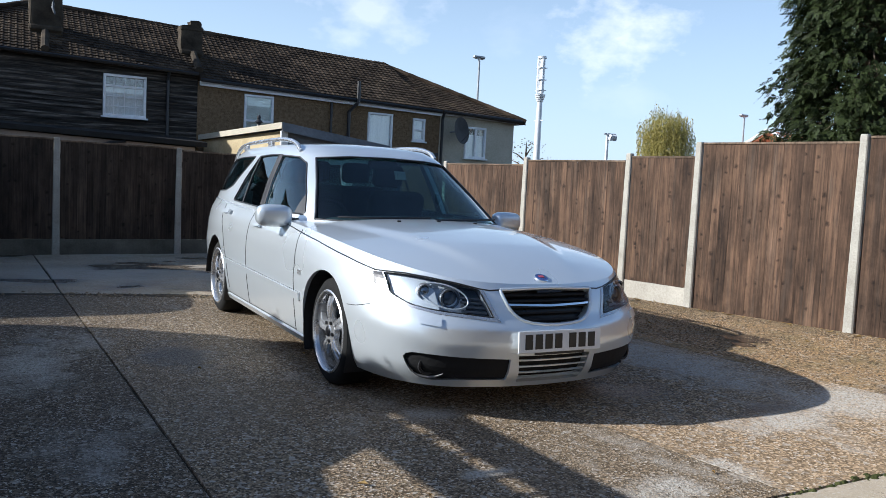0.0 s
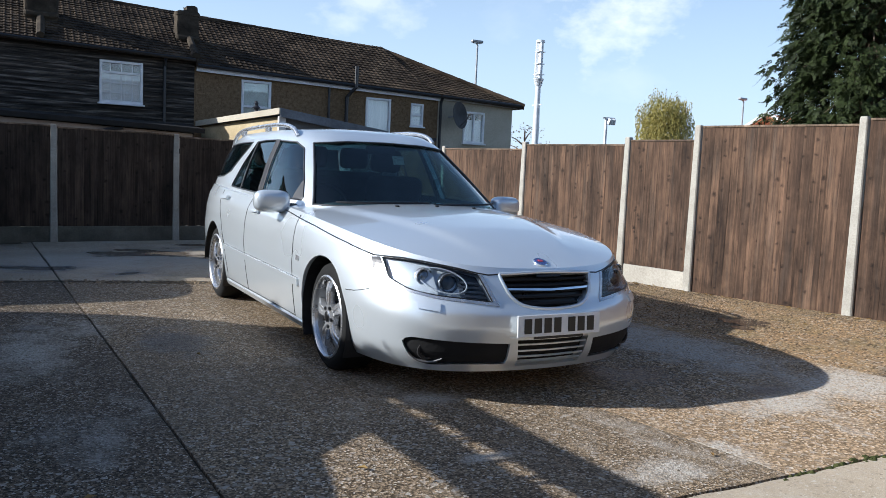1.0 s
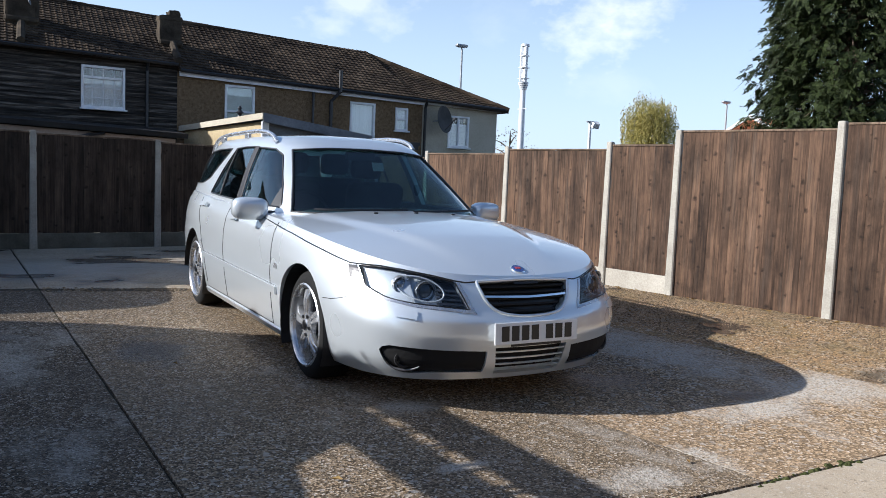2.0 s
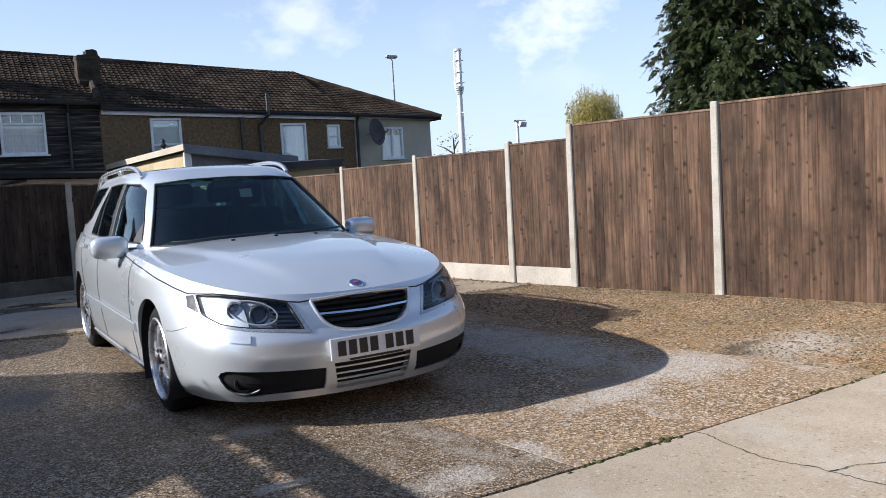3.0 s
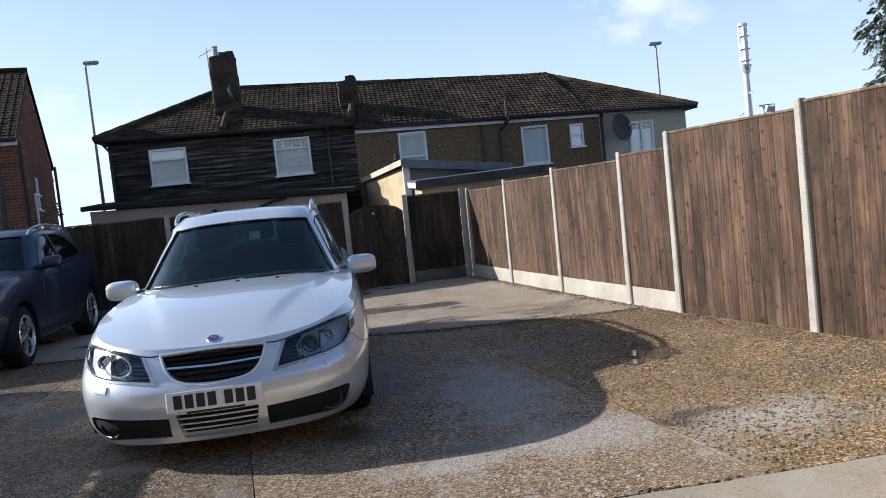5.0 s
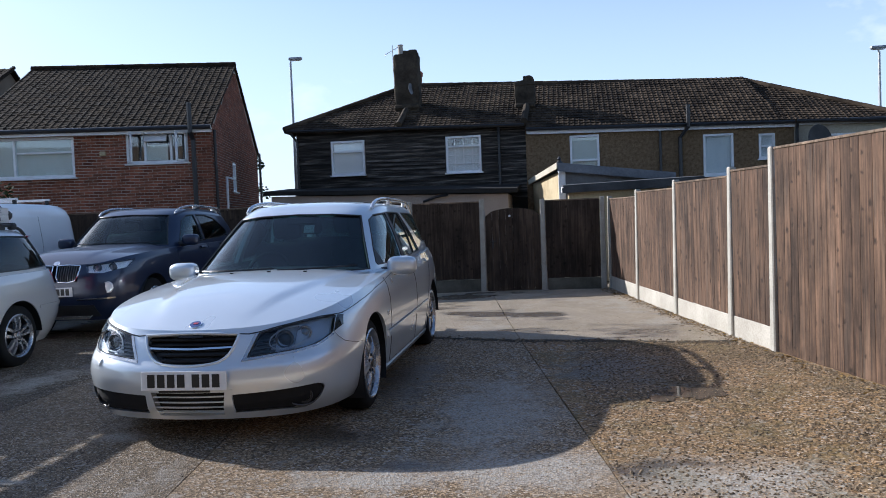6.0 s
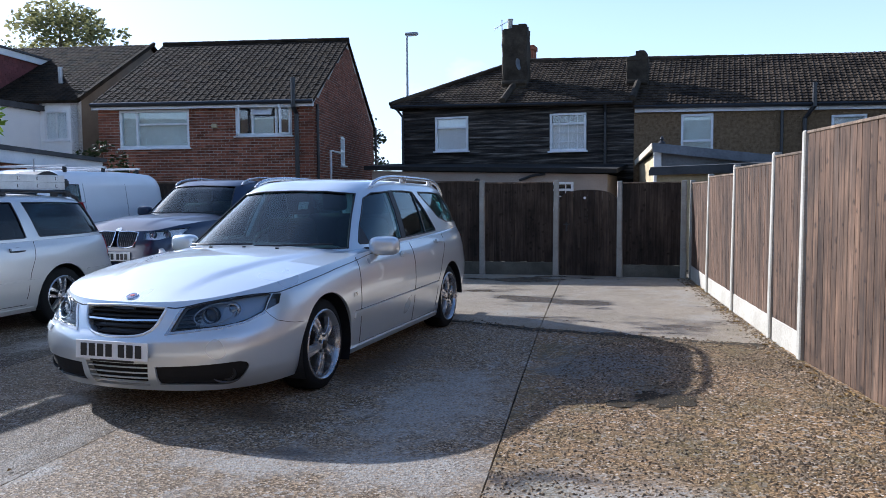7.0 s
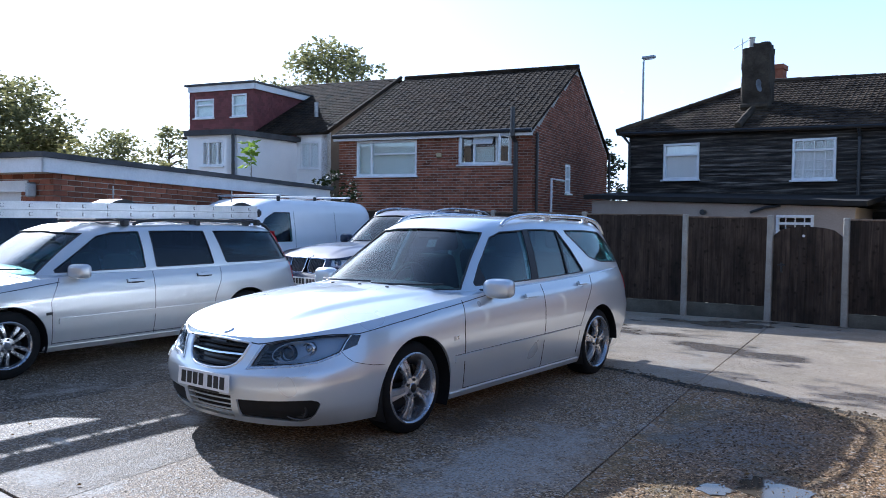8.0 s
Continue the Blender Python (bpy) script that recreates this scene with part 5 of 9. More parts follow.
    own(part("soil_pipe", tube([pz(0.38, 0.3, 4.0), pz(0.38, 0.3, 3.35), pz(0.36, 0.12, 3.2), pz(0.36, 0.1, 1.0)], 0.055, 8), M["gutter"], root))
    own(part("downpipe", tube([c0 - BU * 0.06 + BV * 0.2 + Vector((0, 0, 3.45)), c0 - BU * 0.06 + BV * 0.2 + Vector((0, 0, 1.0))], 0.035, 8), M["gutter"], root))
    own(part("downpipe", tube([c0 - BU * 0.1 + BV * 7.7 + Vector((0, 0, 3.5)), c0 - BU * 0.1 + BV * 7.7 + Vector((0, 0, 1.0))], 0.04, 8), M["gutter"], root))
    own(part("handrail_pipe", tube([c0 - BU * 0.12 + BV * 2.3 + Vector((0, 0, 2.42)), c0 - BU * 0.12 + BV * 1.2 + Vector((0, 0, 2.42)), c0 - BU * 0.12 + BV * 1.2 + Vector((0, 0, 1.0))], 0.03, 8), M["upvc"], root, "white bent pipe"))
    q = part("alarm_box", box((0, -0.04, 0), (0.14, 0.06, 0.1), 0.015), M["yellow_ply"], root, "small yellow alarm box")
    q.matrix_local = inv @ frame_m(pz(2.35, 0, 2.96), -BU, BN)
    return root


brick_house()


def dormer_house():
    """White rendered house with a tile-hung box dormer."""
    w0 = Vector((-13.19, 10.37, 0))
    root = thing("dormer_house", "white rendered house with a dark red tile-hung dormer", "house", Matrix.Translation(w0))
    inv = root.matrix_world.inverted()

    def own(ob):
        ob.matrix_local = inv
        return ob

    back = 2.95
    GH, GZ = 4.4, 6.17
    zt = 3.62
    w1 = w0 + BU * 1.53
    own(wall_with_holes(w1, -BU, BN, 1.53, zt, zt, [(0.5, 1.22, 2.76, 3.44)], 0.2, M["render_white"], root))
    own(wall_with_holes(w0, BV, -BU, back, zt, zt, [], 0.2, M["render_white"], root))
    own(part("roof", quad(bmesh.new(), [w1 + BN * 0.15 + Vector((0, 0, zt + 0.1)), w0 + BN * 0.15 - BU * 0.15 + Vector((0, 0, zt + 0.1)), w0 + BV * back - BU * 0.15 + Vector((0, 0, zt + 0.16)), w1 + BV * back + Vector((0, 0, zt + 0.16))], 0.14), M["felt"], root))
    own(part("downpipe", tube([w0 - BU * 0.06 + BN * 0.06 + Vector((0, 0, zt)), w0 - BU * 0.06 + BN * 0.06 + Vector((0, 0, 0.5))], 0.045, 8), M["gutter"], root))
    w = window(root, inv @ frame_m(w0 + BU * 0.67 + BN * -0.03 + Vector((0, 0, 2.76)), -BU, BN), 0.72, 0.68, "wide")
    inner(w, 0.72, 0.68, M["room"], 0.2)
    # main back wall
    c = w0 + BV * back
    own(wall_with_holes(c, -BU, BN, 1.07, 3.95, 3.95, [(0.12, 0.8, 2.85, 3.65)], 0.2, M["render_white"], root))
    w = window(root, inv @ frame_m(c - BU * 0.46 + BN * -0.03 + Vector((0, 0, 2.85)), -BU, BN), 0.68, 0.8, "two")
    inner(w, 0.68, 0.8, M["curtain"], 0.06)
    e = c - BU * 1.07
    own(wall_with_holes(e, BV, -BU, 2 * GH, 3.95, 3.95, [], 0.2, M["render_brown"], root, gable=(GH, GZ - 0.08)))
    # roof slope of the main house
    f0 = e - BU * 0.15 + BN * 0.2 + Vector((0, 0, 3.88))
    f1 = c + BU * 4.2 + BN * 0.2 + Vector((0, 0, 3.88))
    r0 = e - BU * 0.15 + BV * GH + Vector((0, 0, GZ))
    r1 = c + BU * 4.2 + BV * GH + Vector((0, 0, GZ))
    b0 = e - BU * 0.15 + BV * (2 * GH + 0.2) + Vector((0, 0, 3.88))
    b1 = c + BU * 4.2 + BV * (2 * GH + 0.2) + Vector((0, 0, 3.88))
    own(roof_tiles("roof_tiles", f1, f0, r0, r1, M["tile_dark"], root, 0.165, 0.17, 0.011, 0.016))
    own(part("roof", quad(bmesh.new(), [f1, f0, r0, r1], 0.06), M["tile_dark"], root))
    own(part("roof", quad(bmesh.new(), [b0, b1, r1, r0], 0.06), M["tile_dark"], root))
    own(part("verge", tube([f0 + Vector((0, 0, 0.03)), r0 + Vector((0, 0, 0.03))], 0.06, 6), M["tile_dark"], root))
    # dormer box, hung with tiles
    d0 = c + BU * 1.6 + BV * 0.02
    dl, db, z0, z1 = 2.5, 3.3, 3.98, 5.42
    own(wall_with_holes(d0 + BU * dl, -BU, BN, dl, z1, z1, [(0.22, 0.98, 4.5, 5.1), (1.68, 2.25, 4.5, 5.2)], 0.15, M["red_tile"], root, "dormer_wall"))
    own(wall_with_holes(d0, BV, -BU, db, z1, z1, [], 0.15, M["red_tile"], root, "dormer_wall"))
    for s0, u, n, ln in ((d0 + BU * dl, -BU, BN, dl), (d0, BV, -BU, db)):
        own(brick_courses(s0, u, n, ln, z0, z1 - 0.1, [(0.22, 0.98, 4.5, 5.1), (1.68, 2.25, 4.5, 5.2)] if n is BN else [], M["red_tile"], root, bl=0.18, bh=0.11, joint=0.006))
    own(part("dormer_roof", quad(bmesh.new(), [d0 + BU * (dl + 0.1) + BN * 0.15 + Vector((0, 0, z1 + 0.14)), d0 - BU * 0.12 + BN * 0.15 + Vector((0, 0, z1 + 0.14)), d0 - BU * 0.12 + BV * (db + 0.4) + Vector((0, 0, z1 + 0.14)), d0 + BU * (dl + 0.1) + BV * (db + 0.4) + Vector((0, 0, z1 + 0.14))], 0.06), M["felt"], root))
    for a, b, n in ((d0 + BU * dl, d0 - BU * 0.08, BN), (d0 - BU * 0.0, d0 + BV * db, -BU)):
        own(part("dormer_fascia", quad(bmesh.new(), [a + n * 0.08 + Vector((0, 0, z1 - 0.1)), b + n * 0.08 + Vector((0, 0, z1 - 0.1)), b + n * 0.08 + Vector((0, 0, z1 + 0.08)), a + n * 0.08 + Vector((0, 0, z1 + 0.08))], 0.04, -n), M["white_paint"], root, "white dormer fascia"))
    for a, b, z0_, z1_, st in ((0.22, 0.98, 4.5, 5.1, "top"), (1.68, 2.25, 4.5, 5.2, "sash")):
        w = window(root, inv @ frame_m(d0 + BU * (dl - (a + b) / 2) + BN * -0.03 + Vector((0, 0, z0_)), -BU, BN), b - a, z1_ - z0_, st)
        inner(w, b - a, z1_ - z0_, M["blind"], 0.08)
    own(part("vent_pipe", tube([c + BU * -0.1 + BV * 0.9 + Vector((0, 0, 4.5)), c + BU * -0.1 + BV * 0.9 + Vector((0, 0, 4.95))], 0.06, 8), M["galv"], root))


dormer_house()


def garage():
    c = Vector((-6.55, 2.25, 0))
    v = Vector((-0.196, 0.981, 0)).normalized()
    u = Vector((-v.y, v.x, 0))
    root = thing("brick_garage", "low red brick garage with white fascia and felt roof", "garage", Matrix.Translation(c))
    # the roof falls towards the back
    inv = Matrix.Rotation(math.radians(-1.8), 4, Vector((v.y, -v.x, 0))) @ Matrix.Diagonal((1, 1, 1.025, 1)) @ root.matrix_world.inverted()

    def own(ob):
        ob.matrix_local = inv
        return ob

    L, H = 6.2, 1.98
    own(wall_with_holes(c, v, -u, L, H, H, [], 0.22, M["mortar"], root))
    own(brick_courses(c, v, -u, L, 0.9, 1.35, [], M["brick_near"], root, None, 0.225, 0.075, 0.013))
    brick_pieces(c, v, -u, L, 1.35, H, root, inv)
    o = c + u * 3.2
    own(wall_with_holes(o, -u, -v, 3.2, H, H, [(0.6, 2.55, 0.0, 1.78)], 0.22, M["mortar"], root))
    own(brick_courses(o, -u, -v, 3.2, 0.0, H, [(0.6, 2.55, 0.0, 1.78)], M["brick_near"], root, None, 0.225, 0.075, 0.013))
    own(part("door", quad(bmesh.new(), [o - u * 0.6 + v * 0.08, o - u * 2.55 + v * 0.08, o - u * 2.55 + v * 0.08 + Vector((0, 0, 1.78)), o - u * 0.6 + v * 0.08 + Vector((0, 0, 1.78))], 0.05, v), M["white_paint"], root, "white garage door"))
    own(part("lintel", quad(bmesh.new(), [o - u * 0.45 - v * 0.03 + Vector((0, 0, 1.7)), o - u * 2.7 - v * 0.03 + Vector((0, 0, 1.7)), o - u * 2.7 - v * 0.03 + Vector((0, 0, 1.85)), o - u * 0.45 - v * 0.03 + Vector((0, 0, 1.85))], 0.05, v), M["white_paint"], root))
    for a, b, n in ((c - v * 0.25 - u * 0.1, c + v * (L + 0.2) - u * 0.1, -u), (o - v * 0.25, c - v * 0.25 - u * 0.1, -v)):
        own(part("fascia", quad(bmesh.new(), [a + Vector((0, 0, 1.94)), b + Vector((0, 0, 1.94)), b + Vector((0, 0, 2.13)), a + Vector((0, 0, 2.13))], 0.03, -n), M["white_paint"], root, "white fascia board"))
    own(part("roof", quad(bmesh.new(), [o - v * 0.3 + Vector((0, 0, 2.2)), c - v * 0.3 - u * 0.16 + Vector((0, 0, 2.2)), c + v * (L + 0.25) - u * 0.16 + Vector((0, 0, 2.2)), o + v * (L + 0.25) + Vector((0, 0, 2.2))], 0.07), M["felt"], root))
    lp = part("wall_lamp", box((0, 0, 0), (0.1, 0.12, 0.2), 0.02), M["galv"], root, "grey bulkhead lamp")
    lp.matrix_local = inv @ Matrix.Translation(c + u * 0.35 - v * 0.08 + Vector((0, 0, 1.72)))


garage()


# ---- poles and far things ----
def street_lamp(x, y, top, arm, label="tall grey street lamp", turn=0.0):
    root = thing("street_lamp", label, "street lamp", pose(x, y, 0, 0, 0, turn), group="street lamps along the road")
    part("column", tube([(0, 0, -0.03), (0, 0, 1.2), (0, 0, 1.25), (0, 0, top - 0.1)], [0.075, 0.07, 0.05, 0.032], 10), M["galv"], root)
    part("arm", tube([(0, 0, top - 0.12), (arm * 0.3, 0, top - 0.03), (arm, 0, top)], 0.025, 8), M["galv"], root)
    bm = bmesh.new()
    add_box(bm, (arm + 0.1, 0, top + 0.01), (0.42, 0.16, 0.09), 0.035, None, 2)
    lan = part("lantern", bm, M["galv"], root)
    part("glass", box((arm + 0.12, 0, top - 0.04), (0.3, 0.12, 0.025), 0.01), M["upvc"], lan)


street_lamp(-5.75, 19.6, 6.25, 0.06)
street_lamp(11.2, 19.6, 5.45, -0.12)
street_lamp(24.2, 19.9, 4.7, -0.16)
street_lamp(-21.0, 14.8, 5.0, -0.1)


def mast():
    root = thing("phone_mast", "slender pale phone mast with an antenna shroud", "mast", pose(15.6, 22.27, 0))
    prof = [(0.13, 0), (0.12, 3.2), (0.1, 4.55), (0.1, 4.7)]
    part("pole", lathe([(0, -0.03), *prof, (0, 4.7)], 20, "z"), M["mast_white"], root, smooth=40)
    for k in range(4):
        r = 0.13 + 0.02 * k
        bm = lathe([(0, 0), (r, 0), (r + 0.015, 0.05), (0, 0.06)], 20, "z")
        part("collar", bm, M["mast_white"], root).matrix_local = pose(0, 0, 4.62 + 0.075 * k)
    bm = bmesh.new()
    for k in range(3):
        a = k * math.tau / 3 + 0.4
        add_box(bm, (0.09 * math.cos(a), 0.09 * math.sin(a), 5.6), (0.16, 0.13, 1.35), 0.03, pose(0, 0, 0, 0, 0, math.degrees(a)))
    part("shroud", bm, M["mast_white"], root)
    bm = bmesh.new()
    for z in (5.05, 5.45, 5.9):
        add_box(bm, (0, 0, z), (0.32, 0.32, 0.02), 0.004)
    part("band", bm, M["mast_white"], root)
    part("cap", lathe([(0, 6.36), (0.16, 6.34), (0.17, 6.26), (0.0, 6.25)], 20, "z"), M["mast_white"], root)
    part("step_peg", tube([(0, -0.3, 3.9), (0, 0.3, 3.9)], 0.02, 6), M["mast_white"], root)


mast()
fl = thing("floodlight_pole", "pale pole with a pair of floodlights", "floodlight", pose(9.95, 11.5, 0))
part("pole", tube([(0, 0, -0.03), (0, 0, 2.62)], 0.035, 8), M["mast_white"], fl)
part("crossbar", tube([(-0.1, 0, 2.6), (0.25, 0, 2.6)], 0.02, 8), M["galv"], fl)
for x, t in ((0.06, 20), (0.17, -25)):
    part("floodlight", box((x, -0.05, 2.52), (0.1, 0.09, 0.14), 0.015, pose(0, 0, 0, 25, 0, t)), M["mast_white"], fl)

bh = thing("far_house", "orange tiled house roof beyond the fence", "house", pose(25.6, 18.0, 0))
part("wall", box((0, 0, 1.5), (4.0, 4.0, 3.0)), M["render_white"], bh)
bm = bmesh.new()
for s in (-1, 1):
    quad(bm, [(-2.2, -2.2 * s, 2.9), (2.2, -2.2 * s, 2.9), (2.2, 0, 3.95), (-2.2, 0, 3.95)], 0.08)
part("roof", bm, M["orange_tile"], bh)
bm = bmesh.new()
for s in (-1, 1):
    add_tube(bm, [(-2.25, -2.2 * s, 2.92), (-2.25, 0, 4.0)], 0.06, 6)
part("bargeboard", bm, M["white_paint"], bh)


# ---- trees ----
def leaf_cloud(name, clumps, size, per, material, root, seed, flat=0.5, droop=0.0):
    """Many small folded leaves round clump centres (x, y, z, radius)."""
    r = np.random.default_rng(seed)
    verts, faces = [], []
    for cx, cy, cz, rad in clumps:
        n = int(per * rad * rad * 10)
        p = r.normal(size=(n, 3))
        p /= np.linalg.norm(p, axis=1)[:, None]
        p *= rad * r.uniform(0.35, 1.0, (n, 1)) ** 0.6
        p[:, 2] *= 0.8
        p += (cx, cy, cz)
        for q in p:
            d = r.normal(size=3)
            d[2] = d[2] * flat - droop
            d /= np.linalg.norm(d)
            s = np.cross(d, r.normal(size=3))
            s /= np.linalg.norm(s) + 1e-9
            w = size * r.uniform(0.6, 1.3)
            k = len(verts)
            verts += [q, q + d * w * 0.5 + s * w * 0.3, q + d * w, q + d * w * 0.5 - s * w * 0.3]
            faces += [(k, k + 1, k + 2), (k, k + 2, k + 3)]
    return from_lists(name, [tuple(v) for v in verts], faces, material, root)


def broad_tree(x, y, h, spread, label, material, seed, leaf_size=0.16, per=9, clear=0.3, name="tree", clumps=46):
    root = thing(name, label, "tree", pose(x, y, 0))
    r = random.Random(seed)
    part("trunk", tube([(0, 0, -0.05), (0.05, 0.02, h * 0.25), (0.02, 0.05, h * 0.55), (0, 0, h * 0.9)], [h * 0.035, h * 0.028, h * 0.018, h * 0.004], 10), M["trunk"], root)
    cl = []
    for k in range(14):
        a, t = k * 2.4 + r.uniform(-0.3, 0.3), r.uniform(clear, 0.8)
        ln = spread * r.uniform(0.5, 0.95) * (1.1 - abs(t - 0.5))
        e = Vector((math.cos(a) * ln, math.sin(a) * ln, h * t + ln * r.uniform(0.2, 0.6)))
        part("limb", tube([(0, 0, h * t), e * 0.5 + Vector((0, 0, h * t * 0.5 + 0.08 * ln)), e], [h * 0.012, h * 0.008, h * 0.002], 6), M["trunk"], root)
        cl.append((*e, spread * r.uniform(0.16, 0.3)))
    for k in range(clumps):
        a, b = r.uniform(0, math.tau), r.uniform(-0.9, 1.0)
        q = math.sqrt(max(0, 1 - b * b)) * r.uniform(0.45, 1.0)
        cl.append((math.cos(a) * q * spread, math.sin(a) * q * spread, h * (clear + 1) / 2 + b * h * (1 - clear) / 2 * 0.92, spread * r.uniform(0.12, 0.3)))
    leaf_cloud("crown", cl, leaf_size, per, material, root, seed)
    return root


def conifer(x, y, h, radius, seed=3):
    root = thing("cypress_tree", "tall dense dark green cypress with drooping sprays", "tree", pose(x, y, 0))
    r = np.random.default_rng(seed)
    part("trunk", tube([(0, 0, -0.05), (0.03, 0, h * 0.5), (0, 0, h)], [0.2, 0.12, 0.02], 10), M["trunk"], root)
    bm = bmesh.new()
    base, aim, wide, size = [], [], [], []
    nb = 300
    for i in range(nb):
        t = 0.05 + 0.94 * (i / nb)
        z = h * t
        a = i * 2.39996 + r.uniform(-0.3, 0.3)
        prof = radius * (1 - t) ** 0.28 * (1 + 0.2 * noise.noise((math.cos(a) * 1.5, math.sin(a) * 1.5, z * 0.9)))
        ln = prof * r.uniform(0.8, 1.06)
        out = np.array((math.cos(a), math.sin(a), 0.0))
        side = np.array((-out[1], out[0], 0.0))
        add_tube(bm, [(0, 0, z), Vector(out) * ln * 0.6 + Vector((0, 0, z + 0.1 * ln)), Vector(out) * ln * 0.9 + Vector((0, 0, z - 0.05 * ln))], [0.035, 0.018, 0.004], 5, False)
        # tufts along the bough, each a bunch of hanging scale-leaf sprays
        for k in range(8):
            f0 = 0.42 + 0.58 * ((k + r.uniform(0, 0.8)) / 8) ** 0.7
            centre = out * ln * f0 + side * r.normal() * 0.26 * (1.25 - 0.7 * f0)
            centre[2] = z + 0.15 * ln * f0 - 0.32 * f0 * f0 * ln + r.normal() * 0.07
            m, rows = int(r.uniform(7, 13)), 9
            rad = r.uniform(0.1, 0.2)
            c = centre + r.normal(size=(m, 3)) * rad * np.array((0.62, 0.62, 0.5))
            d = out * r.uniform(0.2, 0.9, (m, 1)) + side * r.normal(size=(m, 1)) * 0.5
            d[:, 2] = r.uniform(-1.2, -0.1, m)
            d /= np.linalg.norm(d, axis=1)[:, None]
            q = np.cross(d, r.normal(size=(m, 3)) * 0.6 + out * 0.8)
            q /= np.linalg.norm(q, axis=1)[:, None] + 1e-9
            flat_n = np.cross(d, q)
            ln2 = r.uniform(0.1, 0.24, (m, 1))
            for j in range(rows):
                f = j / (rows - 1)
                for e in (-1, 1):
                    v = d * 0.95 + q * e * (0.9 - 0.5 * f) + r.normal(size=(m, 3)) * 0.2
                    v /= np.linalg.norm(v, axis=1)[:, None]
                    base.append(c + d * ln2 * f)
                    aim.append(v)
                    wide.append(np.cross(v, flat_n))
                    size.append((0.034 + 0.034 * (1 - f)) * r.uniform(0.7, 1.3, m))
    base, aim, wide, size = np.concatenate(base), np.concatenate(aim), np.concatenate(wide), np.concatenate(size)[:, None]
    wide /= np.linalg.norm(wide, axis=1)[:, None] + 1e-9
    quad4 = np.stack([base, base + aim * size * 0.5 + wide * size * 0.2, base + aim * size, base + aim * size * 0.5 - wide * size * 0.2], 1).reshape(-1, 3)
    faces = np.arange(len(quad4)).reshape(-1, 4)
    part("limb", bm, M["trunk"], root)
    from_lists("crown", quad4.tolist(), faces.tolist(), M["conifer"], root)


conifer(9.03, 4.45, 8.4, 1.55)


def willow(x, y, h, spread, seed=5):
    root = thing("willow_tree", "yellowing weeping willow beyond the fence", "tree", pose(x, y, 0))
    r = np.random.default_rng(seed)
    part("trunk", tube([(0, 0, -0.05), (0.1, 0, h * 0.4), (0, 0.1, h * 0.8)], [0.35, 0.25, 0.05], 10), M["trunk"], root)
    verts, faces = [], []
    for i in range(560):
        a, q = r.uniform(0, math.tau), math.sqrt(r.uniform(0.02, 1))
        lump = noise.noise((math.cos(a) * 1.7, math.sin(a) * 1.7, 1.0))
        q *= 1 + 0.45 * lump
        p = Vector((math.cos(a) * q * spread, math.sin(a) * q * spread, h * (1 - 0.2 * q ** 2.0 + 0.12 * noise.noise((math.cos(a) * q * 2.2, math.sin(a) * q * 2.2, 7.0))) + r.normal() * 0.2))
        n = int(r.uniform(16, 44))
        for k in range(n):
            c = p + Vector((r.normal() * 0.05, r.normal() * 0.05, -k * 0.1))
            d = Vector((r.normal() * 0.5, r.normal() * 0.5, -1)).normalized()
            s = d.cross(Vector(r.normal(size=3))).normalized()
            w = r.uniform(0.1, 0.2)
            j = len(verts)
            verts += [c, c + d * w * 0.5 + s * w * 0.18, c + d * w, c + d * w * 0.5 - s * w * 0.18]
            faces += [(j, j + 1, j + 2), (j, j + 2, j + 3)]
    from_lists("crown", [tuple(v) for v in verts], faces, M["willow"], root)


willow(32.2, 32.5, 6.3, 1.6)
broad_tree(17.4, 25.6, 3.4, 1.3, "small bare-branched grey tree beyond the fence", M["leaf_dry"], 11, 0.1, 5, name="bare_tree")
broad_tree(-28.0, 10.4, 6.8, 3.0, "leafy autumn tree beyond the garage", M["leaf_green"], 12, 0.22, 22, clumps=90)
broad_tree(-31.0, 14.0, 5.2, 2.0, "yellowing tree beyond the garage", M["willow"], 13, 0.24, 15)
broad_tree(-35.0, 19.5, 5.6, 2.6, "dark evergreen beyond the garage", M["leaf_green"], 14, 0.24, 15)
broad_tree(-33.0, 21.5, 6.0, 1.6, "narrow leafy tree beyond the garage", M["leaf_green"], 15, 0.24, 16)
broad_tree(-20.2, 20.6, 8.6, 3.0, "large leafy tree behind the dormer house", M["leaf_green"], 16, 0.2, 24, clumps=95)
broad_tree(-9.8, 25.0, 4.6, 1.0, "dark fir between the houses", M["conifer"], 17, 0.16, 34, clumps=70)
broad_tree(-8.75, 9.75, 2.45, 0.62, "dark evergreen shrub by the brick wall", M["conifer"], 18, 0.1, 110, name="shrub")


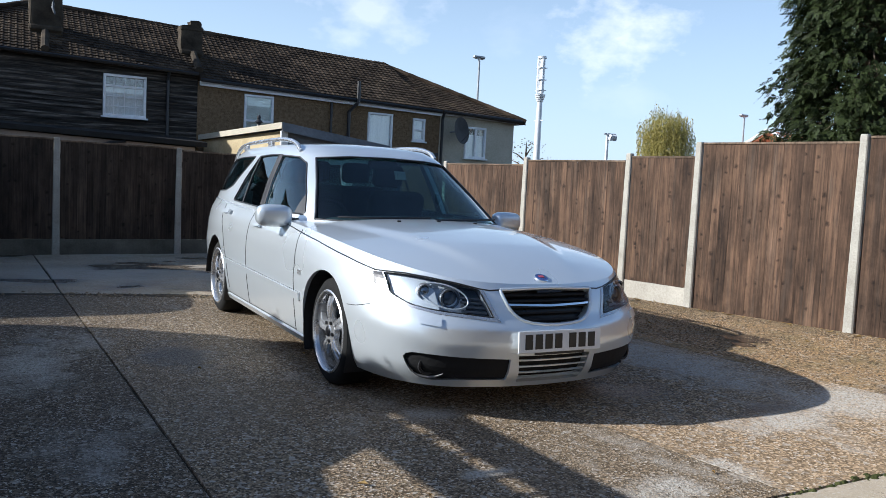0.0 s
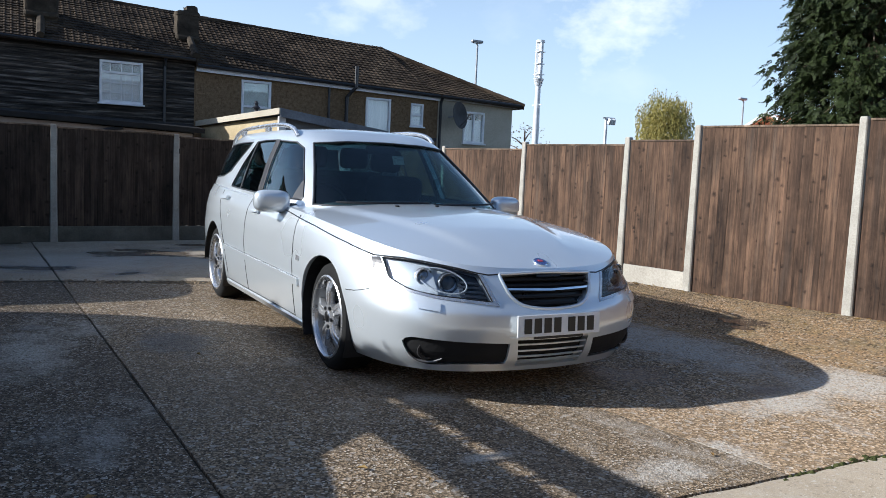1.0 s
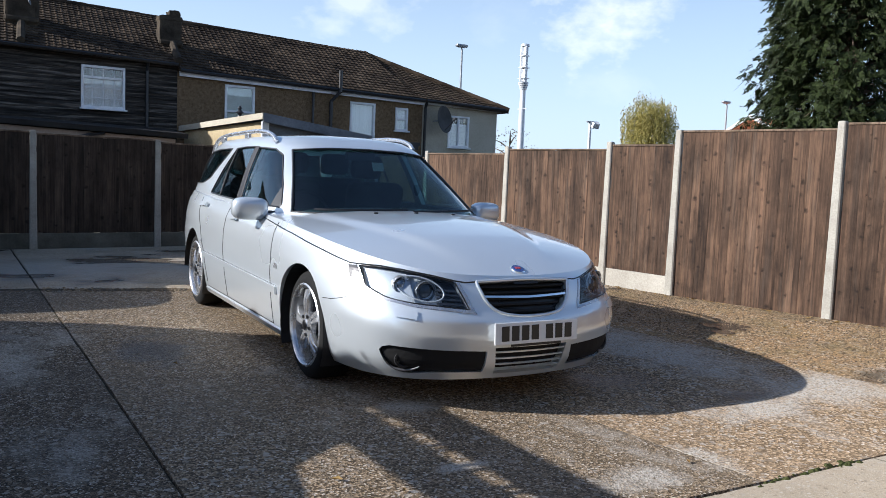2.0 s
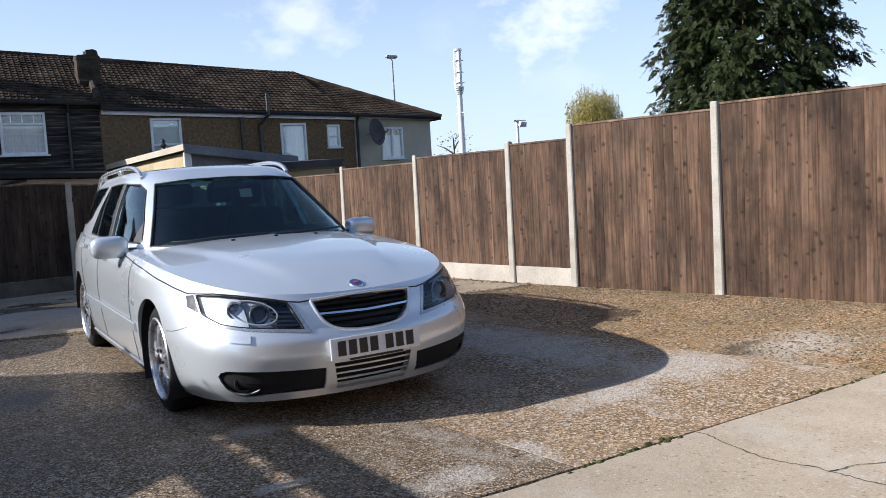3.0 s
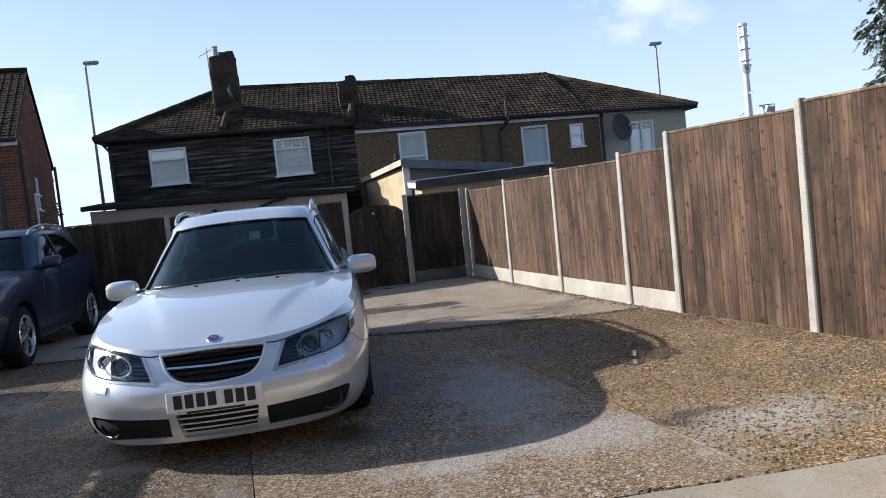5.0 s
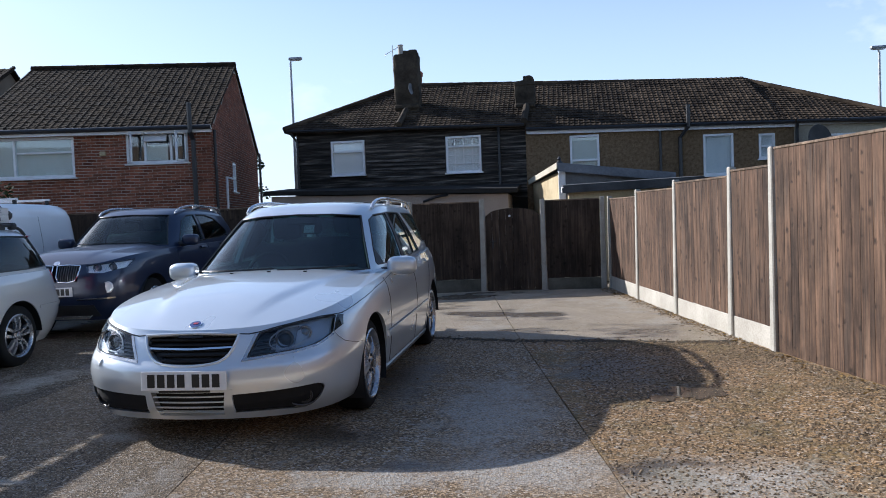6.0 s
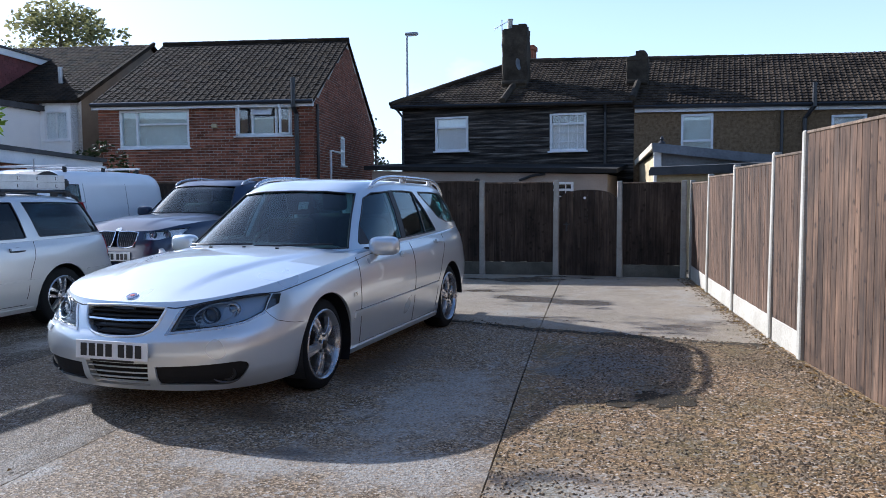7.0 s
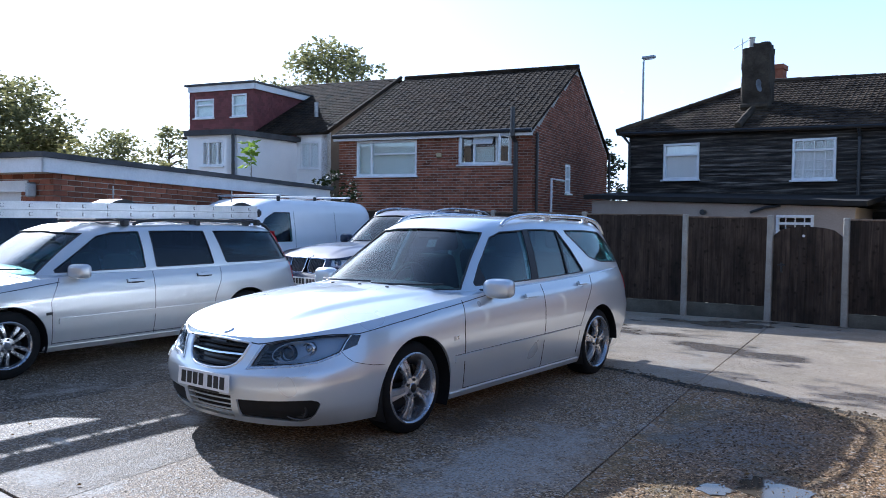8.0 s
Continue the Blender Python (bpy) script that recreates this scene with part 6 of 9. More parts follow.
def sapling(x, y, z):
    root = thing("sapling", "young tree with large bright green leaves", "sapling", pose(x, y, 0))
    part("stem", tube([(0, 0, -0.03), (0.03, 0, z * 0.5), (0, 0.02, z)], [0.025, 0.02, 0.006], 6), M["trunk"], root)
    r = random.Random(4)
    for k in range(46):
        c = Vector((r.uniform(-0.13, 0.13), r.uniform(-0.13, 0.13), z - 0.5 + 0.55 * k / 46))
        d = Vector((r.uniform(-1, 1), r.uniform(-1, 1), r.uniform(-0.4, 0.5))).normalized()
        s = d.cross(Vector((r.uniform(-1, 1), r.uniform(-1, 1), 1))).normalized()
        w = r.uniform(0.16, 0.26)
        up = d.cross(s) * 0.02
        from_lists("leaf", [c, c + d * w * 0.4 + s * w * 0.3 + up, c + d * w, c + d * w * 0.4 - s * w * 0.3 + up, c + d * w * 0.5 - up], [(0, 1, 4), (1, 2, 4), (2, 3, 4), (3, 0, 4)], M["leaf_bright"], root)


sapling(-11.0, 9.2, 3.15)


# ---- vehicles ----
from mathutils.bvhtree import BVHTree


def keyed(pairs):
    xs, ys = [p[0] for p in pairs], [p[1] for p in pairs]

    def at(v):
        return float(np.interp(v, xs, ys))

    return at


def soft_keyed(pairs, r=0.08):
    f = keyed(pairs)
    return lambda v: sum(f(v + r * k / 3) * w for k, w in zip((-3, -2, -1, 0, 1, 2, 3), (1, 2, 3, 4, 3, 2, 1))) / 16


def outline(yf, yr, w, nf, nr, count):
    """Closed rounded plan, from the front middle round by +x; mirrored halves."""
    yc, half = (yf + yr) / 2, (yr - yf) / 2
    a = np.linspace(-math.pi / 2, math.pi / 2, 1200)
    n = np.where(a < 0, nf, nr)
    x = w * np.abs(np.cos(a)) ** (2 / n)
    y = yc + half * np.sign(np.sin(a)) * np.abs(np.sin(a)) ** (2 / n)
    d = np.hypot(np.diff(x), np.diff(y))
    turn = np.abs(np.diff(np.unwrap(np.arctan2(np.diff(y), np.diff(x)))))
    s = np.r_[0, np.cumsum(d + 0.22 * np.r_[turn, 0])]
    t = np.linspace(0, s[-1], count // 2 + 1)
    hx, hy = np.interp(t, s, x), np.interp(t, s, y)
    hx[0] = hx[-1] = 0.0
    return [(p, q) for p, q in zip(hx, hy)] + [(-p, q) for p, q in zip(hx[-2:0:-1], hy[-2:0:-1])]


def shell(levels, top_rings, count=220):
    """A closed solid from stacked outlines. levels: lists of points round; top_rings: further rings closing the top."""
    bm = bmesh.new()
    rings = [[bm.verts.new(p) for p in ring] for ring in [*levels, *top_rings]]
    n = count
    for q, s in zip(rings, rings[1:]):
        for i in range(n):
            j = (i + 1) % n
            bm.faces.new((q[i], q[j], s[j], s[i]))
    for ring, flip in ((rings[0], True), (rings[-1], False)):
        for i in range(0, n // 2):
            a, b, c, d = ring[i], ring[i + 1], ring[(n - i - 1) % n], ring[(n - i) % n]
            f = [a, b, c, d]
            f = [v for k, v in enumerate(f) if v not in f[:k]]
            if len(f) > 2:
                bm.faces.new(f[::-1] if flip else f)
    bmesh.ops.recalc_face_normals(bm, faces=bm.faces[:])
    return bm


def body_solid(P, grow=0.0):
    """Lower body: bumper, flanks, bonnet and rear, without the cabin."""
    count = 220
    zs, zb, crown = soft_keyed(P["shoulder"], 0.15), keyed(P["floor"]), soft_keyed(P["crown"], 0.2)
    yf, yr, w = soft_keyed(P["nose"], 0.05), soft_keyed(P["tail"], 0.06), soft_keyed(P["side"], 0.05)
    crease = P.get("crease")
    cx = soft_keyed(crease, 0.2) if crease else None
    levels = []
    nf, bow = keyed(P.get("nose_plan", [(0, P["plan"][0])])), keyed(P.get("bow", [(0, 0.0)]))
    for k in range(31):
        t = k / 30
        ring = []
        for x, y in outline(yf(t), yr(t), w(t), nf(t), P["plan"][1], count):
            y += bow(t) * x * x * min(1.0, max(0.0, (1.3 - y) / 1.1))
            z0, z1 = zb(y), zs(y)
            ring.append((x, y, z0 + (z1 - z0) * t))
        levels.append(ring)
    tops = []
    base = levels[-1]
    f, r = yf(1.0), yr(1.0)
    for k in range(1, 31):
        s = (k / 30) ** 0.9 * 0.985
        ring = []
        for x, y, z in base:
            ys = min(max(y, f + 0.62), r - 0.3)
            xx, yy = x * (1 - s), y + (ys - y) * s
            h = zs(yy) + crown(yy) * (1 - (1 - s) ** 2.2)
            if cx:
                q = (cx(yy) - abs(xx)) / 0.055
                q = min(1, max(0, 0.5 + 0.5 * q))
                h += 0.016 * (q * q * (3 - 2 * q)) * min(1, max(0, (yy - 0.12) / 0.5))
            ring.append((xx, yy, h))
        tops.append(ring)
    return shell(levels, tops, count)


def cabin_solid(P, inset=0.0):
    """Glasshouse and roof, closed; inset makes the hollow inside."""
    count = 220
    yf, yr, w = soft_keyed(P["screen"], 0.04), soft_keyed(P["hatch"], 0.04), soft_keyed(P["tumble"], 0.035)
    sag = soft_keyed(P["roofline"], 0.25)
    z0, z1 = P["cabin_z"]
    levels = []
    for k in range(27):
        z = z0 + (z1 - z0) * k / 26
        zz = z0 - 0.05 + (z1 - inset - z0 + 0.05) * k / 26 if inset else z
        ring = []
        for x, y in outline(yf(z) + inset * 1.3, yr(z) - inset * 1.2, w(z) - inset, P["cabin_plan"][0], P["cabin_plan"][1], count):
            ring.append((x, y, zz + sag(y) * (z - z0) / (z1 - z0)))
        levels.append(ring)
    tops = []
    base = levels[-1]
    ys0, ys1 = min(p[1] for p in base), max(p[1] for p in base)
    for k in range(1, 11):
        s = k / 10 * 0.985
        ring = []
        for x, y, z in base:
            yy = y + (min(max(y, ys0 + 0.35), ys1 - 0.25) - y) * s
            ring.append((x * (1 - s), yy, z + (sag(yy) - sag(y)) + P["roof_crown"] * (1 - (1 - s) ** 2.3)))
        tops.append(ring)
    return shell(levels, tops, count)


def carve(bm, cutters):
    """bm minus the cutters, as a new mesh."""
    me = bpy.data.meshes.new("carved")
    bm.to_mesh(me)
    ob = new("carved", me)
    made = []
    for c in cutters:
        cm = bpy.data.meshes.new("cutter")
        c.to_mesh(cm)
        c.free()
        co = new("cutter", cm)
        md = ob.modifiers.new("cut", "BOOLEAN")
        md.operation, md.solver, md.object = "DIFFERENCE", "EXACT", co
        made.append(co)
    dg = bpy.context.evaluated_depsgraph_get()
    out = bpy.data.meshes.new_from_object(ob.evaluated_get(dg))
    for o in (ob, *made):
        d = o.data
        bpy.data.objects.remove(o)
        bpy.data.meshes.remove(d)
    out.materials.clear()
    return out


def along(pts, n):
    """n points spread evenly along a line of points."""
    p = np.array(pts, float)
    s = np.r_[0, np.cumsum(np.hypot(*np.diff(p, axis=0).T))]
    t = np.linspace(0, s[-1], n)
    return np.c_[np.interp(t, s, p[:, 0]), np.interp(t, s, p[:, 1])]


AX = {"y": (lambda a, b: (a, -3.0, b), (0, 1, 0)), "-y": (lambda a, b: (a, 9.0, b), (0, -1, 0)), "x": (lambda a, b: (-3.0, a, b), (1, 0, 0)), "-x": (lambda a, b: (3.0, a, b), (-1, 0, 0)), "-z": (lambda a, b: (a, b, 4.0), (0, 0, -1))}


def sheet(tree, top, bottom, way, proud, thick, nx=20, ny=8):
    """A curved plate lying on a surface: between an upper and a lower edge drawn flat, cast onto it along an axis."""
    start, d = AX[way]
    d = Vector(d)
    a, b = along(top, nx + 1), along(bottom, nx + 1)
    bm = bmesh.new()
    grid = []
    last = None
    for i in range(nx + 1):
        col = []
        for j in range(ny + 1):
            p = a[i] + (b[i] - a[i]) * j / ny
            o = Vector(start(*p))
            hit, nrm, _, _ = tree.ray_cast(o, d)
            if hit is None:
                hit = last if last is not None else o + d * 3
                nrm = -d
                hit = o + d * (hit - o).dot(d)
            last = hit
            col.append((hit, nrm if nrm.dot(d) < 0 else -nrm))
        grid.append(col)
    front = [[bm.verts.new(h + n * proud) for h, n in col] for col in grid]
    back = [[bm.verts.new(h + n * (proud - thick)) for h, n in col] for col in grid]
    for g, flip in ((front, False), (back, True)):
        for i in range(nx):
            for j in range(ny):
                f = (g[i][j], g[i][j + 1], g[i + 1][j + 1], g[i + 1][j])
                bm.faces.new(f[::-1] if flip else f)
    edge = [(i, 0) for i in range(nx)] + [(nx, j) for j in range(ny)] + [(i, ny) for i in range(nx, 0, -1)] + [(0, j) for j in range(ny, 0, -1)]
    for (i, j), (k, l_) in zip(edge, edge[1:] + edge[:1]):
        bm.faces.new((front[i][j], front[k][l_], back[k][l_], back[i][j]))
    bmesh.ops.recalc_face_normals(bm, faces=bm.faces[:])
    return bm


def groove(tree, pts, way, r=0.004, n=40):
    """A thin dark cord let into the surface, for shut lines and for painted shade lines."""
    start, d = AX[way]
    out = []
    for p in along(pts, n):
        hit, nrm, _, _ = tree.ray_cast(Vector(start(*p)), Vector(d))
        if hit is not None:
            out.append(hit + nrm * -0.0005)
    return tube(out, r, 5) if len(out) > 2 else None


def rounded(pts, n=16):
    """A smooth curve through the points."""
    p = [Vector((*q, 0)) for q in pts]
    p = [p[0] * 2 - p[1], *p, p[-1] * 2 - p[-2]]
    out = []
    for k in range(n + 1):
        t = k / n * (len(pts) - 1)
        i = min(int(t), len(pts) - 2)
        t -= i
        a, b, c, d = p[i:i + 4]
        q = 0.5 * (2 * b + (c - a) * t + (2 * a - 5 * b + 4 * c - d) * t * t + (3 * b - a - 3 * c + d) * t ** 3)
        out.append((q.x, q.y))
    return out


def flat(top, bottom):
    return [*top, *bottom[::-1]]


def mirror(pts):
    return [(-a, b) for a, b in pts]


def tyre_and_rim(root, name, m, R, width, rim, style, side):
    """A wheel with its tyre, rim, spokes, hub and brake disc. side: +1 where its face looks to +x."""
    w = part(name, lathe([(R * 0.3, -width / 2), (rim, -width / 2), (rim + 0.012, -width / 2 - 0.004), (R - 0.03, -width / 2 + 0.004), (R - 0.006, -width / 2 + 0.022), (R, -width / 2 + 0.045), (R, 0), (R, width / 2 - 0.045), (R - 0.006, width / 2 - 0.022), (R - 0.03, width / 2 - 0.004), (rim + 0.012, width / 2 + 0.004), (rim, width / 2), (rim - 0.01, width / 2 - 0.02)], 56), M["rubber"], root, "black road tyre on an alloy wheel", 40)
    w.matrix_local = m
    f = width / 2
    part("rim", lathe([(rim + 0.006, f + 0.002), (rim - 0.002, f + 0.008), (rim - 0.01, f + 0.003), (rim - 0.02, f - 0.02), (rim - 0.024, f - 0.02), (rim - 0.018, f - 0.004)], 56), M["alloy"], w, "silver alloy rim", 40)
    part("rim_barrel", lathe([(rim - 0.02, f - 0.02), (rim - 0.026, f - 0.06), (rim - 0.035, -f + 0.02), (rim - 0.045, -f + 0.02), (rim - 0.034, f - 0.06), (rim - 0.028, f - 0.02)], 48), M["alloy" if style == "grooved" else "disc"], w, "", 40)
    part("brake_disc", lathe([(0.05, f - 0.13), (rim * 0.6, f - 0.13), (rim * 0.6, f - 0.15), (0.05, f - 0.15)], 40), M["disc"], w, "", 30)
    part("backing", lathe([(0.0, f - 0.17), (rim - 0.03, f - 0.17), (rim - 0.03, f - 0.175), (0, f - 0.175)], 40), M["grille"], w)
    n = 5

    def spoke(a0, a1, w0, w1, r0, r1, mat):
        bm = bmesh.new()
        p0 = Vector((0, math.cos(a0), math.sin(a0)))
        p1 = Vector((0, math.cos(a1), math.sin(a1)))
        q0, q1 = Vector((0, -p0.z, p0.y)), Vector((0, -p1.z, p1.y))
        ring = []
        for t in (0.0, 0.25, 0.5, 0.75, 1.0):
            c = p0 * r0 * (1 - t) + p1 * r1 * t
            q = (q0 * (1 - t) + q1 * t).normalized()
            ww = w0 + (w1 - w0) * t
            x = f - 0.012 + 0.02 * (4 * t * (1 - t)) * 0.5 - 0.006 * t
            ring.append([bm.verts.new(c + q * ww + Vector((x - 0.03, 0, 0))), bm.verts.new(c + q * ww * 0.8 + Vector((x, 0, 0))), bm.verts.new(c - q * ww * 0.8 + Vector((x, 0, 0))), bm.verts.new(c - q * ww + Vector((x - 0.03, 0, 0)))])
        for a, b in zip(ring, ring[1:]):
            for i in range(4):
                bm.faces.new((a[i], a[(i + 1) % 4], b[(i + 1) % 4], b[i]))
        bmesh.ops.recalc_face_normals(bm, faces=bm.faces[:])
        part("spoke", bm, mat, w, "", 50)

    def grooved_spoke(a):
        """A broad spoke that widens to the rim, with a groove along its middle."""
        bm = bmesh.new()
        out, side = Vector((0, math.cos(a), math.sin(a))), Vector((0, -math.sin(a), math.cos(a)))
        rings = []
        for k in range(9):
            t = k / 8
            r = 0.045 + (rim - 0.012 - 0.045) * t
            hw_ = 0.022 + 0.014 * t + 0.014 * t ** 3
            x = f - 0.02 + 0.022 * math.sin(math.pi * min(1, t * 0.9 + 0.1)) - 0.012 * t
            g = 0.007 + 0.002 * t
            prof = ((-hw_, -0.035), (-hw_, -0.006), (-hw_ * 0.86, 0.0), (-g, -0.002), (-g * 0.5, -0.011), (g * 0.5, -0.011), (g, -0.002), (hw_ * 0.86, 0.0), (hw_, -0.006), (hw_, -0.035))
            rings.append([bm.verts.new(out * r + side * q + Vector((x + h, 0, 0))) for q, h in prof])
        for p, q in zip(rings, rings[1:]):
            for i in range(len(p)):
                j = (i + 1) % len(p)
                bm.faces.new((p[i], p[j], q[j], q[i]))
        bmesh.ops.recalc_face_normals(bm, faces=bm.faces[:])
        part("spoke", bm, M["alloy"], w, "", 35)

    for k in range(n):
        a = k * math.tau / n + 0.3
        if style == "grooved":
            grooved_spoke(a)
        elif style == "split":
            for s in (-1, 1):
                spoke(a + s * 0.2, a + s * 0.115, 0.014, 0.0235, 0.05, rim - 0.014, M["alloy"])
        elif style == "twin":
            for s in (-1, 1):
                spoke(a + s * 0.42, a + s * 0.2, 0.014, 0.022, 0.055, rim - 0.016, M["alloy"])
        else:
            for s in (-1, 1):
                spoke(a + s * 0.3, a + s * 0.22, 0.011, 0.014, 0.05, rim - 0.016, M["alloy"])
    part("hub", lathe([(0.0, f + 0.004), (0.028, f + 0.003), (0.034, f - 0.004), (0.075, f - 0.01), (0.08, f - 0.04), (0, f - 0.04)], 28), M["alloy"], w, "", 40)
    part("hub_cap", lathe([(0.0, f + 0.009), (0.022, f + 0.008), (0.03, f + 0.003), (0.031, f - 0.01)], 20), M["grille" if style == "grooved" else "alloy_dark"], w, "", 40)
    for k in range(5):
        a = k * math.tau / 5 + 0.3 + math.pi / 5
        bm = bmesh.new()
        add_tube(bm, [(f - 0.02, 0.056 * math.cos(a), 0.056 * math.sin(a)), (f + 0.001, 0.056 * math.cos(a), 0.056 * math.sin(a))], 0.0105, 8)
        part("wheel_bolt", bm, M["grille"], w)
    return w


def number_plate(root, m, w=0.52, h=0.111):
    o = part("number_plate", box((0, 0, 0), (w, 0.008, h), 0.003), M["plate"], root, "white number plate with plain dark bars")
    o.matrix_local = m
    x = -w * 0.43
    for k, gap in enumerate((0, 0, 0, 0, 1, 0, 0)):
        x += gap * w * 0.055
        part("bar", box((x + w * 0.05, -0.0055, 0), (w * 0.088, 0.003, h * 0.68), 0.001), M["plate_ink"], o)
        x += w * 0.117
    part("plate_frame", box((0, 0.004, -h / 2 - 0.006), (w * 0.6, 0.008, 0.014), 0.002), M["plate_ink"], o)
    return o


def seat(root, x, y, z, mat, bench=False, name="seat"):
    w = 0.5 if not bench else 1.25
    bm = bmesh.new()
    add_box(bm, (0, 0, 0.1), (w, 0.52, 0.2), 0.06, None, 3)
    add_box(bm, (0, 0.32, 0.42), (w * 0.98, 0.16, 0.66), 0.07, pose(0, 0, 0, 16, 0, 0), 3)
    o = part(name, bm, mat, root, "", 60)
    o.matrix_local = pose(x, y, z)
    for k in ((0,) if not bench else (-0.4, 0.0, 0.4)):
        part("headrest", box((k, 0.44, 0.86), (0.27, 0.1, 0.19), 0.045, pose(0, 0, 0, 10, 0, 0), 3), mat, o, "", 60)
    return o


def curve_pts(a, b, n, lift):
    return [Vector(a).lerp(Vector(b), k / n) + Vector((0, 0, lift * 4 * (k / n) * (1 - k / n))) for k in range(n + 1)]


def make_car(P):
    paint = M[P["paint"]]
    root = thing("car", P["label"], P["category"], P["at"])
    raw = body_solid(P)
    tree_b = BVHTree.FromBMesh(raw)
    hull = cabin_solid(P)
    tree_c = BVHTree.FromBMesh(hull)
    yw0, yw1, hw = P["axle"][0], P["axle"][1], P["half"]
    R = P["tyre"]
    ar, az, back = P.get("arch_hole", (R + P.get("arch", 0.045), R, 0.0))
    cut = []
    for y in (yw0, yw1):
        for s in (-1, 1):
            c = lathe([(0.0, 0.0), (ar, 0.0), (ar, 0.6), (0.0, 0.6)], 56)
            bmesh.ops.remove_doubles(c, verts=c.verts[:], dist=0.0005)
            for v in c.verts:
                v.co = Vector(((hw - 0.3 if s > 0 else -hw - 0.3) + v.co.x, y + back + v.co.y, az + v.co.z))
            bmesh.ops.recalc_face_normals(c, faces=c.faces[:])
            cut.append(c)
    zc0, zc1 = P["cabin_z"]
    cy0, cy1 = P["hollow"]
    cut.append(prism([(-hw + 0.17, cy0), (hw - 0.17, cy0), (hw - 0.17, cy1), (-hw + 0.17, cy1)], "z", 0.34, 1.6))
    for top, bottom, depth, *most in P["recess"]:
        tp, bt = [tuple(q) for q in along(top, 20)], [tuple(q) for q in along(bottom, 20)]
        ys = [tree_b.ray_cast(Vector((a, -3, b)), Vector((0, 1, 0)))[0] for a, b in tp + bt]
        deep = max(q.y for q in ys if q is not None) + depth
        deep = min(deep, most[0]) if most else deep
        cut.append(prism(flat(tp, bt), "y", -0.5, deep))
    me = carve(raw, cut)
    body = mesh_part("body", me, paint, root, P["body_label"], 32)
    # wheel wells
    for y in (yw0, yw1):
        for s in (-1, 1):
            bm = lathe([(ar - 0.001, -0.118), (ar - 0.001, 0.32), (0.0, 0.32), (0.0, 0.315), (ar - 0.007, 0.315), (ar - 0.007, -0.118)], 40)
            for v in list(bm.verts):
                v.co = Vector((s * (hw - 0.14 - v.co.x), y + back + v.co.y, az + v.co.z))
            bmesh.ops.delete(bm, geom=[v for v in bm.verts if v.co.z < P["floor"][1][1] + (0.1 if v.co.y > yw1 + 0.1 else -0.03)], context="VERTS")
            part("wheel_arch", bm, M["trim"], root)
    # cabin shell with its window openings
    cut = [cabin_solid(P, 0.032)]
    panes = []
    for key, top, bottom in P["side_glass"]:
        cut.append(prism(flat(top, bottom), "x", 0.25, 1.6))
        cut.append(prism(flat(top, bottom), "x", -1.6, -0.25))
        panes += [(key, top, bottom, "-x"), (key, top, bottom, "x")]
    ws_t, ws_b = P["windscreen"]
    cut.append(prism(flat(along(ws_t, 9).tolist(), along(ws_b, 9).tolist()), "y", 0.4, P["screen_end"]))
    rw_t, rw_b = P["rear_glass"]
    cut.append(prism(flat(rw_t, rw_b), "y", P["rear_start"], 6.0))
    roof = mesh_part("cabin_shell", carve(hull, cut), paint, root, "", 32)
    hull.free()
    for key, top, bottom, way in panes:
        o = part("window_pane", sheet(tree_c, top, bottom, way, -0.008, 0.004, 14, 8), M[P["glass"][key]], root, "", 40)
        # rubber seal round the opening
        ring = along([*top, *list(bottom)[::-1], top[0]], 90)
        st, d = AX[way]
        pts = [tree_c.ray_cast(Vector(st(*q)), Vector(d))[0] for q in ring]
        part("window_seal", tube([q for q in pts if q is not None], 0.006, 6), M["trim"], root)
    o = part("windscreen", sheet(tree_c, ws_t, ws_b, "y", -0.008, 0.004, 24, 12), M["screen_glass"], root, "", 60)
    o = part("rear_window", sheet(tree_c, rw_t, rw_b, "-y", -0.008, 0.004, 16, 8), M["car_glass"], root, "", 60)
    for line in (ws_t, ws_b):
        g = groove(tree_c, line, "y", 0.007, 40)
        if g:
            part("screen_seal", g, M["trim"], root)
    for side in (0, -1):
        g = groove(tree_c, [ws_t[side], ws_b[side]], "y", 0.009, 20)
        if g:
            part("screen_seal", g, M["trim"], root)
    for y in (yw0, yw1):
        for s in (-1, 1):
            m = pose(s * (hw - P["track_in"]), y, R) @ (Matrix() if s > 0 else pose(0, 0, 0, 0, 0, 180)) @ pose(0, 0, 0, 17 * y + 9 * s)
            tyre_and_rim(root, "wheel", m, R, P["tyre_w"], P["rim"], P["wheel_style"], s)
    # inside
    zf = P["seat_z"]
    for x in (-0.36, 0.36):
        seat(root, x, P["seats"][0], zf, M[P["seat_mat"]], name="front_seat")
    seat(root, 0, P["seats"][1], zf + 0.02, M[P["seat_mat"]], True, "rear_seat")
    y0 = P["dash"]
    bm = prism([(y0 - 0.4, zc0 - 0.02), (y0 + 0.1, zc0 + 0.02), (y0 + 0.3, zc0 - 0.06), (y0 + 0.34, zc0 - 0.4), (y0 - 0.4, zc0 - 0.4)], "x", -hw + 0.2, hw - 0.2)
    part("dashboard", bm, M["cabin"], root)
    bm = bmesh.new()
    ringp = [(0.185 * math.cos(k * math.tau / 28), 0, 0.185 * math.sin(k * math.tau / 28)) for k in range(29)]
    add_tube(bm, ringp, 0.016, 8)
    add_box(bm, (0, 0.03, 0), (0.16, 0.05, 0.1), 0.02)
    add_tube(bm, [(-0.18, 0, 0), (0.18, 0, 0)], 0.014, 6)
    add_tube(bm, [(0, 0, 0), (0, 0, -0.18)], 0.014, 6)
    o = part("steering_wheel", bm, M["cabin"], root, "", 40)
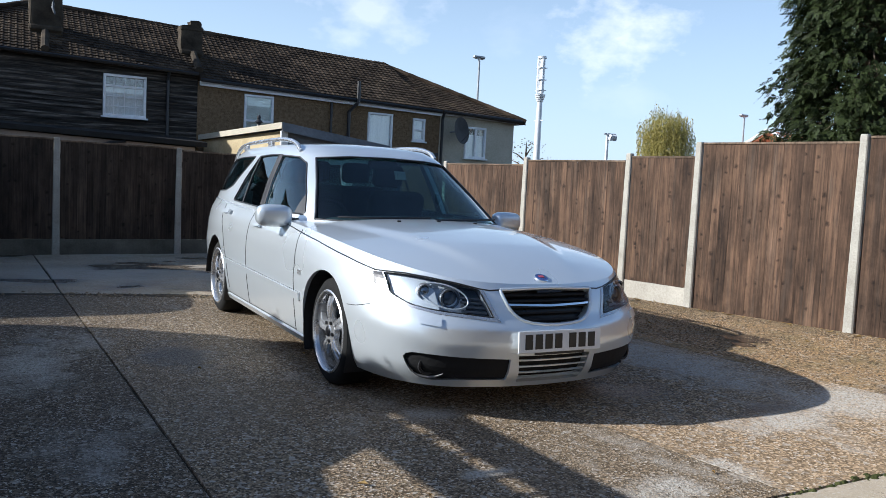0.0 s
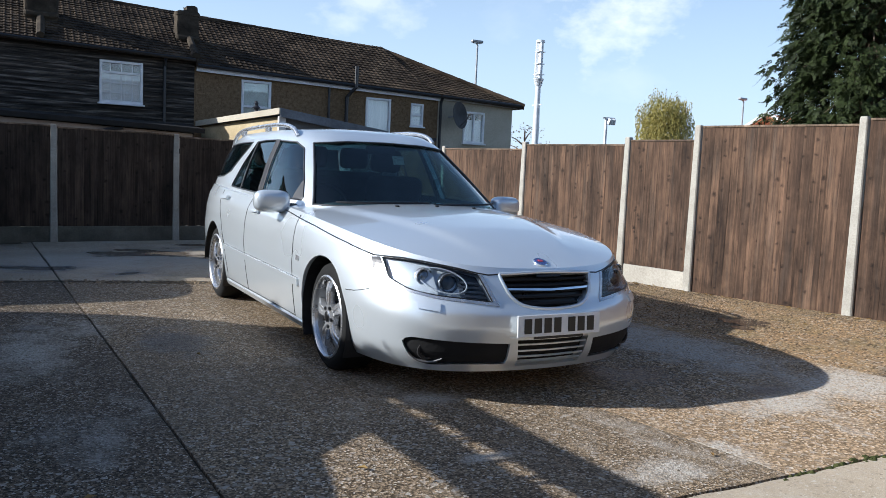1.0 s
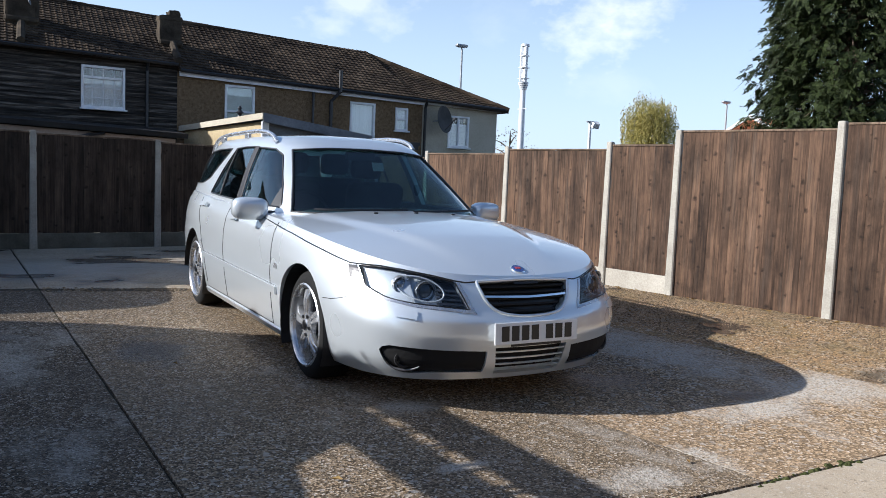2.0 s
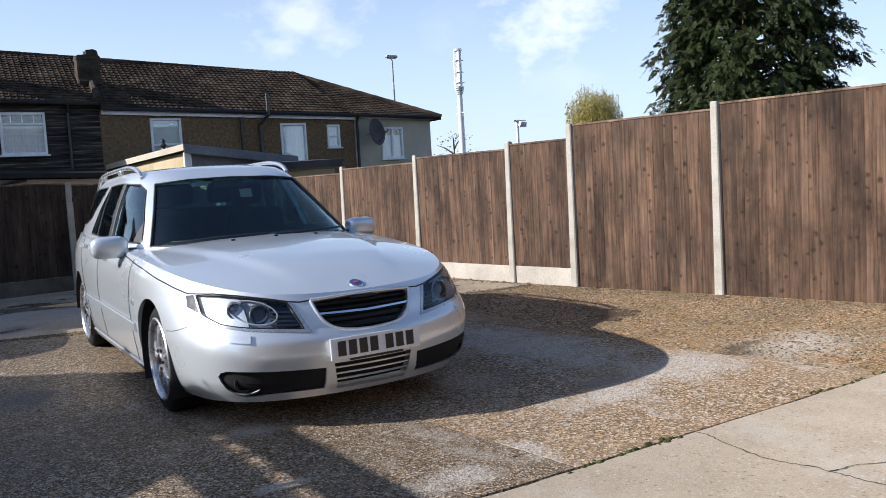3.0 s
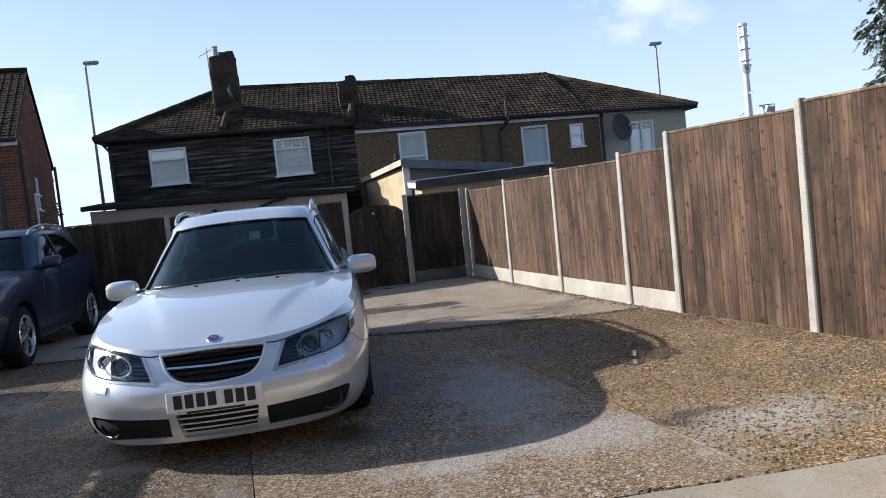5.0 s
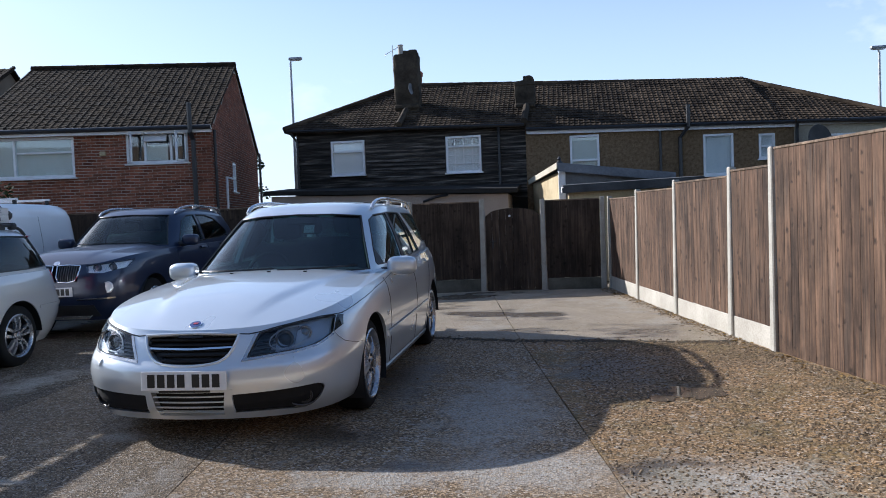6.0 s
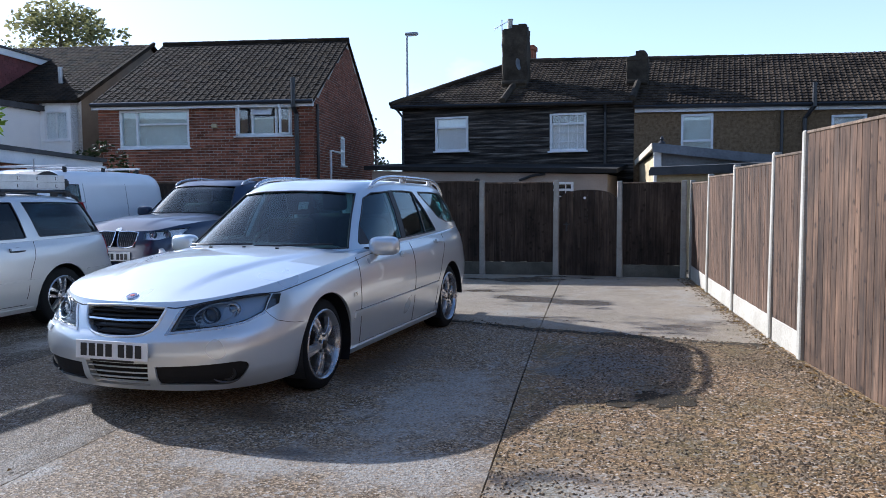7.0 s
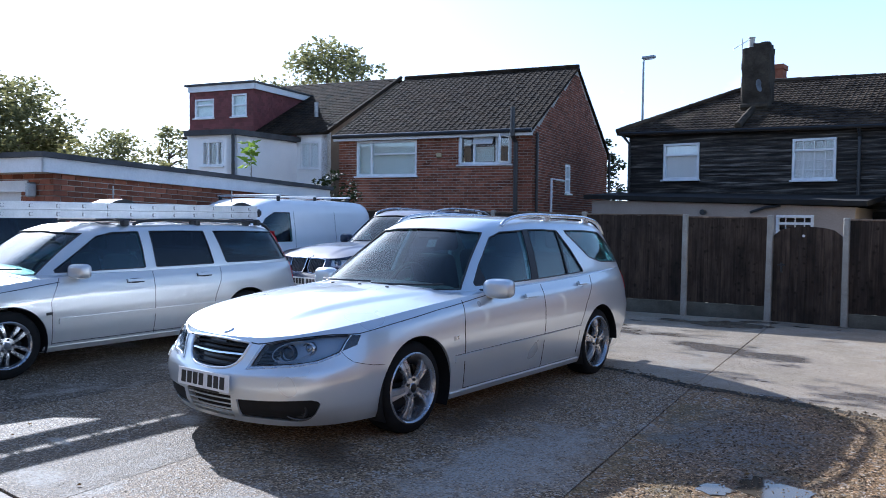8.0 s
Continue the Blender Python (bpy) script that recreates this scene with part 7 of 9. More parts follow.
    o.matrix_local = pose(-0.36, y0 + 0.42, zc0 + 0.0, -25, 0, 0)
    part("floor_pan", box((0, (yw0 + yw1) / 2, 0.3), (2 * hw - 0.3, yw1 - yw0 + 0.9, 0.06)), M["cabin"], root)
    part("headlining", sheet(tree_c, [(-0.45, cy0 + 0.9), (0.45, cy0 + 0.9)], [(-0.45, cy1 - 0.2), (0.45, cy1 - 0.2)], "-z", -0.036, 0.004, 6, 8), M["lining"], root)
    part("rear_mirror", box((0, P["mirror_in"][0], P["mirror_in"][1]), (0.24, 0.03, 0.065), 0.012), M["cabin"], root)
    # door mirrors
    mx, my, mz = P["door_mirror"]
    for s in (-1, 1):
        bm = bmesh.new()
        bmesh.ops.create_uvsphere(bm, u_segments=24, v_segments=14, radius=1.0)
        for v in bm.verts:
            c = v.co
            for i, e in ((0, 0.12), (1, 0.082), (2, 0.075)):
                q = abs(c[i]) ** 0.62
                c[i] = math.copysign(q * e, c[i])
            if c.y > 0.03:
                c.y = 0.03 + (c.y - 0.03) * 0.2
        o = part("door_mirror", bm, paint, root, "", 60)
        o.matrix_local = pose(s * (mx + 0.05), my, mz, 0, 0, s * 8)
        part("mirror_glass", box((0, 0.038, 0), (0.175, 0.006, 0.1), 0.002), M["chrome"], o)
        part("mirror_foot", tube([(-s * 0.05, 0.0, -0.04), (-s * 0.2, 0.02, -0.06)], [0.035, 0.045], 8), M["trim"], o)
    # handles, shut lines, side strips
    for y, z in P["handles"]:
        for s, way in ((1, "-x"), (-1, "x")):
            bm = sheet(tree_b, [(y - 0.1, z + 0.022), (y, z + 0.03), (y + 0.1, z + 0.022)], [(y - 0.1, z - 0.016), (y, z - 0.024), (y + 0.1, z - 0.016)], way, 0.003, 0.004, 10, 4)
            part("handle_cup", bm, M[P["cup"]] if "cup" in P else paint, root)
            bm = sheet(tree_b, [(y - 0.1, z + 0.018), (y + 0.09, z + 0.018)], [(y - 0.1, z - 0.008), (y + 0.09, z - 0.008)], way, 0.032, 0.018, 10, 3)
            part("door_handle", bm, paint, root, "", 40)
    for way in ("x", "-x"):
        for line in P["seams"]:
            g = groove(tree_b, line, way, 0.0036)
            if g:
                part("shut_line", g, M["grille"], root)
        for top, bottom, mat, proud in P["strips"]:
            part("side_moulding", sheet(tree_b, top, bottom, way, proud, proud + 0.006, 30, 3), M[mat] if mat in M else paint, root, "", 40)
    for way in ("x", "-x"):
        # thin bumper seam, and dark lines that paint shade along the side moulding
        for line in P.get("seam_shade_lines", ()):
            g = groove(tree_b, line, way, 0.0021)
            if g:
                part("shut_line", g, M["trim"], root)
    for line in P["top_seams"]:
        g = groove(tree_b, line, "-z", 0.0034, 60)
        if g:
            part("shut_line", g, M["grille"], root)
    for line in P.get("front_seams", ()):
        g = groove(tree_b, line, "y", 0.0042, 60)
        if g:
            part("shut_line", g, M["grille"], root)
    # roof rails
    rl = P.get("rails")
    if rl:
        x, ya, yb, zr, mat = rl
        for s in (-1, 1):
            pts = []
            for k in range(31):
                t = k / 30
                y = ya + (yb - ya) * t
                hit = tree_c.ray_cast(Vector((s * x, y, 3)), Vector((0, 0, -1)))[0]
                e = min(1.0, 8 * t, 8 * (1 - t))
                pts.append((s * x, y, (hit.z if hit else zr) + 0.012 + 0.04 * math.sqrt(max(0, 1 - (1 - e) ** 2))))
            bm = tube(pts, 0.017, 8)
            for v in bm.verts:
                pass
            part("roof_rail", bm, M[mat], root, "", 50)
            for t in (0.4, 0.8):
                y = ya + (yb - ya) * t
                part("rail_foot", box((s * x, y, pts[int(30 * t)][2] - 0.03), (0.03, 0.1, 0.05), 0.008), M[mat], root)
    # wipers
    for x0, x1 in P.get("wipers", ()):
        pts = []
        for k in range(12):
            t = k / 11
            x, z = x0 + (x1 - x0) * t, P["wiper_z"] + 0.012 * t
            hit = tree_c.ray_cast(Vector((x, -1, z)), Vector((0, 1, 0)))[0]
            if hit:
                pts.append(hit + Vector((0, -0.015, 0.008)))
        if len(pts) > 2:
            part("wiper", tube(pts, 0.008, 6), M["trim"], root)
    return root, tree_b, tree_c, paint

HERO = dict(
    label="silver metallic estate car with smoked headlamps, parked and damp", category="car", body_label="silver metallic body with bonnet and bumpers", paint="silver", at=pose(0, 0, 0),
    half=0.9, axle=(1.02, 3.69), tyre=0.308, tyre_w=0.215, rim=0.233, track_in=0.145, wheel_style="grooved", arch_hole=(0.36, 0.296, 0.025),
    shoulder=[(0, 0.65), (0.12, 0.685), (0.35, 0.735), (0.65, 0.782), (1.0, 0.824), (1.5, 0.866), (2.0, 0.893), (3.0, 0.915), (3.6, 0.94), (4.2, 0.965), (4.84, 0.955)],
    floor=[(0, 0.165), (0.45, 0.16), (0.7, 0.165), (1.3, 0.16), (3.4, 0.17), (4.4, 0.2), (4.84, 0.27)],
    nose=[(0, 0.08), (0.15, 0.025), (0.45, -0.008), (0.62, 0.006), (0.70, 0.044), (0.85, 0.075), (1.0, 0.125)],
    tail=[(0, 4.70), (0.3, 4.83), (0.5, 4.84), (0.6, 4.80), (1.0, 4.72)],
    side=[(0, 0.83), (0.06, 0.86), (0.12, 0.868), (0.3, 0.888), (0.55, 0.903), (0.75, 0.897), (0.9, 0.874), (1.0, 0.828)],
    plan=(4.5, 4.7), nose_plan=[(0, 6.5), (0.2, 8.0), (0.5, 8.0), (0.78, 6.0), (1.0, 5.2)], bow=[(0, 0.34), (0.5, 0.34), (1.0, 0.28)], crown=[(0, 0.03), (0.3, 0.05), (1.0, 0.065), (1.6, 0.055), (2.0, 0.04), (4.8, 0.03)],
    crease=[(0, 0.26), (0.15, 0.27), (0.5, 0.36), (1.0, 0.5), (1.5, 0.62), (2.0, 0.65)],
    cabin_z=(0.86, 1.42), cabin_plan=(4.4, 5.0), roof_crown=0.035, hollow=(1.78, 4.45),
    screen=[(0.86, 1.36), (0.93, 1.50), (1.0, 1.62), (1.36, 2.20), (1.405, 2.32), (1.42, 2.42)],
    hatch=[(0.86, 4.74), (1.0, 4.70), (1.3, 4.52), (1.4, 4.42), (1.42, 4.36)],
    tumble=[(0.86, 0.80), (0.95, 0.785), (1.15, 0.715), (1.33, 0.635), (1.39, 0.60), (1.42, 0.545)],
    roofline=[(1.3, 0.0), (2.3, 0.0), (3.0, 0.012), (4.0, -0.005), (4.6, -0.03)],
    windscreen=([(-0.52, 1.325), (-0.3, 1.345), (0, 1.352), (0.3, 1.345), (0.52, 1.325)], [(-0.7, 0.91), (-0.35, 0.918), (0, 0.92), (0.35, 0.918), (0.7, 0.91)]), screen_end=2.5,
    rear_glass=([(-0.5, 1.33), (0.5, 1.33)], [(-0.6, 1.03), (0.6, 1.03)]), rear_start=4.2,
    side_glass=[
        ("front", [(1.9, 0.95), (2.04, 1.08), (2.3, 1.285), (2.44, 1.33), (2.73, 1.343)], [(1.9, 0.932), (2.1, 0.933), (2.4, 0.936), (2.64, 0.94)]),
        ("rear", [(2.81, 1.348), (3.05, 1.348), (3.29, 1.338), (3.4, 1.2), (3.54, 0.985)], [(2.74, 0.942), (3.0, 0.948), (3.3, 0.956), (3.54, 0.965)]),
        ("quarter", [(3.44, 1.338), (3.8, 1.334), (4.13, 1.315), (4.33, 1.185), (4.5, 1.045)], [(3.44, 1.325), (3.6, 1.2), (3.74, 1.09), (3.95, 1.04), (4.5, 1.02)])],
    glass={"front": "car_glass", "rear": "car_glass", "quarter": "car_glass"},
    recess=[
        ([(-0.287, 0.657), (0, 0.665), (0.287, 0.657)], [(-0.287, 0.645), (-0.262, 0.575), (-0.22, 0.525), (-0.15, 0.498), (0, 0.488), (0.15, 0.498), (0.22, 0.525), (0.262, 0.575), (0.287, 0.645)], 0.05),
        ([(0.402, 0.654), (0.5, 0.677), (0.62, 0.698), (0.7, 0.708), (0.765, 0.708)], [(0.35, 0.525), (0.49, 0.54), (0.62, 0.553), (0.71, 0.573), (0.768, 0.616)], 0.03),
        ([(-0.402, 0.654), (-0.5, 0.677), (-0.62, 0.698), (-0.7, 0.708), (-0.765, 0.708)], [(-0.35, 0.525), (-0.49, 0.54), (-0.62, 0.553), (-0.71, 0.573), (-0.768, 0.616)], 0.03),
        ([(-0.225, 0.335), (0.225, 0.335)], [(-0.2, 0.19), (0.2, 0.19)], 0.05),
        ([(0.265, 0.318), (0.5, 0.328), (0.66, 0.338), (0.72, 0.34), (0.738, 0.33)], [(0.265, 0.205), (0.5, 0.206), (0.6, 0.197), (0.655, 0.204), (0.7, 0.232), (0.73, 0.275), (0.744, 0.312)], 0.06),
        ([(-0.265, 0.318), (-0.5, 0.328), (-0.66, 0.338), (-0.72, 0.34), (-0.738, 0.33)], [(-0.265, 0.205), (-0.5, 0.206), (-0.6, 0.197), (-0.655, 0.204), (-0.7, 0.232), (-0.73, 0.275), (-0.744, 0.312)], 0.06)],
    seat_z=0.37, seats=(2.5, 3.3), dash=1.98, seat_mat="seat", mirror_in=(2.26, 1.30), door_mirror=(0.87, 1.95, 0.918),
    handles=[(2.47, 0.816), (3.38, 0.864)],
    seams=[[(1.575, 0.215), (1.555, 0.45), (1.55, 0.65), (1.58, 0.853)], [(2.66, 0.215), (2.68, 0.6), (2.69, 0.915)], [(3.26, 0.26), (3.3, 0.5), (3.42, 0.7), (3.53, 0.82), (3.58, 0.93)], [(0.56, 0.712), (0.85, 0.755), (1.27, 0.805), (1.5, 0.826), (1.75, 0.852), (1.92, 0.868)], [(1.58, 0.217), (3.28, 0.222)]],
    # first two lines paint the moulding's shade, the third is a bumper seam
    seam_shade_lines=[[(1.44, 0.421), (3.3, 0.459)], [(1.44, 0.473), (3.3, 0.505)], [(0.43, 0.622), (0.45, 0.585), (0.485, 0.552), (0.56, 0.532), (0.62, 0.52), (0.71, 0.513)]],
    strips=[([(1.44, 0.47), (3.3, 0.502)], [(1.44, 0.424), (3.3, 0.462)], "paint", 0.014), ([(1.42, 0.205), (3.33, 0.21)], [(1.42, 0.166), (3.33, 0.174)], "paint", 0.014)],
    top_seams=[], front_seams=[[(0.285, 0.657), (0.345, 0.653), (0.4, 0.661), (0.5, 0.684), (0.62, 0.705), (0.7, 0.715), (0.79, 0.713)], [(-0.285, 0.657), (-0.345, 0.653), (-0.4, 0.661), (-0.5, 0.684), (-0.62, 0.705), (-0.7, 0.715), (-0.79, 0.713)]],
    rails=(0.565, 2.5, 4.35, 1.46, "rail"), wipers=[(-0.6, 0.02), (0.05, 0.62)], wiper_z=0.928,
)


HERO["recess"] = [(rounded(a), rounded(b), c) for a, b, c in HERO["recess"]]


def hero_car():
    root, tb, tc, paint = make_car(HERO)
    rec = HERO["recess"]
    # grille
    top, bot, _ = rec[0]
    part("grille_back", sheet(tb, top, bot, "y", -0.045, 0.004, 20, 8), M["grille"], root)
    for k in range(5):
        z = 0.515 + k * 0.029
        hw = 0.17 + 0.1 * min(1, k / 2.5)
        part("grille_slat", sheet(tb, [(-hw, z + 0.009), (hw, z + 0.009)], [(-hw, z), (hw, z)], "y", -0.012, 0.02, 16, 2), M["void"], root)
    part("grille_bar", sheet(tb, [(-0.262, 0.592), (0, 0.586), (0.262, 0.592)], [(-0.257, 0.582), (0, 0.575), (0.257, 0.582)], "y", -0.002, 0.02, 20, 2), M["chrome"], root, "bright chrome grille bar")
    ring = along([*top, *bot[::-1], top[0]], 100)
    pts = [tb.ray_cast(Vector((a, -2, b)), Vector((0, 1, 0)))[0] for a, b in ring]
    part("grille_frame", tube([p for p in pts if p], 0.009, 8), paint, root, "silver grille surround", 60)
    part("grille_badge_strip", sheet(tb, [(-0.075, 0.652), (0.075, 0.652)], [(-0.075, 0.642), (0.075, 0.642)], "y", 0.004, 0.004, 6, 2), M["trim"], root)
    # lower grille and intakes
    top, bot, _ = rec[3]
    part("lower_grille_back", sheet(tb, top, bot, "y", -0.04, 0.004, 14, 6), M["void"], root)
    for z in (0.308, 0.275, 0.242, 0.21):
        part("lower_slat", sheet(tb, [(-0.222 + (0.33 - z) * 0.15, z + 0.004), (0.222 - (0.33 - z) * 0.15, z + 0.004)], [(-0.22 + (0.33 - z) * 0.15, z - 0.0035), (0.22 - (0.33 - z) * 0.15, z - 0.0035)], "y", -0.004, 0.007, 14, 2), paint, root, "silver lower grille slat", 40)
    for s in (1, -1):
        top, bot, _ = rec[4]
        flip = lambda q: [(s * a, b) for a, b in q]
        part("intake_back", sheet(tb, flip(top), flip(bot), "y", -0.012, 0.004, 24, 6), M["void"], root)
        fog = part("fog_lamp", lathe([(0.0, -0.035), (0.03, -0.022), (0.036, 0.008), (0.046, 0.008), (0.05, -0.04), (0, -0.04)], 24, "z"), M["trim"], root, "", 40)
        hit = tb.ray_cast(Vector((s * 0.65, -2, 0.27)), Vector((0, 1, 0)))[0]
        fog.matrix_local = Matrix.Translation(hit + Vector((-s * 0.012, 0.03, 0))) @ pose(0, 0, 0, 90, 0, 0) @ pose(0, 0, 0, 0, s * 14, 0)
        part("fog_glass", lathe([(0.0, 0.004), (0.02, 0.003), (0.035, 0.0)], 24, "z"), M["lamp_glass"], fog, "", 40)
        ring = along([*flip(top), *flip(bot)[::-1], flip(top)[0]], 60)
        pts = [tb.ray_cast(Vector((a, -2, b)), Vector((0, 1, 0)))[0] for a, b in ring]
        # bright scoop beside the fog lamp
        arc = [(0.636 + 0.072 * math.cos(q), 0.272 + 0.062 * math.sin(q)) for q in (math.radians(215 + 11 * k) for k in range(11))]
        pts = [tb.ray_cast(Vector((s * a, -2, b)), Vector((0, 1, 0)))[0] for a, b in arc]
        part("fog_scoop", tube([q + Vector((0, 0.008, 0)) for q in pts if q], [0.002 + 0.006 * math.sin(math.pi * k / 10) for k in range(len([q for q in pts if q]))], 8), M["alloy_dark"], root, "", 60)
        # headlamps
        top, bot, _ = rec[1]
        t_, b_ = flip(top), flip(bot)
        lamp = part("headlamp", sheet(tb, t_, b_, "y", -0.05, 0.004, 26, 8), M["alloy_dark"], root, "headlamp with smoked clear cover")
        t2, b2 = along(t_, 27), along(b_, 27)
        part("inner_panel", sheet(tb, t2[0:8].tolist(), b2[0:8].tolist(), "y", -0.034, 0.004, 10, 8), M["grille"], lamp, "black ribbed panel beside the projector")
        part("reflector", sheet(tb, t2[15:27].tolist(), b2[15:27].tolist(), "y", -0.02, 0.004, 14, 8), M["reflector"], lamp, "bright lamp reflector", 40)
        part("lamp_bowl", sheet(tb, t2[7:16].tolist(), b2[6:16].tolist(), "y", -0.04, 0.004, 14, 8), M["reflector"], lamp, "grey projector bowl", 40)
        ring = [(0.56 + 0.1 * math.cos(q), 0.618 + 0.057 * math.sin(q) + 0.018 * math.cos(q)) for q in (k * math.tau / 36 for k in range(37))]
        pts = [tb.ray_cast(Vector((s * a, -2, b)), Vector((0, 1, 0)))[0] for a, b in ring]
        part("bowl_ring", tube([q + Vector((0, 0.012, 0)) for q in pts if q], 0.004, 8), M["reflector"], lamp, "bright ring round the projectors", 60)
        for x, z, r in ((0.535, 0.606, 0.05), (0.632, 0.632, 0.042)):
            hit = tb.ray_cast(Vector((s * x, -2, z)), Vector((0, 1, 0)))[0]
            m = Matrix.Translation(hit + Vector((0, 0.03, 0))) @ pose(0, 0, 0, 90, 0, 0) @ pose(0, 0, 0, 0, s * 10, 0)
            o = part("projector", lathe([(0.0, 0.012), (r * 0.4, 0.008), (r * 0.7, -0.004), (r * 0.78, -0.01), (r * 0.8, 0.004), (r, 0.01), (r * 1.05, 0.0), (r * 1.05, -0.03)], 28, "z"), M["lens"] if x < 0.6 else M["alloy"], lamp, "", 50)
            o.matrix_local = m
        for k in range(4):
            z = 0.545 + 0.022 * k
            part("lamp_rib", sheet(tb, [(s * (0.374 + 0.008 * k), z + 0.007), (s * 0.5, z + 0.016)], [(s * (0.374 + 0.008 * k), z), (s * 0.5, z + 0.008)], "y", -0.012, 0.02, 6, 1), M["alloy_dark"], lamp, "grey rib beside the projector")
        o = part("lamp_cover", sheet(tb, t_, b_, "y", 0.001, 0.004, 30, 8), M["smoked"], lamp, "smoked clear plastic cover", 60)
        o.visible_shadow = False
        part("turn_lamp", sheet(tb, [(s * 0.77, 0.708), (s * 0.796, 0.704)], [(s * 0.773, 0.618), (s * 0.805, 0.648)], "y", 0.002, 0.006, 8, 5), M["turn_grey"], lamp, "clear grey turn lamp")
        ring = along([*t_, *b_[::-1], t_[0]], 90)
        pts = [tb.ray_cast(Vector((a, -2, b)), Vector((0, 1, 0)))[0] for a, b in ring]
        part("lamp_gasket", tube([q for q in pts if q], 0.0034, 6), M["grille"], lamp, "black rubber gasket", 60)
        part("lamp_trim", sheet(tb, [(s * 0.34, 0.52), (s * 0.49, 0.535), (s * 0.62, 0.548), (s * 0.71, 0.568), (s * 0.77, 0.61)], [(s * 0.318, 0.503), (s * 0.49, 0.522), (s * 0.62, 0.535), (s * 0.714, 0.556), (s * 0.776, 0.6)], "y", 0.004, 0.008, 24, 2), M["alloy"], root, "satin strip under the headlamp", 60)
        part("lamp_trim", sheet(tb, [(s * 0.378, 0.65), (s * 0.397, 0.652)], [(s * 0.318, 0.505), (s * 0.344, 0.522)], "y", 0.004, 0.008, 4, 8), M["alloy"], root, "satin strip beside the headlamp", 60)
        part("washer_cover", sheet(tb, [(s * 0.6, 0.512), (s * 0.7, 0.522)], [(s * 0.61, 0.476), (s * 0.695, 0.486)], "y", 0.009, 0.014, 6, 4), paint, root, "", 40)
        # side repeater, sail panel, pillar blackout, tail lamp
        way = "-x" if s > 0 else "x"
        part("side_repeater", sheet(tb, [(1.42, 0.612), (1.47, 0.614)], [(1.42, 0.582), (1.47, 0.584)], way, 0.006, 0.008, 6, 3), M["alloy"], root, "small clear side repeater")
        part("pillar_trim", sheet(tc, [(2.735, 1.35), (2.805, 1.352)], [(2.645, 0.936), (2.735, 0.938)], way, 0.003, 0.004, 4, 8), M["trim"], root, "black door pillar trim")
        part("sail_panel", sheet(tc, [(1.9, 0.95), (2.03, 1.065)], [(1.9, 0.933), (2.03, 0.934)], way, 0.002, 0.004, 6, 4), M["trim"], root)
        part("quarter_bar", sheet(tc, [(3.275, 1.34), (3.295, 1.34)], [(3.245, 0.955), (3.27, 0.955)], way, 0.001, 0.012, 3, 10), M["trim"], root)
        part("tail_lamp", sheet(tb, [(4.45, 0.93), (4.68, 0.93)], [(4.5, 0.74), (4.70, 0.72)], way, 0.004, 0.01, 10, 6), M["red_lens"], root, "red tail lamp")
    # bonnet badge: enamel disc in a ring
    hit, nrm, _, _ = tb.ray_cast(Vector((0, 0.18, 3)), Vector((0, 0, -1)))
    turn = nrm.to_track_quat("Z", "Y").to_matrix().to_4x4()
    o = part("badge", lathe([(0.0, 0.006), (0.03, 0.005), (0.036, 0.007), (0.039, 0.004), (0.039, -0.004), (0, -0.004)], 28, "z"), M["chrome"], root, "small round enamel badge", 40)
    o.matrix_local = Matrix.Translation(hit) @ turn
    part("badge_field", lathe([(0.0, 0.0078), (0.032, 0.0068), (0.032, 0.005), (0, 0.005)], 28, "z"), M["badge_blue"], o, "dark blue enamel")
    part("badge_field", box((0, 0.004, 0.0085), (0.03, 0.02, 0.002), 0.0008), M["badge_red"], o, "red enamel")
    for x in (-0.27, 0.02, 0.3):
        hit = tb.ray_cast(Vector((x, 1.38, 3)), Vector((0, 0, -1)))[0]
        part("washer_jet", box(tuple(hit + Vector((0, 0, 0.004))), (0.026, 0.018, 0.01), 0.003), M["trim"], root)
    hit = tb.ray_cast(Vector((0, -2, 0.412)), Vector((0, 1, 0)))[0]
    number_plate(root, pose(0, hit.y - 0.012, 0.412, -3, 0, 0))
    part("plate_panel", sheet(tb, [(-0.27, 0.352), (0.27, 0.352)], [(-0.22, 0.337), (0.22, 0.337)], "y", 0.003, 0.006, 8, 2), paint, root)
    # papers behind the screen, exhaust under the tail
    o = part("paper_tag", box((0, 0, 0), (0.09, 0.003, 0.07)), M["paper"], root, "small white paper behind the windscreen")
    o.matrix_local = pose(0.1, 2.16, 1.23, -28, 0, 0)
    part("exhaust_pipe", tube([(0.5, 4.3, 0.24), (0.5, 4.86, 0.23)], 0.03, 12), M["chrome"], root)


hero_car()

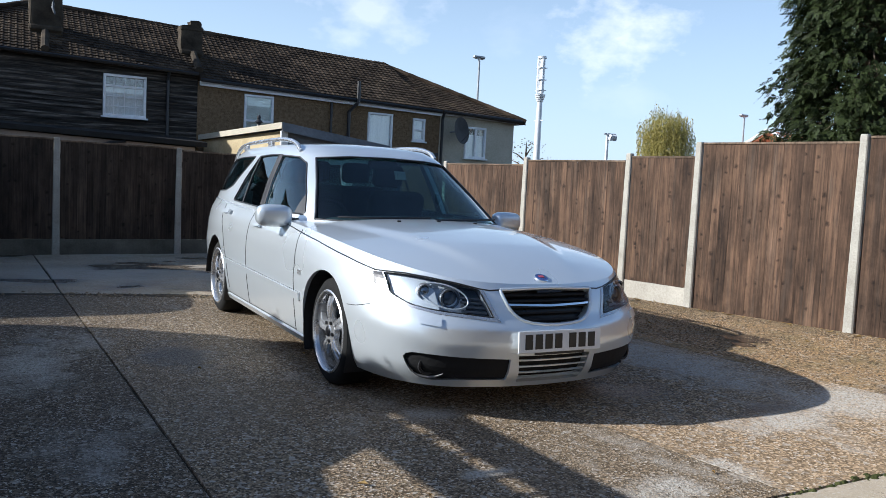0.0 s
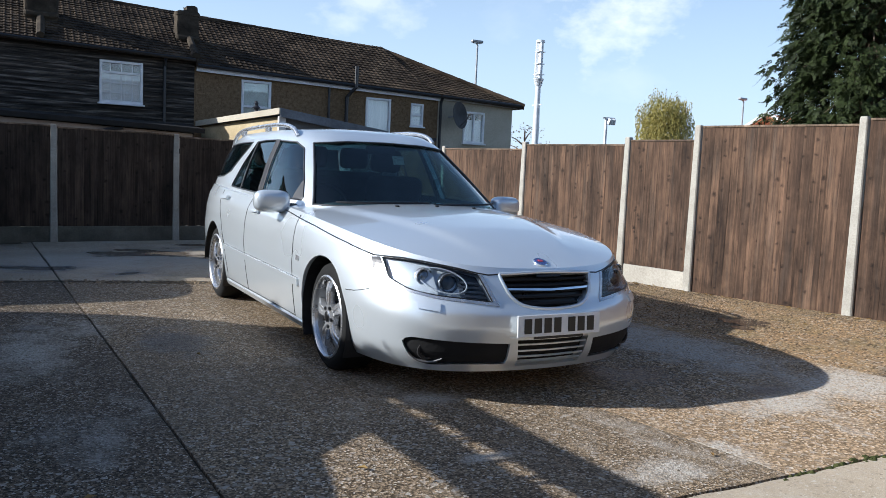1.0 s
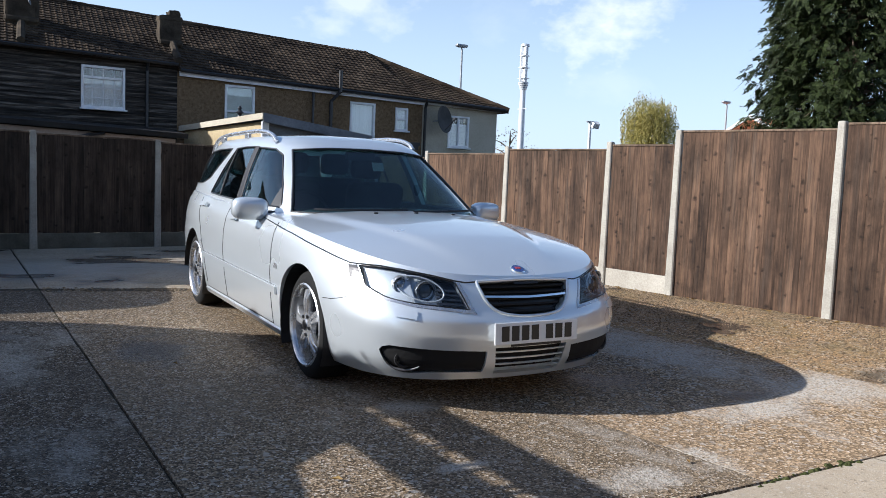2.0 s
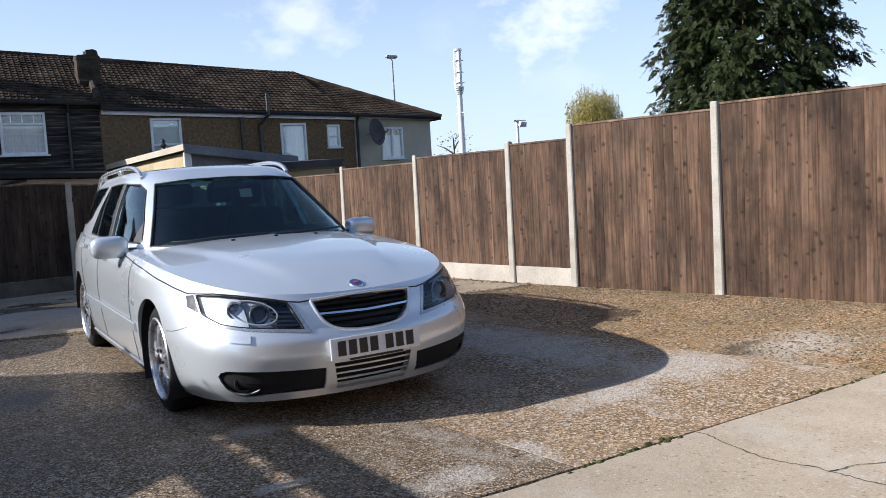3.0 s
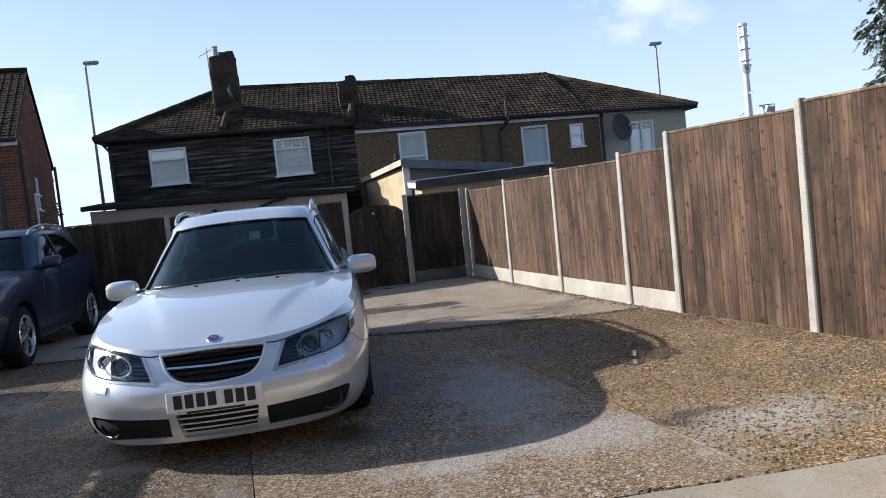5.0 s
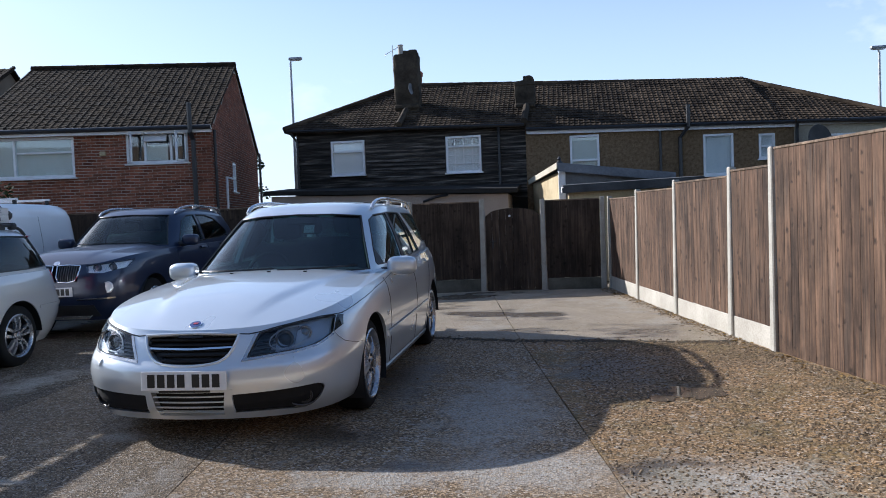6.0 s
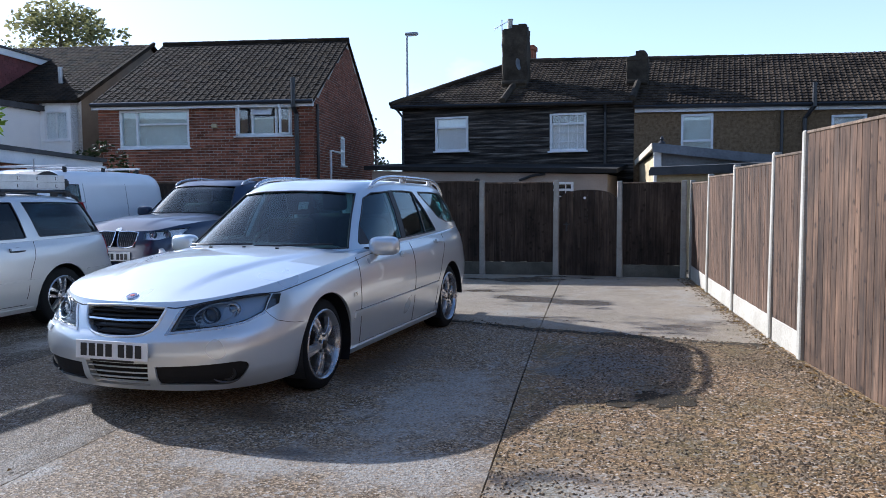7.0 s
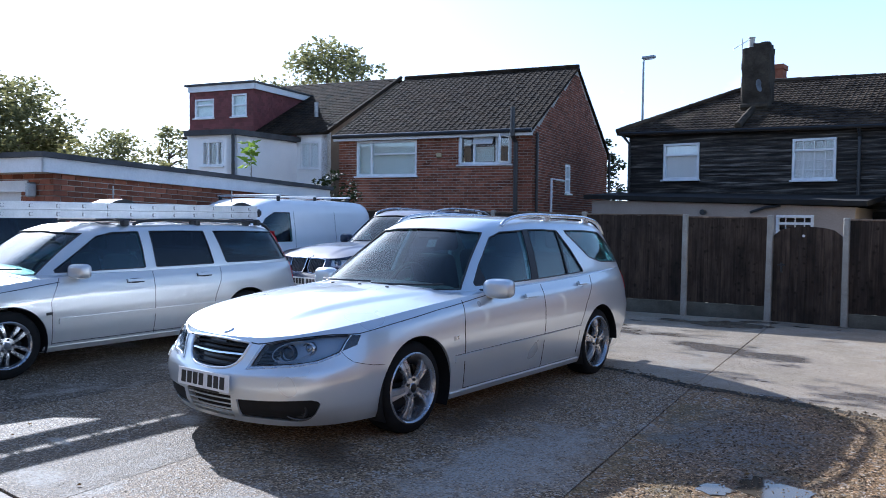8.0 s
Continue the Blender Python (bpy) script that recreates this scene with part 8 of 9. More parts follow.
LADDER_CAR = dict(
    HERO, label="silver estate car with roof bars, dusty and parked alongside", body_label="dusty silver body", paint="silver_warm", at=pose(-3.71, -0.886, 0, 0, 0, 2.7) @ Matrix.Diagonal((0.97, 0.97, 0.93, 1)),
    half=0.9, axle=(0.96, 3.715), tyre=0.32, rim=0.222, wheel_style="twin",
    shoulder=[(0, 0.65), (0.1, 0.71), (0.35, 0.79), (0.8, 0.87), (1.3, 0.925), (1.8, 0.945), (3.0, 0.95), (4.71, 0.97)], crown=[(0, 0.04), (0.5, 0.09), (1.3, 0.11), (1.8, 0.07), (2.3, 0.03), (4.7, 0.03)],
    floor=[(0, 0.22), (0.4, 0.2), (4.3, 0.2), (4.71, 0.3)],
    nose=[(0, 0.08), (0.2, 0.02), (0.45, 0.0), (0.6, 0.02), (0.75, 0.06), (1.0, 0.1)],
    tail=[(0, 4.58), (0.3, 4.7), (0.5, 4.71), (0.62, 4.66), (1.0, 4.62)],
    side=[(0, 0.8), (0.08, 0.85), (0.3, 0.888), (0.55, 0.9), (0.75, 0.895), (0.92, 0.87), (1.0, 0.835)], plan=(5.6, 7.5), nose_plan=[(0, 5.6)], bow=[(0, 0.0)], arch_hole=(0.365, 0.32, 0.0), seam_shade_lines=(), crease=None,
    cabin_z=(0.87, 1.43), cabin_plan=(4.4, 7.0), hollow=(1.35, 4.4),
    screen=[(0.87, 0.86), (0.95, 1.0), (1.37, 1.73), (1.42, 1.9), (1.43, 1.97)],
    hatch=[(0.87, 4.62), (1.0, 4.6), (1.35, 4.42), (1.41, 4.36), (1.43, 4.3)],
    tumble=[(0.87, 0.83), (0.97, 0.82), (1.2, 0.755), (1.36, 0.69), (1.41, 0.65), (1.43, 0.6)],
    windscreen=([(-0.56, 1.35), (0, 1.37), (0.56, 1.35)], [(-0.71, 0.955), (0, 0.945), (0.71, 0.955)]), screen_end=2.12,
    rear_glass=([(-0.55, 1.34), (0.55, 1.34)], [(-0.62, 1.02), (0.62, 1.02)]), rear_start=4.2,
    side_glass=[
        ("front", [(1.46, 0.992), (1.95, 1.32), (2.12, 1.36), (2.4, 1.368)], [(1.46, 0.972), (1.8, 0.976), (2.15, 0.98), (2.4, 0.982)]),
        ("rear", [(2.53, 1.37), (2.9, 1.37), (3.22, 1.365)], [(2.53, 0.985), (2.9, 0.987), (3.28, 0.99)]),
        ("quarter", [(3.36, 1.365), (3.8, 1.362), (4.3, 1.345)], [(3.46, 0.995), (4.0, 0.998), (4.46, 1.01)])],
    glass={"front": "car_glass", "rear": "dark_glass", "quarter": "dark_glass"},
    recess=[([(-0.24, 0.66), (0.24, 0.66)], [(-0.22, 0.5), (0.22, 0.5)], 0.05), ([(0.34, 0.69), (0.78, 0.73)], [(0.36, 0.57), (0.78, 0.6)], 0.03, 0.5), ([(-0.34, 0.69), (-0.78, 0.73)], [(-0.36, 0.57), (-0.78, 0.6)], 0.03, 0.5)],
    cup="trim", seat_mat="seat_grey", seats=(2.15, 3.05), dash=1.5, door_mirror=(0.87, 1.62, 0.985), mirror_in=(1.82, 1.3),
    handles=[(2.24, 0.85), (3.1, 0.87)],
    seams=[[(1.37, 0.28), (1.35, 0.7), (1.45, 0.92)], [(2.46, 0.28), (2.46, 0.95)], [(3.2, 0.35), (3.24, 0.62), (3.32, 0.8), (3.34, 0.95)], [(1.37, 0.29), (3.2, 0.29)], [(0.7, 0.79), (1.45, 0.885)]],
    strips=[([(1.42, 0.535), (3.35, 0.55)], [(1.42, 0.48), (3.35, 0.495)], "paint", 0.012), ([(1.3, 0.26), (3.3, 0.26)], [(1.3, 0.225), (3.3, 0.225)], "paint", 0.01)],
    front_seams=[], rails=(0.6, 2.4, 4.3, 1.46, "trim"), wiper_z=0.99,
)


def plain_front(root, tb, P, lamp_mat="lamp_glass"):
    """Grille, slats and lamps in the nose openings."""
    top, bot, *_ = P["recess"][0]
    part("grille_back", sheet(tb, top, bot, "y", -0.04, 0.004, 12, 6), M["grille"], root)
    z0, z1, w = bot[0][1], top[0][1], top[-1][0]
    for k in range(4):
        z = z0 + (z1 - z0) * (k + 0.6) / 4.4
        part("grille_slat", sheet(tb, [(-w * 0.95, z + 0.012), (w * 0.95, z + 0.012)], [(-w * 0.95, z), (w * 0.95, z)], "y", -0.01, 0.015, 12, 1), M["alloy_dark"], root)
    for s in (1, -1):
        top, bot, *_ = P["recess"][1]
        t_, b_ = [(s * a, b) for a, b in top], [(s * a, b) for a, b in bot]
        lamp = part("headlamp", sheet(tb, t_, b_, "y", -0.04, 0.004, 14, 6), M["reflector"], root, "clear headlamp")
        xm, zm = (t_[0][0] + t_[-1][0] * 2) / 3, (t_[0][1] + b_[-1][1]) / 2
        for f in (0.35, 0.7):
            x = t_[0][0] + (t_[-1][0] - t_[0][0]) * f
            z = (t_[0][1] + b_[0][1]) / 2 + 0.02 * f
            hit = tb.ray_cast(Vector((x, -2, z)), Vector((0, 1, 0)))[0]
            o = part("projector", lathe([(0.0, 0.01), (0.025, 0.006), (0.035, -0.01), (0.045, 0.006), (0.05, -0.02)], 24, "z"), M["lens"], lamp, "", 40)
            o.matrix_local = Matrix.Translation(hit + Vector((0, 0.025, 0))) @ pose(0, 0, 0, 90, 0, 0)
        o = part("lamp_cover", sheet(tb, t_, b_, "y", 0.001, 0.004, 16, 6), M[lamp_mat], lamp, "", 40)
        o.visible_shadow = False


def ladder_car():
    root, tb, tc, paint = make_car(LADDER_CAR)
    plain_front(root, tb, LADDER_CAR)
    for s, way in ((1, "-x"), (-1, "x")):
        part("tail_lamp", sheet(tc, [(4.34, 1.36), (4.42, 1.35)], [(4.53, 0.99), (4.6, 0.985)], way, 0.006, 0.012, 4, 12), M["red_lens"], root, "tall red tail lamp")
        part("tail_lamp", sheet(tb, [(4.5, 0.955), (4.62, 0.95)], [(4.58, 0.72), (4.66, 0.7)], way, 0.006, 0.012, 4, 8), M["red_lens"], root, "tall red tail lamp")
        part("side_repeater", sheet(tb, [(1.3, 0.6), (1.355, 0.602)], [(1.3, 0.575), (1.355, 0.577)], way, 0.012, 0.012, 6, 3), M["trim"], root)
        part("bumper_strip", sheet(tb, [(4.05, 0.6), (4.6, 0.6)], [(4.05, 0.565), (4.6, 0.565)], way, 0.01, 0.012, 12, 2), paint, root)
        part("sail_panel", sheet(tc, [(1.47, 0.99), (1.63, 1.085)], [(1.47, 0.974), (1.63, 0.976)], way, 0.002, 0.004, 6, 4), M["trim"], root)
    for y in (2.3, 3.2, 4.1):
        bar = part("roof_bar", box((0, y, 1.488), (1.26, 0.06, 0.03), 0.01), M["trim"], root, "black roof bar")
        for s in (-1, 1):
            part("bar_clamp", box((s * 0.6, y, 1.462), (0.07, 0.08, 0.07), 0.015), M["trim"], bar)
    m = LADDER_CAR["at"]
    lad = thing("ladder", "aluminium extension ladder strapped on the roof bars", "ladder", m @ pose(0.3, 0.4, 1.506))
    for z in (0.042, 0.127):
        for x in (-0.19, 0.19):
            part("stile", box((x, 1.9, z), (0.03, 3.8, 0.083), 0.004), M["ladder"], lad, "pale aluminium stile")
        for k in range(14):
            part("rung", tube([(-0.215, 0.16 + 0.27 * k, z), (0.215, 0.16 + 0.27 * k, z)], 0.017, 8), M["ladder"], lad)
            for x in (-0.207, 0.207):
                part("rung_plug", box((x, 0.16 + 0.27 * k, z), (0.008, 0.036, 0.034), 0.003), M["black_plastic"], lad)
    for y in (1.95, 3.55):
        part("clamp", prism([(y - 0.17, 0.165), (y + 0.17, 0.165), (y + 0.1, 0.195), (y + 0.02, 0.215), (y - 0.06, 0.205)], "x", -0.13, 0.2), M["black_plastic"], lad, "black ladder clamp")
        part("clamp_bolt", tube([(0.02, y, 0.2), (0.02, y, 0.36)], 0.008, 6), M["galv"], lad)
    part("end_guard", box((0.0, 3.84, 0.08), (0.42, 0.09, 0.1), 0.03), M["black_plastic"], lad)
    part("blue_hook", box((0.0, 3.8, 0.13), (0.2, 0.16, 0.03), 0.01), M["blue_plastic"], lad)


ladder_car()

DARK_CAR = dict(
    LADDER_CAR, label="dark blue compact off-roader parked by the back fence", body_label="dark blue metallic body", paint="blue_black", at=pose(-3.62, 4.15, 0, 0, 0, 0) @ Matrix.Diagonal((0.97, 0.9, 0.98, 1)),
    half=0.91, axle=(0.85, 3.52), tyre=0.345, tyre_w=0.225, rim=0.235, wheel_style="split", arch_hole=(0.405, 0.345, 0.0),
    shoulder=[(0, 0.86), (0.1, 0.93), (0.35, 0.985), (0.8, 1.02), (1.3, 1.035), (1.8, 1.04), (3.0, 1.06), (4.44, 1.08)],
    floor=[(0, 0.26), (0.4, 0.24), (4.0, 0.24), (4.44, 0.34)],
    nose=[(0, 0.1), (0.2, 0.03), (0.45, 0.0), (0.65, 0.01), (0.85, 0.04), (1.0, 0.1)],
    tail=[(0, 4.3), (0.3, 4.42), (0.5, 4.44), (0.7, 4.36), (1.0, 4.28)], crown=[(0, 0.03), (0.4, 0.06), (1.2, 0.06), (4.4, 0.03)], crease=[(0, 0.3), (0.5, 0.4), (1.5, 0.6)],
    cabin_z=(0.98, 1.56), screen=[(0.98, 1.25), (1.06, 1.4), (1.48, 2.0), (1.55, 2.2), (1.56, 2.3)],
    hatch=[(0.98, 4.3), (1.15, 4.2), (1.5, 3.95), (1.56, 3.85)], tumble=[(0.98, 0.83), (1.1, 0.8), (1.35, 0.72), (1.5, 0.65), (1.56, 0.57)],
    roofline=[(1.3, 0.0), (2.3, 0.0), (3.0, 0.0), (4.0, -0.05), (4.4, -0.08)], hollow=(1.7, 4.0),
    windscreen=([(-0.53, 1.48), (0, 1.5), (0.53, 1.48)], [(-0.7, 1.08), (0, 1.07), (0.7, 1.08)]), screen_end=2.3,
    rear_glass=([(-0.5, 1.42), (0.5, 1.42)], [(-0.58, 1.16), (0.58, 1.16)]), rear_start=3.7,
    side_glass=[("front", [(1.9, 1.11), (2.2, 1.4), (2.4, 1.47), (2.62, 1.48)], [(1.9, 1.1), (2.1, 1.1), (2.4, 1.105), (2.62, 1.11)]), ("rear", [(2.7, 1.48), (3.0, 1.47), (3.3, 1.42), (3.62, 1.24)], [(2.7, 1.11), (3.0, 1.12), (3.3, 1.13), (3.62, 1.18)])],
    glass={"front": "car_glass", "rear": "dark_glass"},
    recess=[([(-0.34, 0.905), (0.34, 0.905)], [(-0.31, 0.715), (0.31, 0.715)], 0.04), ([(0.4, 0.905), (0.6, 0.92), (0.82, 0.955)], [(0.42, 0.815), (0.6, 0.805), (0.8, 0.86)], 0.03, 0.5), ([(-0.4, 0.905), (-0.6, 0.92), (-0.82, 0.955)], [(-0.42, 0.815), (-0.6, 0.805), (-0.8, 0.86)], 0.03, 0.5)],
    seat_z=0.5, seats=(2.2, 3.0), dash=1.85, door_mirror=(0.88, 1.9, 1.13), mirror_in=(2.05, 1.42), handles=[(2.45, 1.0), (3.2, 1.02)],
    seams=[[(1.55, 0.35), (1.6, 1.03)], [(2.66, 0.35), (2.66, 1.06)], [(3.1, 0.4), (3.35, 0.9), (3.4, 1.06)]],
    strips=[([(1.25, 0.36), (3.1, 0.38)], [(1.25, 0.28), (3.1, 0.3)], "trim", 0.012)], rails=(0.58, 2.2, 3.9, 1.6, "alloy"), wiper_z=1.11,
)


def dark_car():
    root, tb, tc, paint = make_car(DARK_CAR)
    for s in (1, -1):
        kid = part("kidney_grille", sheet(tb, [(s * 0.03, 0.905), (s * 0.18, 0.91), (s * 0.33, 0.897)], [(s * 0.045, 0.725), (s * 0.18, 0.71), (s * 0.29, 0.735)], "y", -0.012, 0.004, 14, 8), M["grille"], root)
        for k in range(8):
            x = s * (0.06 + 0.031 * k)
            part("slat", sheet(tb, [(x, 0.897), (x + s * 0.006, 0.897)], [(x, 0.728), (x + s * 0.006, 0.728)], "y", 0.004, 0.016, 2, 8), M["alloy_dark"], kid)
        ring = along([(s * 0.03, 0.905), (s * 0.18, 0.912), (s * 0.33, 0.899), (s * 0.315, 0.79), (s * 0.28, 0.73), (s * 0.18, 0.708), (s * 0.06, 0.72), (s * 0.035, 0.78), (s * 0.03, 0.905)], 60)
        pts = [tb.ray_cast(Vector((a, -2, b)), Vector((0, 1, 0)))[0] for a, b in ring]
        part("kidney_frame", tube([q for q in pts if q], 0.008, 8), M["chrome"], root, "chrome grille ring", 40)
        t_, b_ = [(s * a, b) for a, b in DARK_CAR["recess"][1][0]], [(s * a, b) for a, b in DARK_CAR["recess"][1][1]]
        lamp = part("headlamp", sheet(tb, t_, b_, "y", -0.04, 0.004, 14, 6), M["reflector"], root, "slim clear headlamp")
        for x in (0.52, 0.68):
            hit = tb.ray_cast(Vector((s * x, -2, 0.865)), Vector((0, 1, 0)))[0]
            o = part("projector", lathe([(0.0, 0.01), (0.028, 0.006), (0.04, -0.01), (0.046, 0.008), (0.052, -0.02)], 24, "z"), M["lens"], lamp, "", 40)
            o.matrix_local = Matrix.Translation(hit + Vector((0, 0.025, 0))) @ pose(0, 0, 0, 90, 0, 0)
        part("lamp_cover", sheet(tb, t_, b_, "y", 0.001, 0.004, 16, 6), M["lamp_glass"], lamp, "", 40)
        hit = tb.ray_cast(Vector((s * 0.66, -2, 0.64)), Vector((0, 1, 0)))[0]
        o = part("fog_lamp", lathe([(0.0, 0.016), (0.03, 0.012), (0.05, 0.008), (0.062, 0.012), (0.07, -0.01)], 24, "z"), M["reflector"], root, "", 40)
        o.matrix_local = Matrix.Translation(hit) @ pose(0, 0, 0, 90, 0, 0)
        part("lower_trim", sheet(tb, [(s * 0.3, 0.515), (s * 0.72, 0.525)], [(s * 0.3, 0.497), (s * 0.72, 0.507)], "y", 0.006, 0.01, 12, 2), M["chrome"], root)
        way = "-x" if s > 0 else "x"
        part("window_trim", sheet(tc, [(1.9, 1.1), (2.4, 1.1), (3.6, 1.165)], [(1.9, 1.088), (2.4, 1.088), (3.6, 1.15)], way, 0.004, 0.006, 20, 2), M["chrome"], root)
    part("lower_intake", sheet(tb, [(-0.5, 0.44), (0.5, 0.44)], [(-0.55, 0.3), (0.55, 0.3)], "y", 0.004, 0.006, 16, 4), M["trim"], root)
    part("skid_plate", sheet(tb, [(-0.45, 0.31), (0.45, 0.31)], [(-0.4, 0.27), (0.4, 0.27)], "y", 0.008, 0.008, 14, 2), M["alloy"], root)
    hit = tb.ray_cast(Vector((0, -2, 0.6)), Vector((0, 1, 0)))[0]
    number_plate(root, pose(0, hit.y - 0.012, 0.6))
    hit = tb.ray_cast(Vector((0, 0.13, 3)), Vector((0, 0, -1)))[0]
    part("badge", lathe([(0, 0.006), (0.04, 0.005), (0.042, -0.003), (0, -0.003)], 24, "z"), M["chrome"], root).matrix_local = Matrix.Translation(hit) @ pose(0, 0, 0, 30, 0, 0)


dark_car()

VAN = dict(
    LADDER_CAR, label="white panel van parked before the brick garage", category="van", body_label="white panel van body", paint="van_white", at=pose(-5.75, 3.25, 0, 0, 0, 5) @ Matrix.Diagonal((0.92, 0.83, 0.88, 1)),
    half=0.95, axle=(0.95, 4.0), tyre=0.33, rim=0.2, arch_hole=(0.375, 0.33, 0.0), wheel_style="twin", shoulder=[(0, 0.8), (0.2, 0.95), (0.6, 1.06), (1.0, 1.12), (1.6, 1.14), (4.95, 1.16)],
    floor=[(0, 0.25), (0.4, 0.22), (4.6, 0.24), (4.95, 0.3)], nose=[(0, 0.08), (0.3, 0.0), (0.7, 0.03), (1.0, 0.14)], tail=[(0, 4.9), (0.5, 4.95), (1.0, 4.94)],
    side=[(0, 0.88), (0.1, 0.92), (0.5, 0.95), (0.9, 0.95), (1.0, 0.93)], plan=(5.5, 9.0), crown=[(0, 0.04), (1, 0.06), (4.9, 0.02)], crease=None,
    cabin_z=(1.08, 1.9), cabin_plan=(5.0, 9.0), roof_crown=0.04, screen=[(1.08, 0.75), (1.2, 0.95), (1.7, 1.55), (1.86, 1.85), (1.9, 2.0)], hatch=[(1.08, 4.93), (1.7, 4.88), (1.86, 4.8), (1.9, 4.7)],
    tumble=[(1.08, 0.935), (1.3, 0.925), (1.7, 0.87), (1.84, 0.82), (1.9, 0.74)], roofline=[(1.0, 0.0), (2.2, 0.02), (4.0, 0.02), (5.0, -0.03)], hollow=(1.3, 4.7),
    windscreen=([(-0.68, 1.74), (0, 1.76), (0.68, 1.74)], [(-0.8, 1.17), (0, 1.16), (0.8, 1.17)]), screen_end=2.0,
    rear_glass=([(-0.6, 1.7), (0.6, 1.7)], [(-0.65, 1.3), (0.65, 1.3)]), rear_start=4.6,
    side_glass=[("front", [(1.42, 1.25), (1.75, 1.6), (1.95, 1.7), (2.3, 1.7)], [(1.42, 1.22), (1.7, 1.21), (1.95, 1.2), (2.3, 1.2)])], glass={"front": "car_glass"},
    recess=[([(-0.35, 0.78), (0.35, 0.78)], [(-0.33, 0.6), (0.33, 0.6)], 0.04), ([(0.45, 0.84), (0.85, 0.95)], [(0.47, 0.72), (0.83, 0.76)], 0.03, 0.5), ([(-0.45, 0.84), (-0.85, 0.95)], [(-0.47, 0.72), (-0.83, 0.76)], 0.03, 0.5)],
    seat_z=0.75, seats=(2.1, 3.4), dash=1.5, door_mirror=(0.98, 1.4, 1.3), mirror_in=(1.7, 1.62), handles=[(2.15, 1.02), (2.62, 1.02)],
    seams=[[(1.3, 0.35), (1.32, 1.1)], [(2.4, 0.35), (2.4, 1.12)], [(3.55, 0.35), (3.55, 1.12)], [(2.45, 0.95), (3.55, 0.95)]],
    strips=[([(1.4, 0.6), (3.4, 0.6)], [(1.4, 0.5), (3.4, 0.5)], "trim", 0.012)], rails=None, wiper_z=1.2,
)


def van():
    root, tb, tc, paint = make_car(VAN)
    plain_front(root, tb, VAN)
    for y in (2.2, 3.2, 4.2):
        part("roof_bar", box((0, y, 2.0), (1.5, 0.06, 0.035), 0.01), M["ladder"], root)
        for s in (-1, 1):
            part("bar_foot", box((s * 0.7, y, 1.95), (0.05, 0.06, 0.1), 0.01), M["trim"], root)
    part("bulkhead", box((0, 2.45, 1.2), (1.5, 0.04, 1.2), 0.01), M["cabin"], root)
    way = "-x"
    g = groove(tc, [(2.4, 1.12), (2.4, 1.72)], way, 0.004)
    if g:
        part("shut_line", g, M["grille"], root)
    g = groove(tc, [(3.55, 1.12), (3.55, 1.72)], way, 0.004)
    if g:
        part("shut_line", g, M["grille"], root)


van()

PEOPLE_CARRIER = dict(LADDER_CAR, label="dark-windowed grey estate car parked in the next row", body_label="grey metallic body", at=pose(-5.62, -2.55, 0, 0, 0, 2.0) @ Matrix.Diagonal((0.95, 0.97, 1.06, 1)), paint="silver_warm", glass={"front": "dark_glass", "rear": "dark_glass", "quarter": "dark_glass"}, rails=None)
root_pc, tb_pc, _, _ = make_car(PEOPLE_CARRIER)
plain_front(root_pc, tb_pc, PEOPLE_CARRIER)


# ---- loose things on the ground ----
def pebbles(name, label, count, area, size, material, seed, flat=0.55):
    """Small stones strewn by a density over the yard, one mesh."""
    r = np.random.default_rng(seed)
    verts, faces = [], []
    shape = np.array([(1, 0, 0), (0, 1, 0), (-1, 0, 0), (0, -1, 0), (0, 0, 1), (0, 0, -0.3)])
    tri = [(0, 1, 4), (1, 2, 4), (2, 3, 4), (3, 0, 4), (1, 0, 5), (2, 1, 5), (3, 2, 5), (0, 3, 5)]
    made = 0
    while made < count:
        x, y, keep = area(r)
        if r.uniform() > keep:
            continue
        s = size * r.uniform(0.5, 1.5)
        a = r.uniform(0, math.tau)
        p = shape * (s * r.uniform(0.7, 1.3), s * r.uniform(0.7, 1.0), s * flat * r.uniform(0.6, 1.2))
        q = np.c_[p[:, 0] * math.cos(a) - p[:, 1] * math.sin(a) + x, p[:, 0] * math.sin(a) + p[:, 1] * math.cos(a) + y, p[:, 2] + s * flat * 0.12]
        k = len(verts)
        verts += [tuple(v) for v in q]
        faces += [tuple(k + i for i in t) for t in tri]
        made += 1
    ob = from_lists(name, verts, faces, material)
    return tagged(ob, label, "gravel", kind="stuff")


def fence_x(y):
    return float(np.interp(y, [-8.4, -3.5, 1.36, 2.97, 8.96], [6.9, 5.66, 4.43, 4.03, 3.03]))


def gravel_area(r):
    y = r.uniform(-1.2, 3.6)
    x = r.uniform(2.3, 5.0)
    f = fence_x(y) - 0.06
    edge = 2.34 - 0.145 * y
    if x > f or x < edge:
        return x, y, 0
    return x, y, 0.25 + 0.75 * ((x - edge) / (f - edge)) ** 1.5 * (0.5 + noise.noise((x * 1.5, y * 1.5, 0)))


def sparse_area(r):
    x, y = r.uniform(-3.0, 4.2), r.uniform(-1.2, 5.5)
    return x, y, 0.0 if x > fence_x(y) - 0.06 else 0.3 + 0.7 * max(0, noise.noise((x * 0.8, y * 0.8, 5)))


def foot_area(r):
    y = r.uniform(-1.2, 8.8)
    return fence_x(y) - 0.06 - abs(r.normal()) * 0.09, y, 1.0


